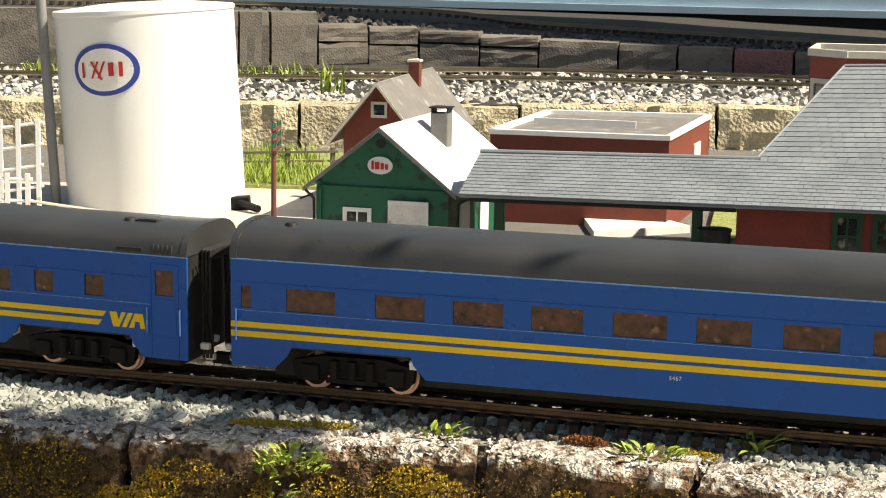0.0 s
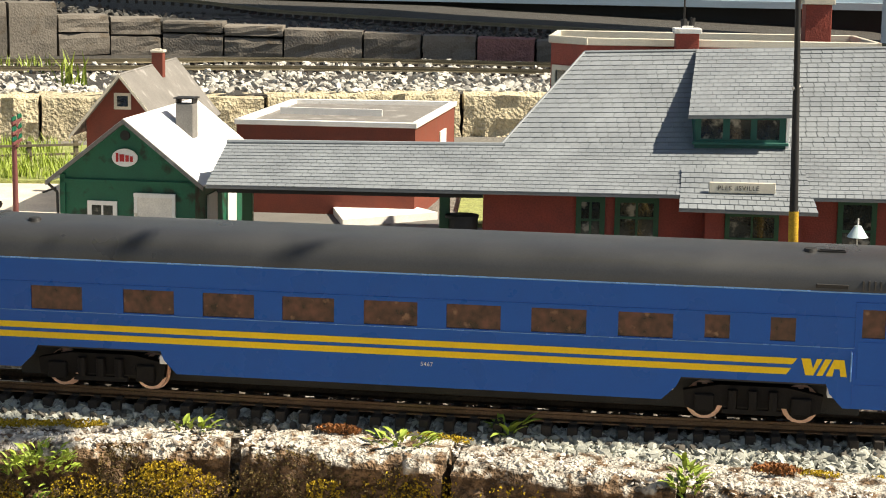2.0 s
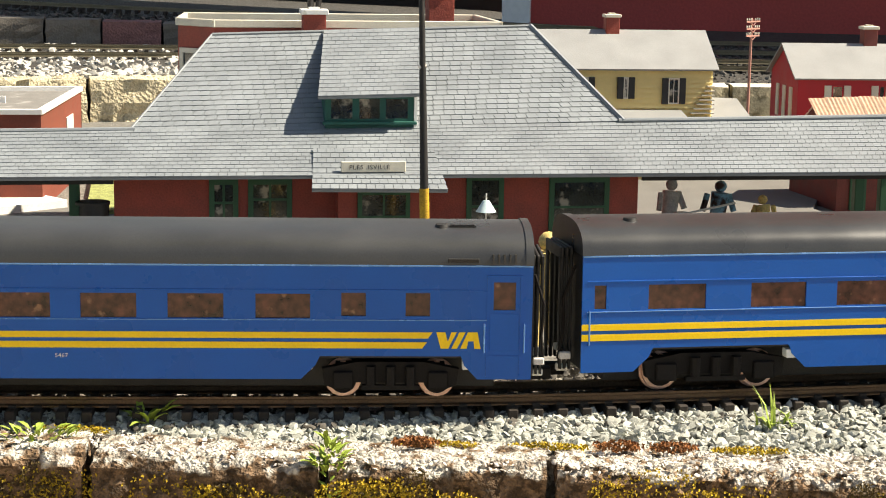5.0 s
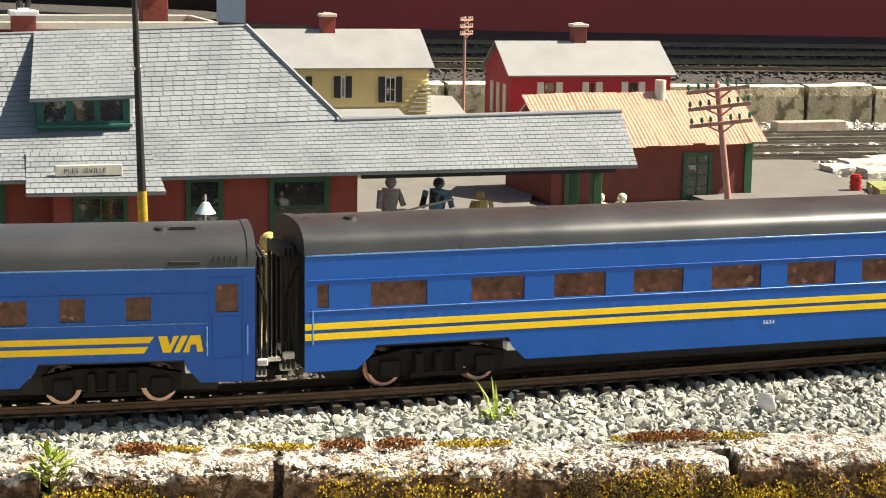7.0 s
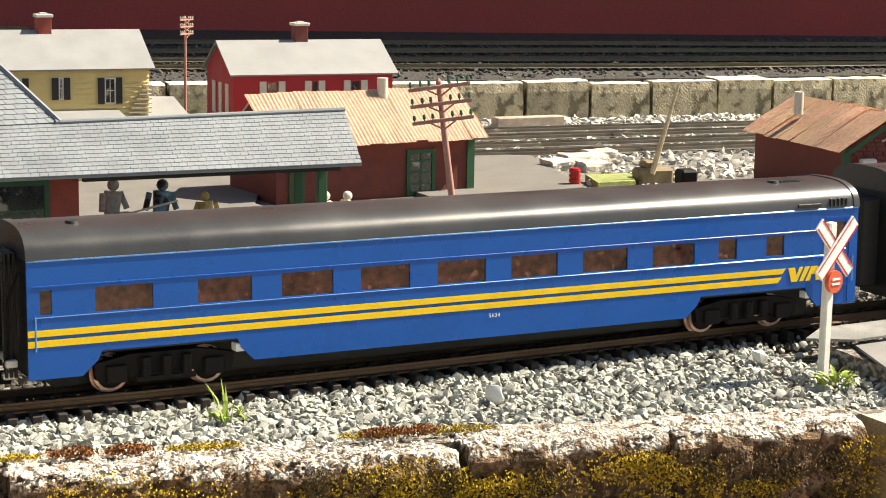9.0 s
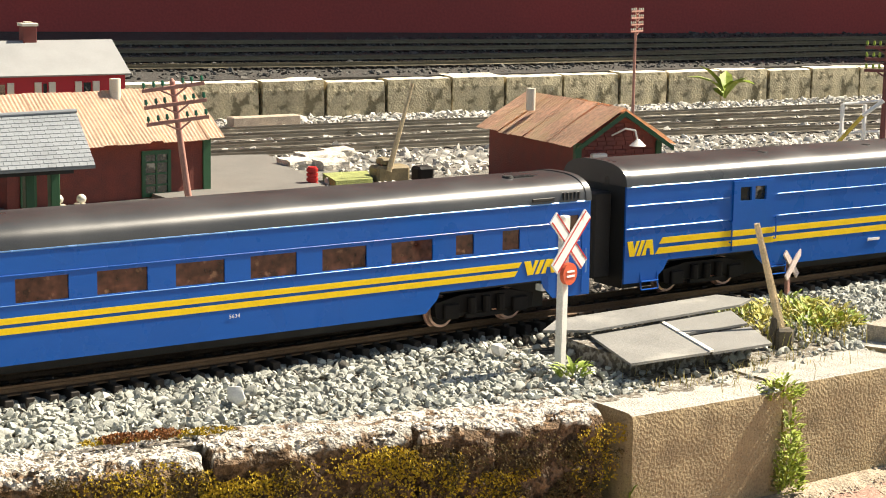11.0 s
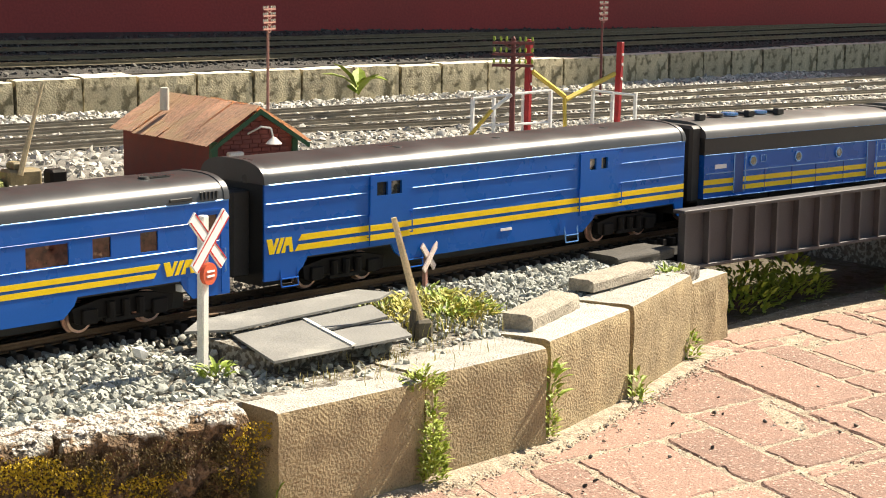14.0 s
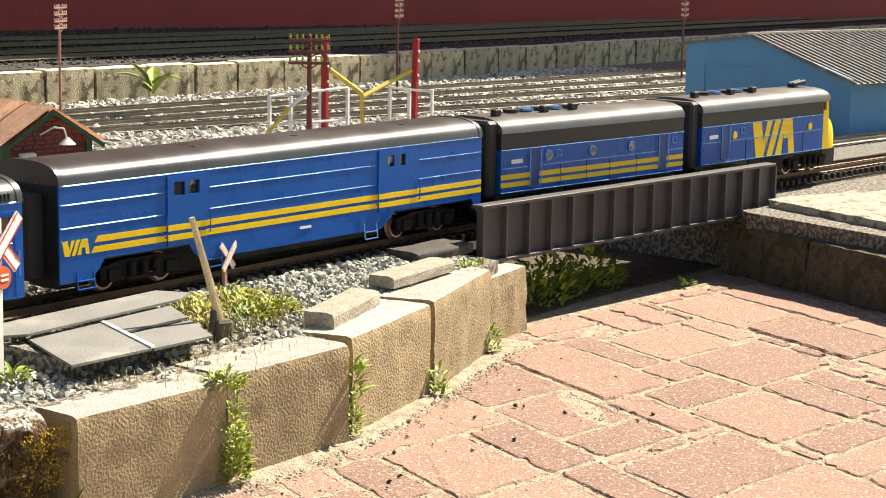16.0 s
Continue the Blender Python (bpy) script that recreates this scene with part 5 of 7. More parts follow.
for x0, x1, z0, z1 in ((0.046, 0.082, 0.122, 0.158), (0.118, 0.146, 0.124, 0.158), (0.19, 0.228, 0.116, 0.157)):
    b = bmesh.new()
    for xa in (x0, x1 - 0.010):
        box(b, xa, xa + 0.010, -0.0045, -0.001, z0, z1, 0.0004)
    part("shutter", b, BLACK, yh, "black shutters")
    window(yh, x0 + 0.010, x1 - 0.010, z0, z1, -0.001, CREAM, (1, 1), 0.0022)
chimney(yh, 0.125, 0.085, 0.21, 0.247, 0.022, BRICKWALL, CREAM)
b = bmesh.new()
slab(b, [(0.06, -0.05, 0.099), (0.222, -0.05, 0.099), (0.222, 0.0, 0.107), (0.06, 0.0, 0.107)], 0.003)
bmesh.ops.recalc_face_normals(b, faces=b.faces[:])
part("porch_roof", b, PALEROOF, yh)
for k in range(8):
    b = bmesh.new()
    box(b, 0.268 - 0.035 + k * 0.0042, 0.274, -0.008, 0.0, 0.094 + k * 0.007, 0.096 + k * 0.007)
    part("stair_tread", b, CREAM, yh)
b = bmesh.new()
slab(b, [(0.277, -0.01, 0.085), (0.345, -0.01, 0.083), (0.335, 0.08, 0.118), (0.277, 0.08, 0.12)], 0.003)
box(b, 0.277, 0.34, 0.0, 0.075, -0.012, 0.083)
bmesh.ops.recalc_face_normals(b, faces=b.faces[:])
part("lean_to", b, PALEROOF, yh, "grey lean-to roof")

r2 = eave_front("red_house", (1.598, 2.772), (0.287, -0.068), 0.292, 0.165, 0.145, 0.1945, REDHOUSE, PALEROOF, "bright red model house with pale roof and cream shutters", "house")
for x0, x1 in ((0.046, 0.092), (0.128, 0.165), (0.2, 0.244)):
    z0, z1 = (0.085, 0.131)
    for xa in (x0, x1 - 0.012):
        b = bmesh.new()
        box(b, xa, xa + 0.012, -0.003, 0.0, z0, z1, 0.0004)
        part("shutter", b, CREAM, r2, "cream shutter")
    window(r2, x0 + 0.013, x1 - 0.013, z0, z1, 0.0, REDHOUSE, (0, 1), 0.002)
for y in (0.03, 0.07, 0.11):
    b = bmesh.new()
    box(b, -0.002, 0.001, y, y + 0.016, 0.07, 0.125)
    part("shutter", b, CREAM, r2)
chimney(r2, 0.148, 0.088, 0.18, 0.222, 0.024, BRICK, CREAM)

def tin_roof(root, a, b_, c, d, n, seed, material=None):
    """Corrugated, slightly bent sheets side by side."""
    a, b_, c, d = (Vector(p) for p in (a, b_, c, d))
    r = np.random.default_rng(seed)
    nrm = (b_ - a).cross(d - a).normalized()
    for k in range(n):
        u0, u1 = k / n - 0.004, (k + 1) / n + 0.004
        bm = bmesh.new()
        m = 9
        ev = -0.04 * r.random()
        prev = None
        lift = 0.0008 * (k % 2) + 0.001 * r.random()
        for i in range(m + 1):
            u = u0 + (u1 - u0) * i / m
            h = lift + 0.0011 * (i % 2)
            cur = [bm.verts.new(a.lerp(b_, u).lerp(d.lerp(c, u), v) + nrm * (h + 0.0012 * math.sin(v * 5 + k))) for v in (ev, 0.33, 0.66, 1.0)]
            if prev:
                for j in range(3):
                    bm.faces.new((prev[j], cur[j], cur[j + 1], prev[j + 1]))
            prev = cur
        bmesh.ops.solidify(bm, geom=bm.faces[:], thickness=0.0008)
        part("tin_sheet", bm, material or TIN, root)

s1 = eave_front("tin_roofed_shed", (1.405, 2.314), (0.166, -0.017), 0.336, 0.165, 0.085, 0.14, SHEDWALL, TIN, "brick red model shed with rusty corrugated roof", "shed", over=0.0)
tin_roof(s1, (-0.012, -0.016, 0.0765), (0.352, -0.016, 0.0765), (0.352, 0.0825, 0.1465), (-0.012, 0.0825, 0.1465), 14, 4, TIN_PALE)
window(s1, 0.218, 0.268, -0.008, 0.062, 0.0, TRIM_G, (1, 3), 0.006, glass=None, proud=0.003)
window(s1, 0.02, 0.045, -0.008, 0.045, 0.0, TRIM_G, (0, 0), 0.005, glass=None, proud=0.003)
for x in (0.325,):
    b = bmesh.new()
    box(b, x, x + 0.013, -0.003, 0.013, -0.012, 0.083)
    part("corner_post", b, TRIM_G, s1)
b = bmesh.new()
cyl(b, (0.215, 0.072, 0.12), (0.215, 0.072, 0.166), 0.0085, seg=12)
part("stove_pipe", b, CREAM, s1, "", True)

s2 = gable_front("tin_roofed_hut", (2.136, 1.877), (0.95, -0.31), 0.152, 0.285, 0.078, 0.124, SHEDWALL, TIN, "dark red model hut with rusty tin roof and green boards", "shed", 0.0)
tin_roof(s2, (-0.016, 0.30, 0.074), (-0.016, -0.018, 0.074), (0.076, -0.018, 0.1315), (0.076, 0.30, 0.1315), 8, 8)
tin_roof(s2, (0.168, -0.018, 0.074), (0.168, 0.30, 0.074), (0.076, 0.30, 0.1315), (0.076, -0.018, 0.1315), 8, 9)
for xa, za, xb, zb in ((0.076, 0.127, -0.014, 0.070), (0.076, 0.127, 0.166, 0.070)):
    b = bmesh.new()
    plate(b, [(xa, za), (xb, zb), (xb, zb - 0.007), (xa, za - 0.008)], -0.0195, -0.016)
    part("barge_board", b, TRIM_G, s2, "dark green barge board")
for x in (-0.002, 0.144):
    b = bmesh.new()
    box(b, x, x + 0.01, -0.003, 0.006, -0.012, 0.078)
    part("corner_post", b, TRIM_G, s2)
for k in range(16):
    z = 0.012 + k * 0.0068
    half = 0.064 if z < 0.078 else 0.064 * (0.124 - z) / 0.046
    n = int(half * 2 / 0.017)
    for i in range(n):
        x = 0.076 - half + (i + 0.5 * (k % 2) * 0.6) * 0.017 + 0.003
        b = bmesh.new()
        box(b, x, x + 0.0155, -0.0016, 0.001, z, z + 0.0057)
        part("brick", b, BRICK, s2)
b = bmesh.new()
box(b, 0.024, 0.05, -0.012, 0.0, 0.03, 0.062, 0.002)
part("meter_box", b, CHALK, s2)
b = bmesh.new()
pts = [(0.062, -0.002, 0.088), (0.075, -0.02, 0.1), (0.088, -0.028, 0.098), (0.092, -0.03, 0.08)]
for p, q in zip(pts, pts[1:]):
    cyl(b, p, q, 0.0016, seg=6)
lamp = part("lamp_bracket", b, CHALK, s2)
b = bmesh.new()
cyl(b, (0.092, -0.03, 0.084), (0.092, -0.03, 0.074), 0.003, 0.013, 14)
part("shade", b, CHALK, lamp, "pale enamel shade", True)
b = bmesh.new()
cyl(b, (0.03, 0.2, 0.11), (0.03, 0.2, 0.146), 0.0075, seg=12)
part("stove_pipe", b, CREAM, s2, "", True)

def blue_building():
    a, c = (4.03, 1.51), (3.853, 1.073)
    root = thing("blue_building", at(a, c), "sky blue model warehouse with grey corrugated roof", "building", "model buildings")
    L = math.hypot(a[0] - c[0], a[1] - c[1])
    ax = 0.2
    b = bmesh.new()
    plate(b, [(0, -0.012), (L, -0.012), (L, 0.115), (ax, 0.193), (0, 0.166)], 0.0, 0.005)
    part("wall", b, BLUEWALL, root)
    b = bmesh.new()
    box(b, L - 0.03, L - 0.026, 0.005, 0.5, -0.012, 0.112)
    box(b, 0.0, 0.004, 0.005, 0.5, -0.012, 0.16)
    part("wall", b, BLUEWALL, root)
    b = bmesh.new()
    box(b, 0.055, 0.06, -0.003, 0.0, -0.01, 0.125)
    box(b, 0.055, 0.2, -0.003, 0.0, 0.122, 0.125)
    part("door_frame", b, BLUEWALL, root)
    q = [(L + 0.02, -0.015, 0.107), (L + 0.02, 0.7, 0.107), (ax, 0.7, 0.196), (ax, -0.015, 0.196)]
    roof_slab(root, q, 0.004, GREYROOF, "roof", "grey corrugated roof")
    n = 34
    for k in range(n):
        b = bmesh.new()
        y = -0.012 + 0.7 * k / n
        cyl(b, (L + 0.02, y, 0.108), (ax, y, 0.197), 0.003, seg=6)
        part("roof_rib", b, GREYROOF, root)
    q = [(ax, -0.012, 0.196), (ax, 0.7, 0.196), (-0.02, 0.7, 0.168), (-0.02, -0.012, 0.168)]
    roof_slab(root, q, 0.004, GREYROOF, "roof")
    b = bmesh.new()
    box(b, ax - 0.004, ax + 0.004, -0.02, 0.7, 0.1965, 0.2015)
    part("ridge_cap", b, CREAM, root)
blue_building()

def tank():
    m = pose(-0.43, 2.768, -0.012, 0, -3.6, 0)
    root = thing("storage_tank", m, "tall white cylindrical model oil tank with oval sign", "tank")
    prof = [(0.128, 0), (0.132, 0.002), (0.132, 0.294), (0.1335, 0.295), (0.1335, 0.301), (0.131, 0.302), (0.06, 0.309), (0.0, 0.312)]
    b = bmesh.new()
    seg = 72
    rings = [[b.verts.new((r * math.cos(math.tau * k / seg), r * math.sin(math.tau * k / seg), z)) for k in range(seg)] for r, z in prof[:-1]]
    for p, q in zip(rings, rings[1:]):
        for k in range(seg):
            b.faces.new((p[k], p[(k + 1) % seg], q[(k + 1) % seg], q[k]))
    b.faces.new(rings[-1]); b.faces.new(rings[0][::-1])
    part("shell", b, TANKWHITE, root, "glossy white shell", True)
    def on(a, z, r):
        return (r * math.cos(a), r * math.sin(a), z)
    def oval(b, ca, cz, ra, rz, r0, r1, n=36):
        """An oval plate bent round the shell."""
        inner = [on(ca + ra * math.cos(t), cz + rz * math.sin(t), r1) for t in [math.tau * k / n for k in range(n)]]
        outer = [on(ca + ra * math.cos(t), cz + rz * math.sin(t), r0) for t in [math.tau * k / n for k in range(n)]]
        cen = b.verts.new(on(ca, cz, r1))
        vi = [b.verts.new(p) for p in inner]; vo = [b.verts.new(p) for p in outer]
        mid = [b.verts.new(on(ca + 0.5 * ra * math.cos(t), cz + 0.5 * rz * math.sin(t), r1)) for t in [math.tau * k / n for k in range(n)]]
        for k in range(n):
            j = (k + 1) % n
            b.faces.new((vi[k], vi[j], vo[j], vo[k])); b.faces.new((mid[k], mid[j], vi[j], vi[k])); b.faces.new((cen, mid[j], mid[k]))
    ca, cz = radians(-108.5), 0.219
    b = bmesh.new(); oval(b, ca, cz, 0.40, 0.037, 0.132, 0.1345)
    s = part("oval_sign", b, SIGNBLUE, root, "white oval sign with blue rim and red mark")
    bmx = bmesh.new(); oval(bmx, ca, cz, 0.335, 0.0305, 0.134, 0.1352)
    part("sign_face", bmx, WHITE, s)
    def bar(a0, z0, a1, z1, w):
        n = 5
        pv = None
        for i in range(n + 1):
            t = i / n
            a, z = a0 + (a1 - a0) * t, z0 + (z1 - z0) * t
            d = Vector((0.134 * (a1 - a0), z1 - z0)).normalized()
            nx, nz = -d.y * w / 0.134, d.x * w
            cur = [b.verts.new(on(ca + a + nx, cz + z + nz, 0.1362)), b.verts.new(on(ca + a - nx, cz + z - nz, 0.1362))]
            if pv:
                b.faces.new((pv[0], pv[1], cur[1], cur[0]))
            pv = cur
    # the mark as plain red strokes
    for st in ((-0.25, -0.011, -0.25, 0.011, 0.0022), (-0.14, -0.012, -0.06, 0.012, 0.0016), (-0.14, 0.012, -0.02, -0.014, 0.0016), (-0.06, -0.012, 0.02, 0.012, 0.0016), (0.09, -0.009, 0.09, 0.010, 0.004), (0.2, -0.010, 0.2, 0.011, 0.003)):
        b = bmesh.new()
        bar(*st)
        bmesh.ops.recalc_face_normals(b, faces=b.faces[:])
        part("stroke", b, REDPAINT, s)
    # two pipes up the shaded side
    for dx, dy, r in ((-0.142, -0.045, 0.0075), (-0.149, -0.01, 0.0065)):
        b = bmesh.new()
        cyl(b, (dx, dy, 0), (dx, dy, 0.36), r, seg=12)
        part("pipe", b, PIPEGREY, root, "grey pipe", True)
    b = bmesh.new()
    box(b, 0.11, 0.145, -0.06, -0.04, 0, 0.02, 0.002)
    cyl(b, (0.125, -0.05, 0.012), (0.16, -0.09, 0.005), 0.006, seg=8)
    part("valve", b, TRUCK, root)
SIGNBLUE = mat("sign_blue", (0.03, 0.06, 0.3), 0.45, var=0.1)
PIPEGREY = mat("pipe_grey", (0.22, 0.22, 0.22), 0.5, var=0.15)
tank()

# ---- aprons and pads ----
def pad(name, pts, z, material, label, category="ground", t=0.012):
    b = bmesh.new()
    slab(b, [(x, y, z) for x, y in pts], t)
    bmesh.ops.recalc_face_normals(b, faces=b.faces[:])
    return tagged(link(name, b, material), label, category, kind="structure")

pad("concrete_apron", [(-0.95, 2.0), (-0.02, 1.95), (0.01, 2.5), (-0.16, 2.98), (-0.33, 2.99), (-0.75, 3.0)], -0.004, CONCRETE, "sunlit pale concrete apron round the tank", "apron")
pad("asphalt_lot", [(0.02, 2.3), (0.5, 2.25), (0.55, 2.62), (0.08, 2.68)], -0.0045, ASPHALT, "grey asphalt lot behind the canopy", "lot")
pad("platform", [(0.05, 1.98), (1.32, 1.78), (1.36, 2.3), (1.56, 2.6), (1.1, 2.66), (0.6, 2.2), (0.1, 2.25)], -0.002, ASPHALT, "grey platform round the station", "platform")
pad("asphalt_lot", [(1.62, 2.2), (1.9, 2.2), (2.1, 2.58), (1.98, 2.66), (1.70, 2.6)], -0.003, ASPHALT, "grey asphalt lot beside the tin shed", "lot")
pad("pale_slab", [(0.205, 2.5), (0.345, 2.57), (0.27, 2.73), (0.2, 2.66)], 0.006, CHALK, "chalky white concrete slab on the lot", "slab")
pad("lawn_patch", [(-0.37, 2.97), (-0.15, 2.95), (-0.1, 3.45), (-0.36, 3.5)], 0.001, LAWN, "patch of bright green grass", "lawn")
pad("lawn_patch", [(0.36, 2.5), (0.6, 2.45), (0.7, 2.95), (0.44, 2.95)], 0.001, LAWN, "patch of bright green grass", "lawn")
pad("lawn_patch", [(1.93, 2.2), (2.0, 2.19), (2.06, 2.27), (1.98, 2.29)], 0.002, LAWN, "patch of bright green grass in the yard", "lawn")

# dark pad laid in place of the shade below the bridge
pad("damp_soil", [(2.17, 1.1), (2.5, 1.065), (2.86, 1.0), (2.98, 1.42), (2.3, 1.53)], PAVE_Z + 0.0015, SHADE_DARK, "earth pad below the bridge, coloured dark for its shade", "soil", 0.004)

# ---- posts, signals, poles ----
def telegraph_pole(x, y, z0, z1, wide, yaw, arms, material, tilt=0.0, r=0.005, label="model telegraph pole with green glass insulators", braces=True, knob=None):
    root = thing("telegraph_pole", pose(x, y, z0, 0, tilt, yaw), label, "telegraph pole", "telegraph poles")
    h = z1 - z0
    b = bmesh.new()
    cyl(b, (0, 0, -0.012), (0, 0, h), r * 1.15, r * 0.85, 10)
    cyl(b, (0, 0, h), (0, 0, h + r * 0.9), r * 0.85, r * 0.3, 10)
    part("pole", b, material, root, "", True)
    gap = wide * 0.27
    for k in range(arms):
        z = h - r * 1.6 - k * gap
        b = bmesh.new()
        box(b, -wide / 2, wide / 2, -r * 1.5, -r * 0.7, z - r * 0.55, z + r * 0.55, r * 0.1)
        arm = part("crossarm", b, material, root)
        if braces:
            b = bmesh.new()
            for s in (-1, 1):
                cyl(b, (0, -r * 1.2, z - gap * 0.55), (s * wide * 0.2, -r * 1.2, z - r * 0.5), r * 0.3, seg=6)
            part("brace", b, material, arm)
        for i in range(6):
            u = (-0.46, -0.3, -0.16, 0.16, 0.3, 0.46)[i]
            b = bmesh.new()
            cyl(b, (u * wide, -r * 1.1, z + r * 0.5), (u * wide, -r * 1.1, z + r * 1.2), r * 0.2, seg=6)
            cyl(b, (u * wide, -r * 1.1, z + r * 1.0), (u * wide, -r * 1.1, z + r * 2.4), r * 0.55, r * 0.35, 8)
            part("insulator", b, knob or INSUL, arm)
    return root

telegraph_pole(1.331, 1.768, 0.0, 0.215, 0.074, -32, 3, POLEBROWN, -7.5, 0.004, "pinkish model telegraph pole with three crossarms")
telegraph_pole(-0.23, 2.49, 0.0, 0.146, 0.05, 82, 3, POLEDARK, -1.0, 0.0035, "dark red model telegraph pole seen along its arms")
telegraph_pole(1.717, 3.164, 0.0, 0.222, 0.05, 32, 3, POLEBROWN, 0.5, 0.0028, "thin reddish telegraph pole by the far track", knob=CREAM)
telegraph_pole(3.082, 2.55, 0.0, 0.243, 0.052, 10, 4, POLEBROWN, 0, 0.003, "thin reddish telegraph pole by the far track", knob=CREAM)
telegraph_pole(4.27, 2.404, 0.0, 0.238, 0.052, 5, 4, POLEDARK, 0, 0.003, "thin reddish telegraph pole by the far track", knob=CREAM)
telegraph_pole(5.24, 1.976, 0.0, 0.235, 0.06, 0, 4, POLEDARK, 0, 0.003, "thin reddish telegraph pole by the far track", knob=CREAM)
telegraph_pole(3.051, 1.912, -0.005, 0.204, 0.08, -62, 3, POLEDARK, 0, 0.0052, "dark red telegraph pole by the lift gates", knob=LEAF)

def flag_pole():
    root = thing("flag_pole", pose(0.626, 1.850, 0.0, 0, -1.6, 0), "thin black flagpole with yellow foot before the station", "flagpole")
    b = bmesh.new()
    cyl(b, (0, 0, -0.006), (0, 0, 0.112), 0.0058, 0.0052, 12)
    part("foot", b, YELLOWFOOT, root, "worn yellow foot", True)
    b = bmesh.new()
    cyl(b, (0, 0, 0.112), (0, 0, 0.24), 0.0046, 0.0036, 12)
    cyl(b, (0, 0, 0.24), (0, 0, 0.45), 0.0034, 0.0022, 12)
    part("pole", b, BLACK, root, "black pole", True)
    b = bmesh.new()
    cyl(b, (-0.004, 0, 0.24), (0.004, 0, 0.242), 0.0025, seg=8)
    part("cleat", b, CHALK, root)
YELLOWFOOT = mat("worn_yellow", (0.5, 0.3, 0.02), 0.6, var=0.4, scale=90)
flag_pole()

def crossbuck(x, y, z, h, w, yaw, label, post_mat=None, face=True):
    root = thing("crossbuck_sign", pose(x, y, z, 0, 0.5, yaw), label, "railway sign", "crossing signs")
    b = bmesh.new()
    box(b, -w * 0.085, w * 0.085, 0.0, w * 0.14, -0.012, h, w * 0.02)
    part("post", b, post_mat or CHALK, root)
    for k, s in enumerate((1, -1)):
        m = pose(0, -0.0015 - 0.003 * k, h - w * 0.42) @ pose(0, 0, 0, 0, 45 * s, 0)
        b = bmesh.new()
        box(b, -w * 0.62, w * 0.62, -0.0012, 0.0012, -w * 0.115, w * 0.115, 0.0004)
        bd = part("board", b, WHITE if face else REDWHITE, root, "white board with red edge")
        bd.matrix_local = m
        for e in (-1, 1) if face else ():
            b = bmesh.new()
            box(b, -w * 0.6, w * 0.6, -0.0017, -0.001, e * w * 0.093 - w * 0.011, e * w * 0.093 + w * 0.011)
            part("red_edge", b, REDPAINT, bd)
    if face:
        b = bmesh.new()
        cyl(b, (0, -0.005, h - w * 0.98), (0, -0.0005, h - w * 0.98), w * 0.19, seg=18)
        d = part("disc", b, ORANGE, root, "orange red disc")
        for zz in (-0.003, 0.0015):
            b = bmesh.new()
            box(b, -w * 0.1, w * 0.1, -0.0058, -0.0048, h - w * 0.98 + zz, h - w * 0.98 + zz + 0.0018)
            part("writing_bar", b, WHITE, d)
ORANGE = mat("orange_red", (0.6, 0.1, 0.04), 0.5, var=0.15)
REDWHITE = mat("pink_white", (0.72, 0.58, 0.52), 0.6, var=0.3)
crossbuck(1.301, 1.152, -0.02, 0.148, 0.056, 4, "white wooden crossbuck sign with red edges by the crossing")
crossbuck(1.769, 1.222, -0.02, 0.055, 0.034, 4, "small pink and white crossbuck sign in the gravel", POLEBROWN, False)

def crossing_gate():
    root = thing("crossing_gate", Matrix(), "pale wooden crossing gate arm raised on a weathered base", "crossing gate")
    for k, off in enumerate((0.0, 0.0055)):
        b = bmesh.new()
        p, q = Vector((1.560 + off, 1.085, -0.01)), Vector((1.543 + off * 0.3, 1.109, 0.103))
        cyl(b, p, q, 0.0036, 0.0028, 6)
        part("arm_slat", b, WOOD, root)
    b = bmesh.new()
    box(b, -0.008, 0.011, -0.007, 0.008, -0.02, 0.008, 0.003)
    part("base", b, WEATHERED, root).matrix_local = pose(1.562, 1.084, -0.012, 0, 0, -40)
    b = bmesh.new()
    box(b, -0.013, -0.007, -0.003, 0.008, -0.02, 0.018, 0.002)
    part("bracket", b, WEATHERED, root).matrix_local = pose(1.562, 1.084, -0.012, 0, 8, -40)
WEATHERED = mat("dark_weathered_wood", (0.12, 0.1, 0.07), 0.85, var=0.3, scale=60)
crossing_gate()

def crossing_boards():
    for pts, z in (([(1.338, 1.213), (1.388, 1.24), (1.626, 1.217), (1.636, 1.178), (1.60, 1.166), (1.375, 1.183)], 0.003),
                   ([(1.381, 1.190), (1.482, 1.181), (1.409, 1.060), (1.312, 1.078)], -0.003), ([(1.486, 1.1805), (1.587, 1.169), (1.545, 1.116), (1.450, 1.127)], -0.002),
                   ([(1.447, 1.122), (1.542, 1.110), (1.492, 1.047), (1.413, 1.060)], -0.004)):
        b = bmesh.new()
        slab(b, [(x, y, z) for x, y in pts][::-1], 0.0025)
        bmesh.ops.recalc_face_normals(b, faces=b.faces[:])
        tagged(link("crossing_board", b, RUBBER), "worn grey flat board of the road crossing", "crossing board", "boards of the road crossing")
    b = bmesh.new()
    slab(b, [(1.4815, 1.181, -0.0014), (1.4865, 1.181, -0.0014), (1.4145, 1.060, -0.0014), (1.4085, 1.060, -0.0014)][::-1], 0.002)
    bmesh.ops.recalc_face_normals(b, faces=b.faces[:])
    tagged(link("road_line", b, CHALK), "white painted line across the crossing boards", "road line")
crossing_boards()
b = bmesh.new()
slab(b, [(1.36, 1.20, -0.006), (1.59, 1.165, -0.006), (1.505, 1.085, -0.010), (1.345, 1.105, -0.010)][::-1], 0.02)
bmesh.ops.recalc_face_normals(b, faces=b.faces[:])
tagged(link("road_bed", b, EARTH), "dark earth under the crossing boards", "earth", kind="structure")

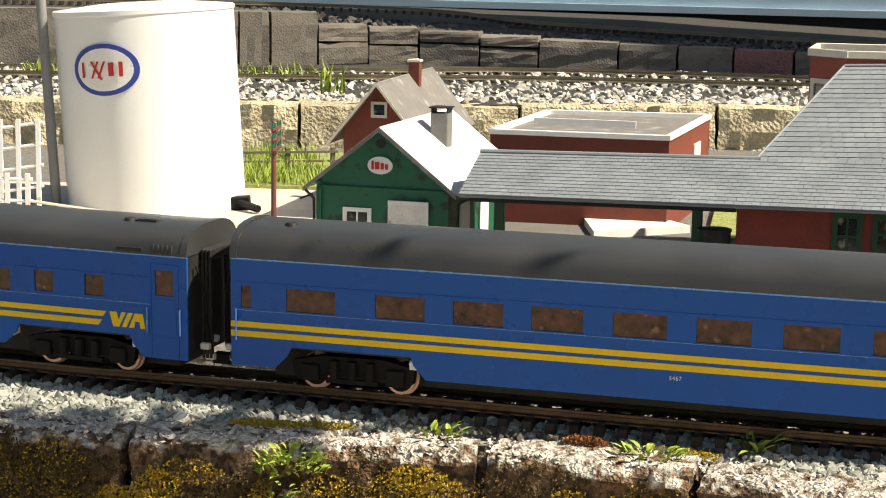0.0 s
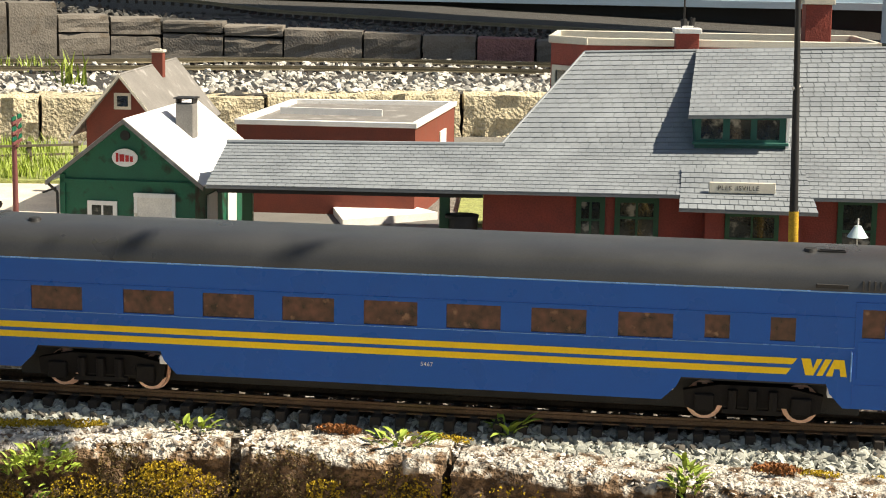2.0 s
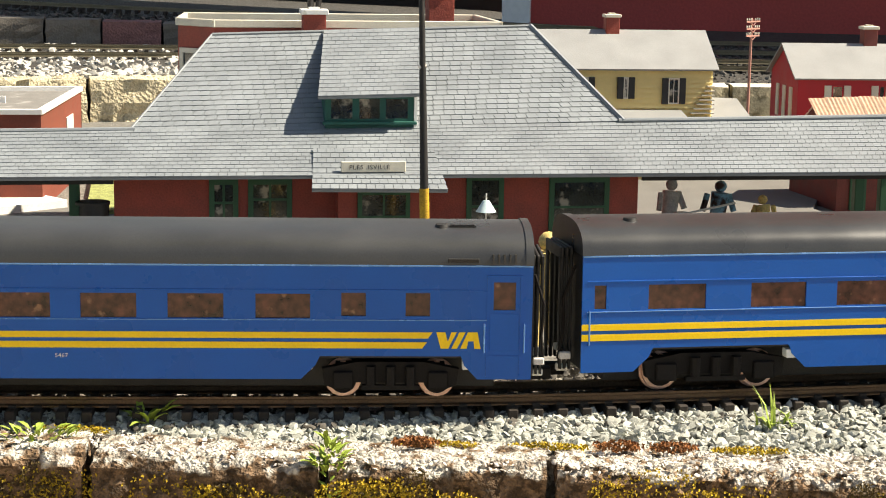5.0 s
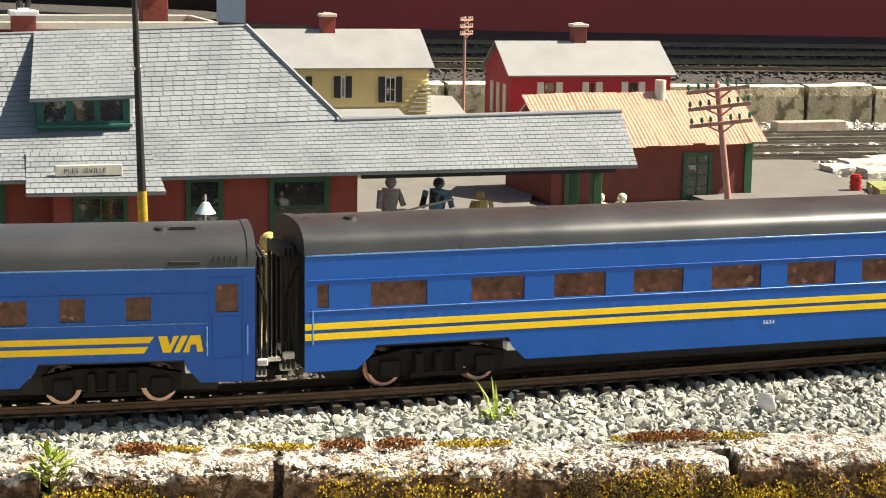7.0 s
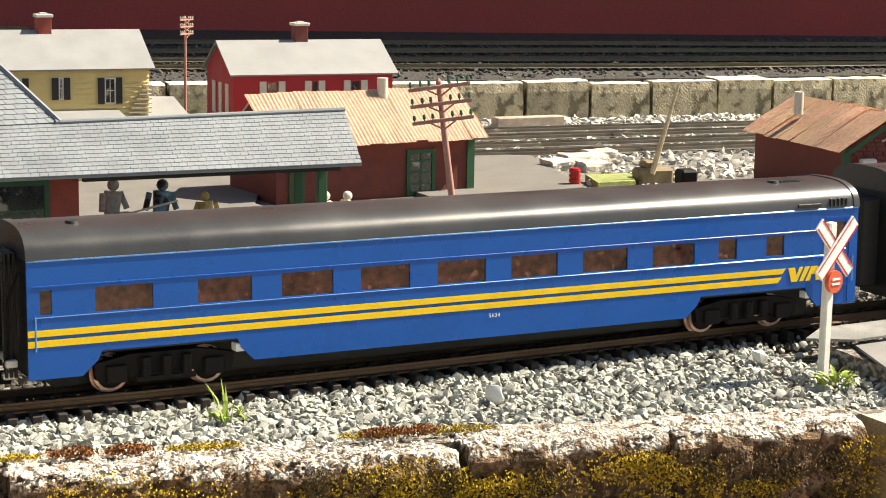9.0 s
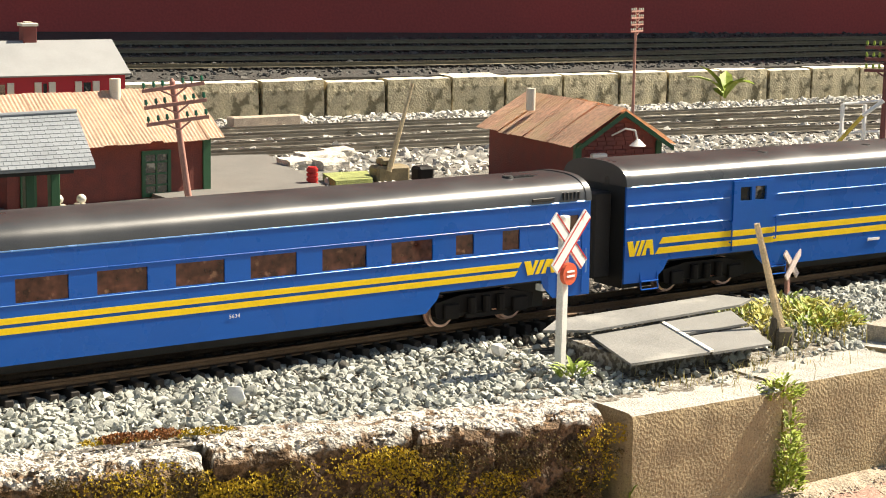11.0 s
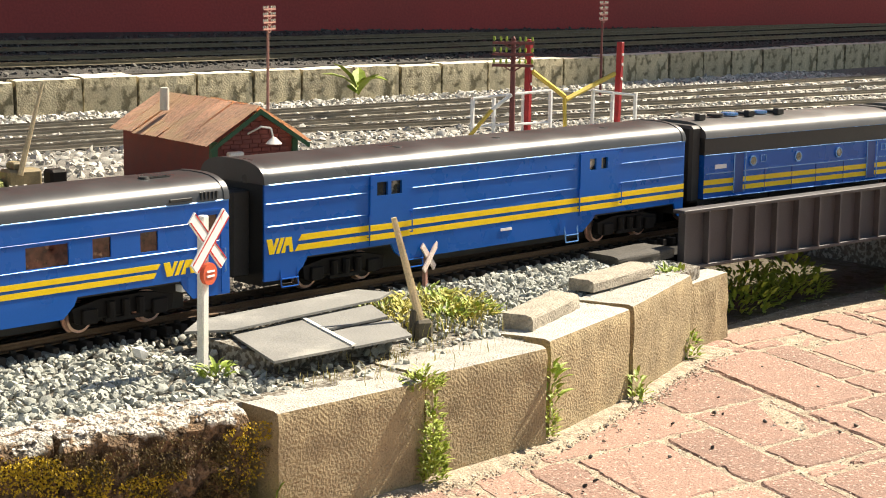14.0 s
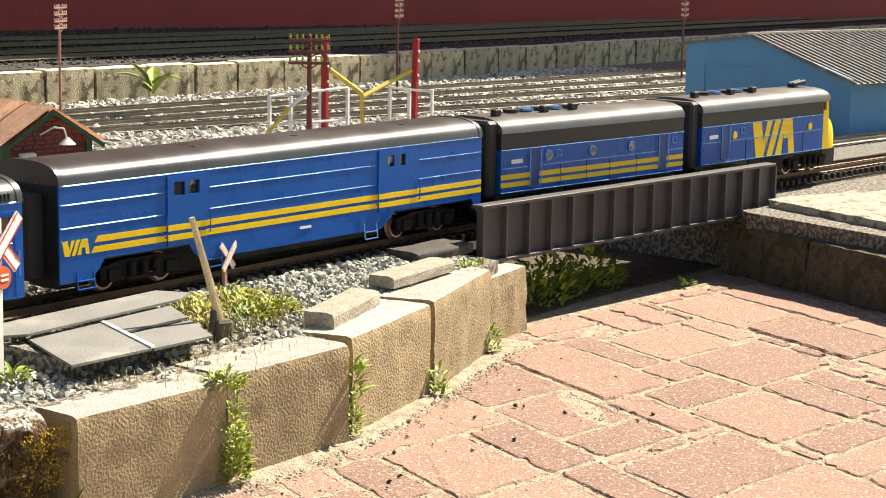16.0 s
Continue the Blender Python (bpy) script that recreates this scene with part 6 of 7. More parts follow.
def lift_gates():
    for x, y, z1, tilt in ((3.151, 1.939, 0.198, 0.5), (3.415, 1.882, 0.186, 2.5)):
        root = thing("gate_post", pose(x, y, -0.01, 0, tilt, 0), "bright red wooden post of a yard gate", "gate post", "gate posts in the yard")
        b = bmesh.new()
        box(b, -0.006, 0.006, -0.006, 0.006, 0, z1 + 0.01, 0.001)
        part("post", b, POSTRED, root)
        for z in (0.12, 0.15, 0.17):
            b = bmesh.new()
            cyl(b, (0, -0.008, z), (0, -0.006, z), 0.003, seg=8)
            part("bolt", b, CHALK, root)
    root = thing("yard_gate", Matrix(), "yellow bent barrier arms with white frames in the yard", "gate")
    for p, q, r in (((3.155, 1.932, 0.135), (3.275, 1.927, 0.079), 0.005), ((3.275, 1.927, 0.079), (3.277, 1.924, -0.01), 0.0045), ((3.277, 1.925, 0.072), (3.412, 1.888, 0.12), 0.005), ((2.919, 1.932, 0.015), (2.945, 1.89, 0.075), 0.004)):
        b = bmesh.new()
        cyl(b, p, q, r, seg=6)
        part("arm", b, YELLOWARM, root, "yellow arm")
    b = bmesh.new()
    cyl(b, (2.945, 1.89, 0.075), (2.965, 1.86, 0.104), 0.004, seg=6)
    part("arm", b, WHITE, root, "white arm")
    for x, y, z in ((3.03, 1.99, 0.0), (3.06, 1.96, 0.0), (3.147, 1.946, 0.098), (3.175, 1.9, 0.098), (3.345, 1.90, 0.088), (3.365, 1.865, 0.083), (3.39, 1.825, 0.08)):
        b = bmesh.new()
        box(b, x - 0.003, x + 0.003, y - 0.003, y + 0.003, -0.01, max(z, 0.085))
        part("upright", b, WHITE, root)
    for p, q in (((3.03, 1.99, 0.085), (3.175, 1.9, 0.098)), ((3.345, 1.90, 0.088), (3.39, 1.825, 0.08)), ((3.03, 1.99, 0.03), (3.175, 1.9, 0.034))):
        b = bmesh.new()
        cyl(b, p, q, 0.0028, seg=6)
        part("rail", b, WHITE, root)
YELLOWARM = mat("yellow_arm", (0.62, 0.46, 0.08), 0.6, var=0.2, scale=60)
lift_gates()

def white_rack():
    root = thing("ladder_rack", Matrix(), "white plastic ladder frames beside the tank", "ladder")
    for x in (-0.60, -0.572, -0.625):
        for y in (2.53, 2.6):
            b = bmesh.new()
            box(b, x - 0.003, x + 0.003, y - 0.003, y + 0.003, -0.012, 0.135 if y > 2.55 else 0.068)
            part("upright", b, WHITE, root)
    for z in (0.03, 0.06, 0.09, 0.12):
        b = bmesh.new()
        cyl(b, (-0.64, 2.6, z), (-0.565, 2.6, z + 0.012), 0.0025, seg=6)
        part("rung", b, WHITE, root)
    for z in (0.03, 0.06):
        b = bmesh.new()
        cyl(b, (-0.64, 2.53, z), (-0.565, 2.53, z), 0.0025, seg=6)
        part("rung", b, WHITE, root)
    b = bmesh.new()
    cyl(b, (-0.57, 2.53, 0.03), (-0.30, 2.5, 0.0), 0.0022, seg=6)
    part("hose", b, CREAM, root)
white_rack()

def fence():
    root = thing("rail_fence", at((-0.36, 3.19), (-0.19, 3.235)), "dark weathered rail fence on the grass", "fence")
    for x in (0.0, 0.09, 0.17):
        b = bmesh.new()
        box(b, x - 0.004, x + 0.004, -0.004, 0.004, -0.012, 0.035, 0.0008)
        part("post", b, WEATHERED, root)
    for z in (0.012, 0.028):
        b = bmesh.new()
        box(b, -0.005, 0.178, -0.006, -0.003, z - 0.002, z + 0.002)
        part("rail", b, WEATHERED, root)
fence()

# ---- plain figures on the platform and small yard things ----
def figurine(x, y, z, h, yaw, material, label, bent=0.0):
    b = bmesh.new()
    s = h / 0.06
    for d in (-1, 1):
        cyl(b, (d * 0.0045 * s, 0, 0), (d * 0.003 * s, 0, 0.028 * s), 0.0035 * s, 0.004 * s, 8)
    cyl(b, (0, 0, 0.027 * s), (0.002 * s, -bent, 0.047 * s), 0.0065 * s, 0.008 * s, 10)
    for d in (-1, 1):
        cyl(b, (d * 0.009 * s, -bent, 0.046 * s), (d * 0.013 * s, -bent - 0.004 * s, 0.032 * s), 0.0026 * s, seg=7)
    bmesh.ops.create_icosphere(b, subdivisions=2, radius=0.0052 * s, matrix=Matrix.Translation((0.002 * s, -bent, 0.0525 * s)))
    o = link("figurine", b, material, None, "", True)
    o.matrix_world = pose(x, y, z, 0, 0, yaw)
    tagged(o, label, "figurine", "figurines at the station")
FIG1 = mat("grey_figure", (0.6, 0.58, 0.53), 0.7, var=0.3, scale=120)
FIG2 = mat("blue_figure", (0.2, 0.42, 0.55), 0.7, var=0.5, scale=120, spots=(0.06, 0.035, 0.025), spot_scale=60, spot_at=0.5)
FIG3 = mat("yellow_figure", (0.62, 0.46, 0.16), 0.7, var=0.4, scale=120)
figurine(1.016, 2.063, -0.002, 0.088, 10, FIG1, "small grey plastic figurine standing on the platform")
figurine(1.069, 2.036, -0.002, 0.088, -20, FIG2, "small blue and brown plastic figurine on the platform")
figurine(1.12, 2.009, -0.002, 0.071, 160, FIG3, "small yellow plastic figurine on the platform", 0.004)
figurine(1.245, 1.935, -0.002, 0.072, 30, CREAM, "small cream plastic figurine below the canopy")
figurine(1.27, 1.925, -0.002, 0.072, -30, CREAM, "small cream plastic figurine below the canopy")
figurine(0.47, 1.76, -0.002, 0.083, 30, FIG3, "small yellow plastic figurine before the station wall")
figurine(0.668, 1.62, -0.01, 0.115, 0, FIG3, "small yellow plastic figurine behind the coach gap")

def shovel_cart():
    root = thing("hand_cart", at((1.03, 2.02), (1.2, 1.98)), "black hand cart with curved rail on the platform", "cart")
    b = bmesh.new()
    box(b, 0.06, 0.19, 0.03, 0.07, 0.015, 0.026, 0.002)
    part("tray", b, BLACK, root)
    for x in (0.08, 0.17):
        b = bmesh.new()
        cyl(b, (x, 0.026, 0.009), (x, 0.03, 0.009), 0.011, seg=14)
        part("wheel", b, BLACK, root)
    b = bmesh.new()
    cyl(b, (-0.01, 0, 0.045), (0.05, 0, 0.058), 0.0014, seg=6)
    box(b, -0.025, -0.008, -0.006, 0.006, 0.040, 0.047, 0.002)
    part("shovel", b, CHALK, root)
shovel_cart()

def barrel_stack():
    root = thing("oil_drum", pose(0.305, 2.078, -0.012), "black dented oil drum below the canopy", "drum")
    b = bmesh.new()
    cyl(b, (0, 0, 0), (0.004, 0, 0.085), 0.019, 0.0165, 16)
    part("drum_body", b, BLACK, root, "", True)
    for z in (0.03, 0.06, 0.086):
        b = bmesh.new()
        cyl(b, (0.002, 0, z - 0.0015), (0.002, 0, z + 0.0015), 0.0195, seg=16)
        part("hoop", b, BLACK, root, "", True)
barrel_stack()

def station_lamp(x, y, h):
    root = thing("platform_lamp", pose(x, y, 0), "pale enamel platform lamp with flared shade", "lamp")
    b = bmesh.new()
    cyl(b, (0, 0, -0.004), (0, 0, h), 0.0009, seg=8)
    part("pole", b, CHALK, root)
    b = bmesh.new()
    cyl(b, (0, 0, h - 0.02), (0, 0, h - 0.008), 0.0112, 0.0035, 16)
    part("shade", b, PALEENAMEL, root, "pale blue enamel shade", True)
PALEENAMEL = mat("pale_enamel", (0.55, 0.68, 0.7), 0.4, var=0.08)
station_lamp(0.698, 1.862, 0.1025)

b = bmesh.new()
box(b, 0, 0.16, 0, 0.03, -0.01, 0.014, 0.002)
tagged(link("timber", b, GREYWOOD), "weathered loose timber on the gravel", "timber").matrix_world = at((2.36, 3.01), (2.53, 2.98))
PALEROCK = mat("pale_rock", (0.55, 0.5, 0.42), 0.9, var=0.35, scale=60, fine=300, bump=0.8)
for pts in (((2.02, 2.42), 0.03), ((2.1, 2.47), 0.04), ((2.18, 2.5), 0.028), ((2.06, 2.38), 0.026)):
    b = bmesh.new()
    rough_block(b, pts[1] * 2, 0.05, 0.02, 0.006, int(pts[1] * 1000), 6, 3)
    tagged(link("flat_rock", b, PALEROCK), "pale flat rock on the yard gravel", "rock", "pale rocks in the yard").matrix_world = at(pts[0], (pts[0][0] + 1, pts[0][1] - 0.2), 0.006)
OLIVE = mat("rusty_olive", (0.22, 0.17, 0.09), 0.7, var=0.5, scale=50)
def excavator():
    root = thing("log_loader", at((2.02, 2.2), (2.16, 2.16)), "rusty brown model log loader with raised boom", "model vehicle")
    b = bmesh.new()
    box(b, 0, 0.06, 0, 0.035, -0.012, 0.018, 0.004)
    box(b, 0.01, 0.03, 0.005, 0.03, 0.018, 0.03, 0.003)
    part("body", b, OLIVE, root)
    b = bmesh.new()
    box(b, 0.075, 0.105, 0.0, 0.03, -0.012, 0.014, 0.004)
    part("counterweight", b, TRUCK, root)
    b = bmesh.new()
    cyl(b, (0.02, 0.0, 0.01), (0.062, 0.0, 0.152), 0.005, 0.0022, 7)
    part("boom", b, WOOD, root)
excavator()
b = bmesh.new()
for k in range(4):
    cyl(b, (0, 0, k * 0.0075), (0, 0, k * 0.0075 + 0.005), 0.0095, seg=12)
    cyl(b, (0, 0, k * 0.0075 + 0.005), (0, 0, k * 0.0075 + 0.0075), 0.0075, seg=12)
tagged(link("spool", b, REDPAINT, None, "", True), "small red ribbed spool in the yard", "spool").matrix_world = pose(1.915, 2.24, -0.008)

# ---- bridge piers and the right abutment ----
def stone_block(a, b_, z1, h, D, material, label, seed, jag=0.003, name="stone_block"):
    bm = bmesh.new()
    L = math.hypot(b_[0] - a[0], b_[1] - a[1])
    rough_block(bm, L, D, h, jag, seed, max(5, int(L / 0.02)), max(4, int(h / 0.02)))
    o = tagged(link(name, bm, material), label, "stone block", "blocks of the bridge seats")
    cap_top(o, BLOCK if material is TANBLOCK else material)
    o.matrix_world = at(a, b_, z1)
stone_block((2.08, 1.046), (2.228, 1.05), -0.040, 0.1, 0.16, TANBLOCK, "tan concrete pier below the bridge end", 901)
# the two blocks below the slabs carry their shade as dark colour
stone_block((2.70, 0.805), (2.46, 0.42), -0.048, 0.10, 0.30, SHADE_DARK, "large abutment block below a slab, darkened for shade", 902, 0.006)
stone_block((2.80, 0.965), (2.704, 0.81), -0.046, 0.10, 0.3, SHADE_DARK, "large abutment block below a slab, darkened for shade", 903, 0.006)
stone_block((2.86, 0.925), (2.60, 0.50), -0.012, 0.034, 0.34, CAPSTONE, "flat pale capping slab on the abutment", 904, 0.006)
stone_block((2.60, 0.49), (2.40, 0.16), -0.012, 0.034, 0.34, CAPSTONE, "flat pale capping slab on the abutment", 905, 0.006)
stone_block((1.655, 1.005), (1.80, 1.032), -0.005, 0.019, 0.035, SLABGREY, "loose grey paving block on the wall", 906, 0.0015)
stone_block((1.868, 1.052), (2.015, 1.05), -0.003, 0.014, 0.035, SLABGREY, "flat loose slab on the wall", 907, 0.002)
stone_block((2.05, 1.12), (2.165, 1.10), -0.006, 0.013, 0.05, TIE_GREY, "dark flat stone at the bridge end", 908, 0.004)

# ---- loose stones ----
def stones(name, n, place, lo, hi, material, label, seed, flat=0.75):
    """n angular stones at place(rng) -> (x, y, z), as one mesh."""
    r = np.random.default_rng(seed)
    g = (1 + 5 ** 0.5) / 2
    base = np.array([(-1, g, 0), (1, g, 0), (-1, -g, 0), (1, -g, 0), (0, -1, g), (0, 1, g), (0, -1, -g), (0, 1, -g), (g, 0, -1), (g, 0, 1), (-g, 0, -1), (-g, 0, 1)], float)
    base /= np.linalg.norm(base[0])
    tri = np.array([(0, 11, 5), (0, 5, 1), (0, 1, 7), (0, 7, 10), (0, 10, 11), (1, 5, 9), (5, 11, 4), (11, 10, 2), (10, 7, 6), (7, 1, 8), (3, 9, 4), (3, 4, 2), (3, 2, 6), (3, 6, 8), (3, 8, 9), (4, 9, 5), (2, 4, 11), (6, 2, 10), (8, 6, 7), (9, 8, 1)])
    P = np.array([place(r) for _ in range(n)])
    S = r.uniform(lo, hi, n) * r.choice([0.7, 1.0, 1.0, 1.25], n)
    V = base[None] * r.uniform(0.5, 1.25, (n, 12, 1))
    V *= r.uniform(0.5, 1.3, (n, 1, 3)) * np.array([1, 1, flat])
    for i, j, amp in ((1, 2, 0.9), (0, 2, 0.9), (0, 1, math.tau)):
        a = r.uniform(-amp, amp, n)
        c, s = np.cos(a)[:, None], np.sin(a)[:, None]
        A, B = V[..., i] * c - V[..., j] * s, V[..., i] * s + V[..., j] * c
        V[..., i], V[..., j] = A, B
    V = V * S[:, None, None] + P[:, None]
    F = (tri[None] + 12 * np.arange(n)[:, None, None]).reshape(-1, 3)
    me = bpy.data.meshes.new(name)
    me.vertices.add(n * 12); me.vertices.foreach_set("co", V.reshape(-1))
    me.loops.add(len(F) * 3); me.loops.foreach_set("vertex_index", F.reshape(-1).astype(np.int32))
    me.polygons.add(len(F)); me.polygons.foreach_set("loop_start", np.arange(0, len(F) * 3, 3, dtype=np.int32))
    me.polygons.foreach_set("loop_total", np.full(len(F), 3, dtype=np.int32))
    me.update(calc_edges=True)
    me.shade_smooth()
    me.set_sharp_from_angle(angle=radians(42))
    me.materials.append(material)
    return tagged(new(name, me), label, "gravel", kind="stuff")

FX, FY = [p[0] for p in FRONT], [p[1] for p in FRONT]
MX, MY = [p[0] for p in MAIN], [p[1] for p in MAIN]
def near_strip(r):
    while True:
        x = r.uniform(-0.75, 2.14)
        if 1.33 < x < 1.60 and r.random() < 0.86:
            continue
        u = r.random()
        y0, y1 = float(np.interp(x, FX, FY)) + (0.064 if x < 1.22 else 0.05), float(np.interp(x, MX, MY)) - 0.03
        return (x, y0 + (y1 - y0) * u, -0.0265 + 0.010 * u ** 0.7 + r.uniform(-0.001, 0.0015))
def between(r):
    x = r.uniform(-0.8, 2.12)
    y = float(np.interp(x, MX, MY)) + r.uniform(-0.066, 0.15)
    return (x, y, -0.0185 + r.uniform(-0.001, 0.001))
def yard_place(r):
    while True:
        x = r.uniform(1.75, 5.6)
        y0 = float(np.interp(x, [1.7, 2.3, 3.2, 5.6], [2.2, 1.9, 1.6, 1.3]))
        y1 = float(np.interp(x, [p[0] for p in FARWALL], [p[1] for p in FARWALL])) - 0.01
        y = y1 - (y1 - y0) * r.random() ** 1.25
        if (2.05 < x < 2.5 and y < 2.2) or (x < 2.12 and y < 2.66 and y > 2.2 + 0.9 * (x - 1.9)):
            continue
        z = YARD_Z + r.uniform(0.0, 0.003)
        if min(abs(y - float(np.interp(x, [p[0] for p in t], [p[1] for p in t]))) for t in YARD) < 0.04:
            if r.random() < 0.15:
                continue
            z -= 0.0035
        return (x, y, z)
def left_terrace(r):
    x = r.uniform(-1.3, 1.3)
    y0 = float(np.interp(x, [p[0] for p in FARWALL], [p[1] for p in FARWALL])) + 0.09
    return (x, y0 + r.random() ** 1.6 * 0.95, TOP_Z + r.uniform(0, 0.003))
def upper(r):
    x = r.uniform(1.4, 6.5)
    y0 = float(np.interp(x, [p[0] for p in FARWALL], [p[1] for p in FARWALL])) + 0.08
    return (x, y0 + r.random() * 1.4, TOP_Z + r.uniform(0, 0.003))
def bank_top(r):
    x = r.uniform(-1.0, 2.2)
    z = float(np.interp(x, [-0.52, -0.14, 0.24, 0.87, 1.5, 2.3], [0.20, 0.165, 0.145, 0.128, 0.11, 0.08]))
    return (x, wall2_y(x) + 0.06 + r.random() * 0.5, z + 0.002)
stones("ballast", 19000, near_strip, 0.0027, 0.0054, STONE, "pale grey angular ballast beside the main track", 11)
stones("ballast", 9500, between, 0.003, 0.0052, SHADED_BALLAST, "ballast between the ties and behind, darkened for the train's shade", 12)
stones("gravel", 15000, yard_place, 0.005, 0.010, PALESTONE, "pale gravel over the yard", 13, 0.6)
stones("gravel", 3800, left_terrace, 0.006, 0.012, PALESTONE, "pale gravel beside the terrace track", 14, 0.6)
# upper and bank stones are coloured dark in place of shade
stones("gravel", 9000, upper, 0.004, 0.0085, SHADE_AND_DARK_STONE, "gravel darkened for shade between the upper tracks", 15, 0.6)
stones("gravel", 1500, bank_top, 0.007, 0.014, SHADE_AND_DARK_STONE, "grey gravel on the top bank", 16, 0.6)
GRIT = mat("pale_grit", (0.5, 0.43, 0.35), 0.95, var=0.5, island=0.8)
def sandy(r):
    x = r.uniform(1.3, 2.9)
    return (x, r.uniform(0.3, 1.08), PAVE_Z - 0.0012)
stones("grit", 6000, sandy, 0.0008, 0.002, GRIT, "grit lying in the paving joints", 17)
for x, y, s in ((1.283, 1.222, 0.014), (0.98, 1.245, 0.009), (0.795, 1.36, 0.007), (-0.22, 1.53, 0.008)):
    stones("loose_rock", 1, lambda r: (x, y, -0.012), s, s * 1.05, CHALK, "single pale rock on the ballast", int(x * 100) + 50)["kind"] = ""

# exposed pebbles in the weathered tops of the mossy blocks
PEBBLE = mat("exposed_pebble", (0.6, 0.55, 0.49), 0.9, var=0.5, scale=150, fine=900, bump=0.3, island=0.8)
def block_tops(r):
    x = r.uniform(-0.8, 1.22)
    while min(abs(x + 0.004 - q[0]) for q in JOINTS) < 0.009:
        x = r.uniform(-0.8, 1.22)
    v = r.random() ** 1.3
    return (x, float(np.interp(x, FX, FY)) + 0.006 + 0.052 * v, -0.0225 - (0.004 if v < 0.05 else 0) + r.uniform(-0.0012, 0.0006))
stones("pebbles", 4800, block_tops, 0.0012, 0.003, PEBBLE, "pale pebbles showing in the worn block tops", 19, 0.45)

# ---- plants ----
def leaf(bm, p, d, up, L, w):
    """A bent pointed leaf from p along d."""
    p, d = Vector(p), Vector(d).normalized()
    side = d.cross(Vector(up))
    side = side.normalized() if side.length > 1e-6 else Vector((1, 0, 0))
    nrm = side.cross(d)
    q = [(0, 0.12, 0), (0.35, 0.5, 0.10), (0.7, 0.4, 0.08), (1.0, 0.0, -0.05)]
    left = [bm.verts.new(p + d * (L * a) + side * (w * b) + nrm * (L * c)) for a, b, c in q[:3]]
    right = [bm.verts.new(p + d * (L * a) - side * (w * b) + nrm * (L * c)) for a, b, c in q[:3]]
    mid = [bm.verts.new(p + d * (L * a) + nrm * (L * (c - 0.05))) for a, b, c in q[:3]]
    tip = bm.verts.new(p + d * L + nrm * (L * q[3][2]))
    for s in (left, right):
        for i in range(2):
            bm.faces.new((s[i], s[i + 1], mid[i + 1], mid[i]))
        bm.faces.new((s[2], tip, mid[2]))

def weed(x, y, z, n, size, spread, height, material, label, seed, name="weed"):
    r = np.random.default_rng(seed)
    bm = bmesh.new()
    for k in range(n):
        a = r.uniform(0, math.tau)
        rad = spread * math.sqrt(r.random())
        p = (rad * math.cos(a), rad * math.sin(a) * 0.7, height * r.random() * (1 - rad / (spread * 1.4)))
        d = (math.cos(a + r.normal(0, 0.6)), math.sin(a + r.normal(0, 0.6)), r.uniform(0.1, 1.1))
        leaf(bm, p, d, (0, 0, 1), size * r.uniform(0.6, 1.3), size * r.uniform(0.3, 0.5))
    o = link(name, bm, material)
    o.location = (x, y, z)
    tagged(o, label, "weed", "weeds along the wall")

def grass(x, y, z, n, h, spread, material, label, seed):
    r = np.random.default_rng(seed)
    bm = bmesh.new()
    for k in range(n):
        a = r.uniform(0, math.tau)
        p = Vector((spread * r.normal(0, 0.5), spread * r.normal(0, 0.5), 0))
        lean = Vector((math.cos(a), math.sin(a), 0)) * h * r.uniform(0.1, 0.7)
        hh = h * r.uniform(0.5, 1.1)
        w = h * 0.035
        s = Vector((-math.sin(a), math.cos(a), 0)) * w
        c = [p, p + lean * 0.35 + Vector((0, 0, hh * 0.6)), p + lean + Vector((0, 0, hh))]
        v = [bm.verts.new(c[0] + s), bm.verts.new(c[0] - s), bm.verts.new(c[1] - s * 0.8), bm.verts.new(c[1] + s * 0.8), bm.verts.new(c[2])]
        bm.faces.new(v[:4]); bm.faces.new((v[3], v[2], v[4]))
    o = link("grass_tuft", bm, material)
    o.location = (x, y, z)
    tagged(o, label, "grass", kind="stuff")

weed(-0.12, 1.465, -0.04, 160, 0.009, 0.028, 0.03, LEAF, "bright green weed growing over the wall joint", 1)
weed(-0.125, 1.452, -0.09, 150, 0.009, 0.022, 0.05, LEAF, "bright green weed growing down the wall joint", 2)
weed(0.0, 1.515, -0.02, 22, 0.012, 0.02, 0.006, LEAF, "small green weed in the ballast", 3)
weed(0.17, 1.46, -0.02, 40, 0.011, 0.03, 0.006, LEAF, "low green weed in the ballast", 4)
weed(0.26, 1.47, -0.018, 16, 0.02, 0.008, 0.01, LEAF, "small leafy green weed in the ballast", 5)
weed(0.375, 1.335, -0.03, 60, 0.011, 0.012, 0.035, LEAF, "bright green weed in the wall joint", 6)
weed(0.372, 1.325, -0.10, 120, 0.010, 0.012, 0.08, LEAF, "bright green weed down the wall joint", 7)
grass(0.755, 1.318, -0.02, 9, 0.036, 0.016, LEAF, "thin green grass tuft in the ballast", 8)
weed(0.755, 1.318, -0.02, 26, 0.009, 0.012, 0.012, LEAF, "small green weed in the ballast", 9)
weed(1.285, 1.125, -0.02, 46, 0.012, 0.018, 0.014, LEAF, "small green weed at the sign's foot", 10)
weed(1.231, 1.012, -0.13, 60, 0.014, 0.02, 0.03, LEAF, "green weed in the wall corner", 12)
weed(1.421, 0.985, -0.035, 220, 0.0075, 0.026, 0.025, IVY, "green weed in the wall joint", 13)
weed(1.421, 0.972, -0.125, 620, 0.0075, 0.017, 0.11, IVY, "trailing green ivy in the wall joint", 14)
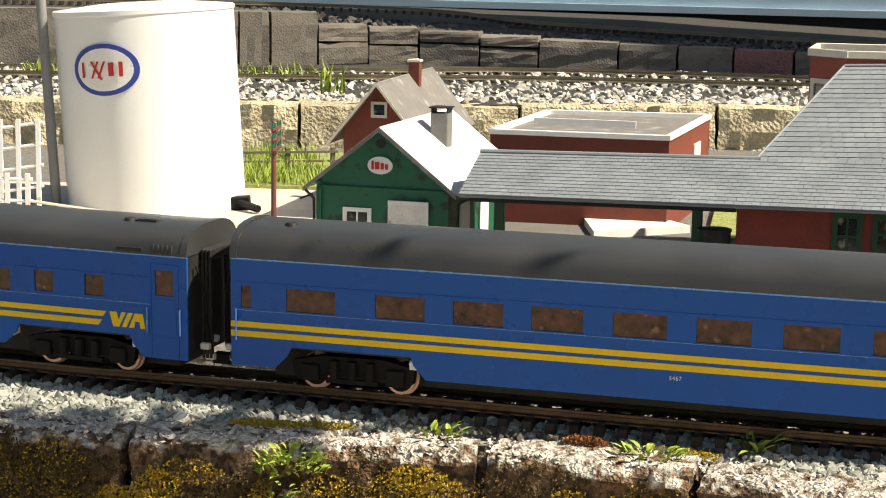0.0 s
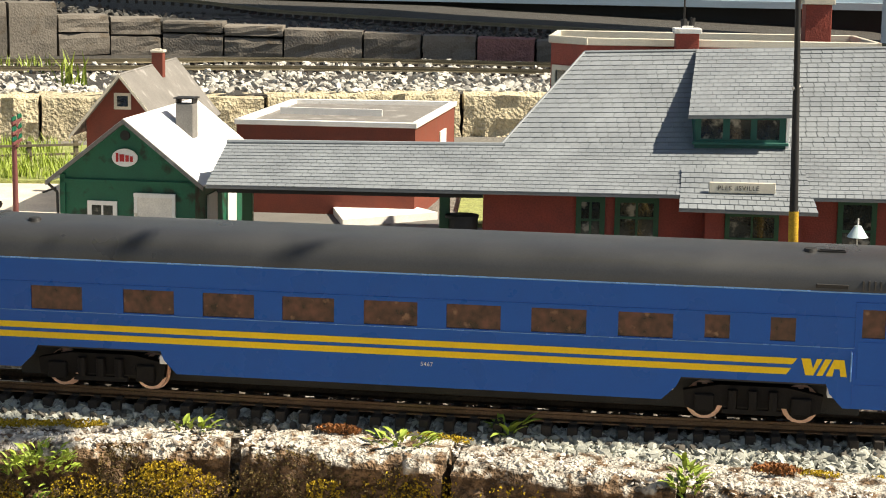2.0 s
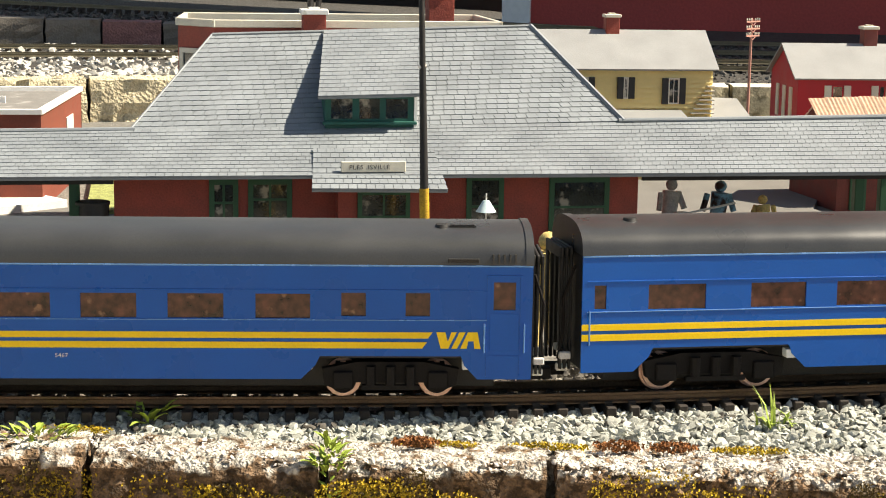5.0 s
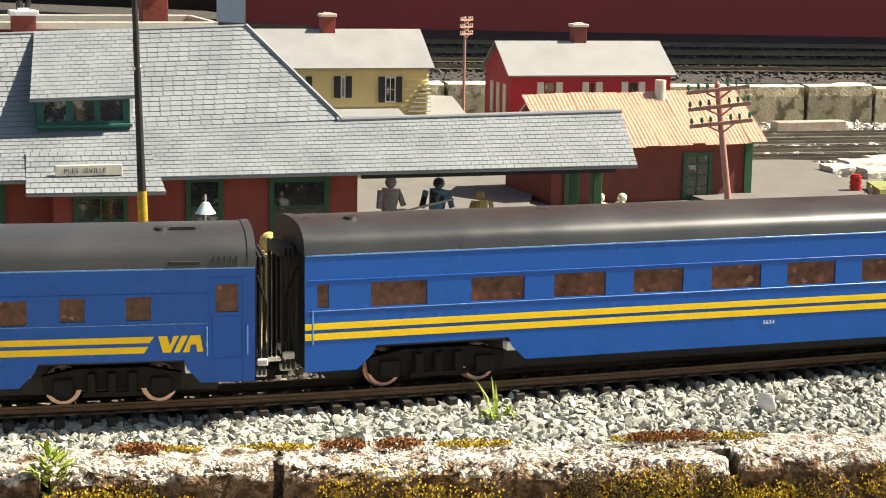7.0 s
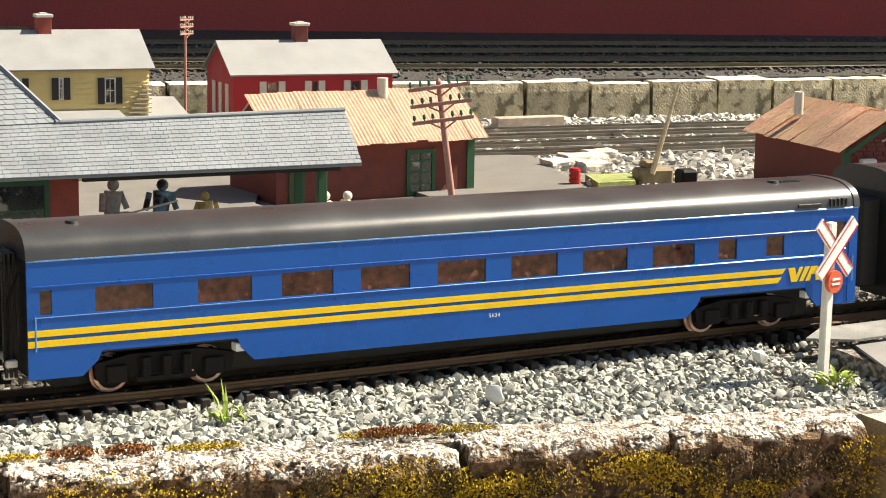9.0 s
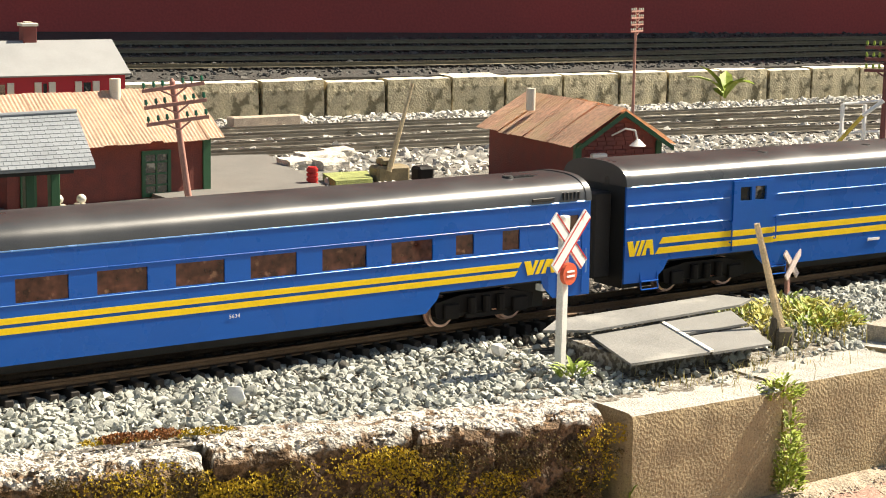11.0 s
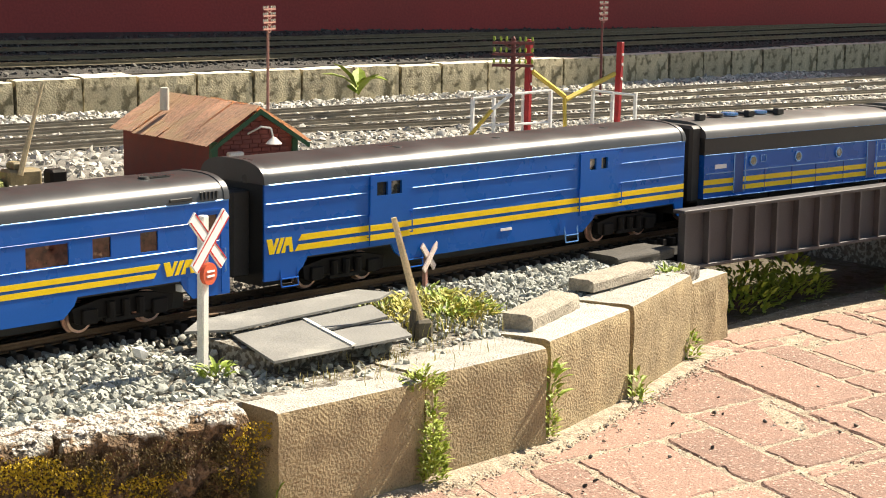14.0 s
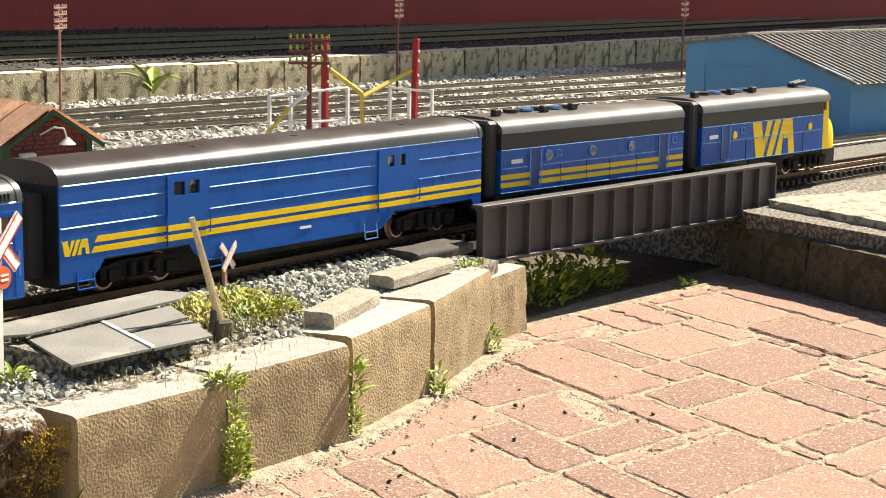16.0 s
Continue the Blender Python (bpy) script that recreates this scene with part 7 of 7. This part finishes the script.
weed(1.622, 0.962, -0.125, 150, 0.007, 0.012, 0.09, IVY, "small green weeds at the foot of the joint", 35)
weed(1.622, 0.962, -0.085, 22, 0.019, 0.012, 0.075, LEAF, "leafy green weed in the wall joint", 15)
weed(1.84, 0.975, -0.13, 40, 0.012, 0.012, 0.05, LEAF, "green weed in the wall joint", 16)
weed(2.07, 1.028, -0.13, 60, 0.012, 0.016, 0.06, LEAF, "green weed beside the bridge pier", 17)
weed(2.07, 1.06, -0.024, 26, 0.012, 0.03, 0.006, LEAF, "low green moss plant on the wall top", 18)
for k in range(16):
    r = np.random.default_rng(60 + k)
    grass(1.575 + 0.045 * (k % 4) + r.normal(0, 0.02), 1.09 + 0.03 * (k // 4) + r.normal(0, 0.012), -0.020, 22, 0.018, 0.045, DRYLEAF if k % 3 else YELLOWLEAF, "dry yellow green grass in the gravel", 70 + k)
    weed(1.62 + 0.035 * (k % 4) + r.normal(0, 0.02), 1.10 + 0.03 * (k // 4), -0.022, 60, 0.010, 0.034, 0.02, YELLOWLEAF if k % 3 else LEAF, "low yellow green weed in the gravel", 80 + k)
weed(2.43, 1.13, -0.13, 420, 0.016, 0.085, 0.1, LEAF, "broad leafy green plant below the bridge", 30)
weed(2.56, 1.105, -0.13, 300, 0.016, 0.07, 0.09, LEAF, "broad leafy green plant below the bridge", 31)
weed(2.66, 0.985, -0.13, 20, 0.012, 0.016, 0.012, LEAF, "small green weed in the paving", 32)
weed(3.361, 2.52, 0.04, 7, 0.075, 0.006, 0.06, LEAF, "pale green seedling with large leaves by the wall", 33)
for k in range(8):
    r = np.random.default_rng(90 + k)
    grass(1.34 + 0.03 * k, 1.045 + r.normal(0, 0.006), -0.026, 22, 0.012, 0.05, DRYLEAF, "dead brown grass below the crossing boards", 95 + k)
for k in range(14):
    r = np.random.default_rng(120 + k)
    x, y = -0.34 + 0.03 * (k % 5) + r.normal(0, 0.01), 3.02 + 0.16 * (k // 5) + r.normal(0, 0.03)
    grass(x, y, 0.0, 60, 0.03, 0.05, LEAF, "bright green grass on the lawn", 130 + k)
grass(-0.24, 3.9, TOP_Z, 22, 0.075, 0.03, LEAF, "tall green grass beside the terrace track", 150)
for k in range(7):
    grass(-0.95 + 0.1 * k, 4.33, TOP_Z, 50, 0.04, 0.05, LEAF, "green grass between the terrace tracks", 160 + k)

# moss cushions on the near wall
MOSSDARK = mat("brown_moss", (0.1, 0.068, 0.02), 0.95, var=0.5, scale=90, fine=600, bump=1.0, island=0.8)
def moss(name, spots, material, label, seed):
    r = np.random.default_rng(seed)
    vs, fs = [], []
    for (x, y, z, s, nx, nz, n) in spots:
        for _ in range(n):
            a, q = r.uniform(0, math.tau), math.sqrt(r.random())
            px, pz = x + nx * q * math.cos(a), z + nz * q * math.sin(a)
            py = y + (float(np.interp(px, FX, FY)) - float(np.interp(x, FX, FY))) - r.uniform(-0.001, 0.005)
            j = len(vs)
            for d in range(2):
                b = r.uniform(0, math.tau)
                e = Vector((math.cos(b), -0.6, math.sin(b))).normalized() * s * r.uniform(0.6, 1.4)
                f = Vector((-math.sin(b), -0.5, math.cos(b))).normalized() * s * 0.5
                k = len(vs)
                c = Vector((px, py, pz))
                vs += [tuple(c - f), tuple(c + f), tuple(c + e)]
                fs.append((k, k + 1, k + 2))
    me = bpy.data.meshes.new(name)
    me.from_pydata(vs, [], fs)
    me.materials.append(material)
    return tagged(new(name, me), label, "moss", kind="stuff")
r = np.random.default_rng(5)
sp = []
for k in range(330):
    x = r.uniform(-0.8, 1.22)
    sp.append((x, float(np.interp(x, FX, FY)) - 0.001, r.uniform(-0.12, -0.04), 0.002, r.uniform(0.008, 0.04), r.uniform(0.006, 0.026), 240))
moss("moss", sp[::2], MOSS, "yellow green moss on the wall faces", 6)
moss("moss", sp[1::2], MOSSDARK, "brown moss on the wall faces", 7)
sp = []
for x in (-0.15, -0.10, 0.20, 0.47, 0.55, 0.70, 0.835, 0.90):
    sp.append((x, float(np.interp(x, FX, FY)) + 0.058, -0.019, 0.002, 0.03, 0.003, 280))
moss("moss", sp, MOSS, "olive moss along the wall top", 8)
sp = []
for x in (0.45, 0.60, 0.64, 0.835, 0.865, 0.12):
    sp.append((x, float(np.interp(x, FX, FY)) + 0.052, -0.016, 0.0028, 0.018, 0.004, 170))
moss("moss", sp, MOSSRED, "rusty red moss on the ballast edge", 9)

# ---- an unseen tree, added to shade the left end ----
def tree():
    root = thing("tree", pose(-1.55, 0.75, PAVE_Z), "unseen leafy tree added to shade the left end of the track", "tree")
    b = bmesh.new()
    pts = [(0, 0, 0), (0.03, 0.02, 0.5), (0.1, 0.05, 0.95), (0.15, 0.1, 1.6), (0.1, 0.1, 2.3)]
    for k, (p, q) in enumerate(zip(pts, pts[1:])):
        cyl(b, p, q, 0.07 - 0.012 * k, 0.058 - 0.012 * k, 10)
    part("trunk", b, BARK, root, "", True)
    limb = [(0.1, 0.05, 0.95), (0.6, 0.3, 1.25), (1.2, 0.42, 1.36), (1.7, 0.47, 1.42), (2.2, 0.47, 1.44)]
    b = bmesh.new()
    for k, (p, q) in enumerate(zip(limb, limb[1:])):
        cyl(b, p, q, 0.036 - 0.007 * k, 0.029 - 0.007 * k, 8)
    part("limb", b, BARK, root, "", True)
    r = np.random.default_rng(77)
    b = bmesh.new()
    # limb leaves are bounded so their shadow lands on wall and ballast
    for k in range(4600):
        if k < 3500:
            c = (r.uniform(1.5, 2.58), r.uniform(0.28, 0.53), 1.42 + r.normal(0, 0.04))
            if c[0] > (2.33 if c[1] < 0.44 else 2.5) + r.normal(0, 0.03) or (c[0] > 2.05 and c[1] > 0.46):
                continue
        else:
            c = (0.15 + r.normal(0, 0.35), 0.1 + r.normal(0, 0.35), 2.1 + r.normal(0, 0.3))
        a = r.uniform(0, math.tau)
        leaf(b, c, (math.cos(a), math.sin(a), r.uniform(-0.5, 0.5)), (0.1, 0, 1), r.uniform(0.04, 0.075), r.uniform(0.022, 0.04))
    part("crown", b, LEAF, root, "green leaves")
BARK = mat("bark", (0.12, 0.09, 0.06), 0.9, var=0.4, scale=20, fine=120, bump=1.0)
tree()

# ---- sand drifted against the foot of the wall ----
b = bmesh.new()
rs = np.random.default_rng(33)
inner, outer = [], []
for k in range(120):
    x = 1.22 + 0.0078 * k
    y = float(np.interp(x, FX, FY))
    w = 0.014 + 0.012 * (0.5 + 0.5 * math.sin(x * 9.0)) + abs(rs.normal(0, 0.004))
    inner.append(b.verts.new((x, y + 0.03, PAVE_Z + 0.004)))
    outer.append([b.verts.new((x, y - w * 0.5, PAVE_Z + 0.0035)), b.verts.new((x, y - w, PAVE_Z - 0.001))])
for k in range(119):
    b.faces.new((inner[k], outer[k][0], outer[k + 1][0], inner[k + 1]))
    b.faces.new((outer[k][0], outer[k][1], outer[k + 1][1], outer[k + 1][0]))
tagged(link("sand_drift", b, JOINT, None, "", True), "pale sand drifted along the foot of the wall", "sand", kind="stuff")
def along(r):
    x = r.uniform(1.22, 2.13)
    return (x, float(np.interp(x, FX, FY)) - abs(r.normal(0, 0.016)), PAVE_Z + 0.002)
stones("grit", 1500, along, 0.0008, 0.002, GRIT, "pale grit scattered along the foot of the wall", 18)

def strewn(r):
    x = r.uniform(1.25, 2.1)
    return (x, float(np.interp(x, FX, FY)) - 0.02 - abs(r.normal(0, 0.09)), PAVE_Z + 0.002)
stones("pebbles", 36, strewn, 0.0018, 0.0034, SHADE_AND_DARK_STONE, "dark pebbles strewn on the paving", 20)

# ---- paving stones ----
U = 0.066
A1, A2 = radians(-122.5), radians(-15.4)      # the two directions of the joints
E1, E2 = Vector((math.cos(A1), math.sin(A1))), Vector((math.cos(A2), math.sin(A2)))
def paver_mesh(a, c, seed):
    """A worn stone of a by c along the two joint directions, with chipped edges and blunt corners."""
    bm = bmesh.new()
    r = np.random.default_rng(seed)
    k = 0.006
    out = []
    for (x0, y0, x1, y1) in ((k, 0, a - k, 0), (a, k, a, c - k), (a - k, c, k, c), (0, c - k, 0, k)):
        n = max(6, int(math.hypot(x1 - x0, y1 - y0) / 0.011))
        for i in range(n + 1):
            t = i / n
            chip = r.normal(0, 0.0011) + (abs(r.normal(0, 0.003)) if r.random() < 0.12 else 0)
            px, py = x0 + (x1 - x0) * t, y0 + (y1 - y0) * t
            out.append((px + (a / 2 - px) / a * 2 * chip, py + (c / 2 - py) / c * 2 * chip))
    cx, cy = a / 2, c / 2
    def skew(x, y, z):
        p = E1 * x + E2 * y
        return bm.verts.new((p.x, p.y, z))
    lo = [skew(x, y, -0.012) for x, y in out]
    m1 = [skew(x, y, -0.003) for x, y in out]
    hi = [skew(x + (cx - x) * 0.0032 / cx, y + (cy - y) * 0.0032 / cy, r.normal(0, 0.0004)) for x, y in out]
    n = len(out)
    for i in range(n):
        j = (i + 1) % n
        bm.faces.new((lo[i], lo[j], m1[j], m1[i])); bm.faces.new((m1[i], m1[j], hi[j], hi[i]))
    bm.faces.new(hi)
    bmesh.ops.recalc_face_normals(bm, faces=bm.faces[:])
    me = bpy.data.meshes.new("paver")
    bm.to_mesh(me); bm.free()
    me.materials.append(PAVER)
    return me
paving = thing("paving", Matrix(), "red concrete paving stones with gritty joints", "paving", kind="structure")
AX, AY = [2.44, 2.70, 2.80, 2.95], [0.42, 0.81, 0.97, 1.2]
def free(x, y):
    if not (-0.25 < y < 1.12 and 0.9 < x < 3.02):
        return False
    if x < 2.15 and y > float(np.interp(x, FX, FY)) + 0.095:
        return False
    if x >= 2.15 and y > 1.1 - 0.24 * (x - 2.18) + 0.0:
        return False
    return x < float(np.interp(y, AY, AX)) + 0.07 if y > 0.42 else x < 2.51 - (0.42 - y) * 0.62
rp = np.random.default_rng(21)
def lay(mesh, u, v):
    p = E1 * u + E2 * v
    o = new("paver", mesh)
    o.parent = paving
    o.matrix_local = pose(p.x, p.y, PAVE_Z + rp.normal(0, 0.0007), rp.normal(0, 0.16), rp.normal(0, 0.16), rp.normal(0, 0.5))
# the large stones before the bridge, as (from, to) along both joint directions
BIGSTONES = [(-1.479, -1.362, 0.873, 1.069), (-1.573, -1.445, 1.098, 1.231), (-1.59, -1.348, 1.244, 1.366), (-1.416, -1.269, 1.096, 1.217), (-1.352, -1.189, 0.885, 1.005), (-1.345, -1.186, 1.014, 1.081), (-1.269, -1.184, 1.099, 1.216), (-1.335, -1.182, 1.233, 1.292), (-1.158, -1.029, 1.111, 1.293), (-1.595, -1.43, 1.378, 1.437), (-1.559, -1.425, 1.437, 1.586), (-1.419, -1.349, 1.372, 1.442), (-1.341, -1.259, 1.297, 1.434), (-1.413, -1.259, 1.449, 1.635), (-1.25, -1.104, 1.314, 1.441), (-1.249, -1.095, 1.449, 1.517), (-1.086, -1.023, 1.319, 1.462), (-1.659, -1.497, 1.656, 1.792), (-1.644, -1.412, 1.804, 1.897), (-1.476, -1.272, 1.668, 1.798)]
# the rest of the paving, in mixed sizes round them
CELL = 0.034
SIZES = [(4, 4), (6, 4), (4, 6), (5, 4), (4, 2), (2, 4), (6, 2), (2, 2)]
rects = [list(q) for q in BIGSTONES]
taken = set()
for i in range(-80, 20):
    for j in range(10, 90):
        if any(u0 - CELL * 0.7 < i * CELL < u1 - CELL * 0.3 and v0 - CELL * 0.7 < j * CELL < v1 - CELL * 0.3 for u0, u1, v0, v1 in BIGSTONES):
            taken.add((i, j))
for i in range(-80, 20):
    for j in range(10, 90):
        if (i, j) in taken:
            continue
        for q in [SIZES[w] for w in rp.permutation(7)[:5]] + [(4, 2), (2, 4), (2, 2), (2, 1), (1, 2)]:
            cells = [(i + a, j + c) for a in range(q[0]) for c in range(q[1])]
            pts = [E1 * ((i + a) * CELL) + E2 * ((j + c) * CELL) for a in (0, q[0]) for c in (0, q[1])]
            if any(w in taken for w in cells) or not all(free(p.x, p.y) for p in pts):
                continue
            taken.update(cells)
            rects.append([i * CELL, (i + q[0]) * CELL, j * CELL, (j + q[1]) * CELL])
            break
# neighbours are cut to meet: overlaps are halved, then narrow gaps are closed
for a in range(len(rects)):
    for c in range(a + 1, len(rects)):
        A, C = rects[a], rects[c]
        du, dv = min(A[1], C[1]) - max(A[0], C[0]), min(A[3], C[3]) - max(A[2], C[2])
        if du > 0 and dv > 0:
            k = 0 if du < dv else 2
            if A[k] < C[k]:
                C[k] = A[k + 1]
            else:
                C[k + 1] = A[k]
for _ in range(2):
    for A in rects:
        for k, sign in ((0, -1), (1, 1), (2, -1), (3, 1)):
            o = 2 - (k // 2) * 2
            near_by = [(C[k - sign] - A[k]) * sign for C in rects if C is not A and min(A[o + 1], C[o + 1]) - max(A[o], C[o]) > 0.002]
            near_by = [g for g in near_by if g > -0.0005]
            if near_by and min(near_by) < 0.06:
                A[k] += sign * max(0.0, min(near_by))
for k, (u0, u1, v0, v1) in enumerate(rects):
    if u1 - u0 > 0.018 and v1 - v0 > 0.018:
        lay(paver_mesh(u1 - u0 - 0.006, v1 - v0 - 0.006, 300 + k), u0 + 0.003, v0 + 0.003)
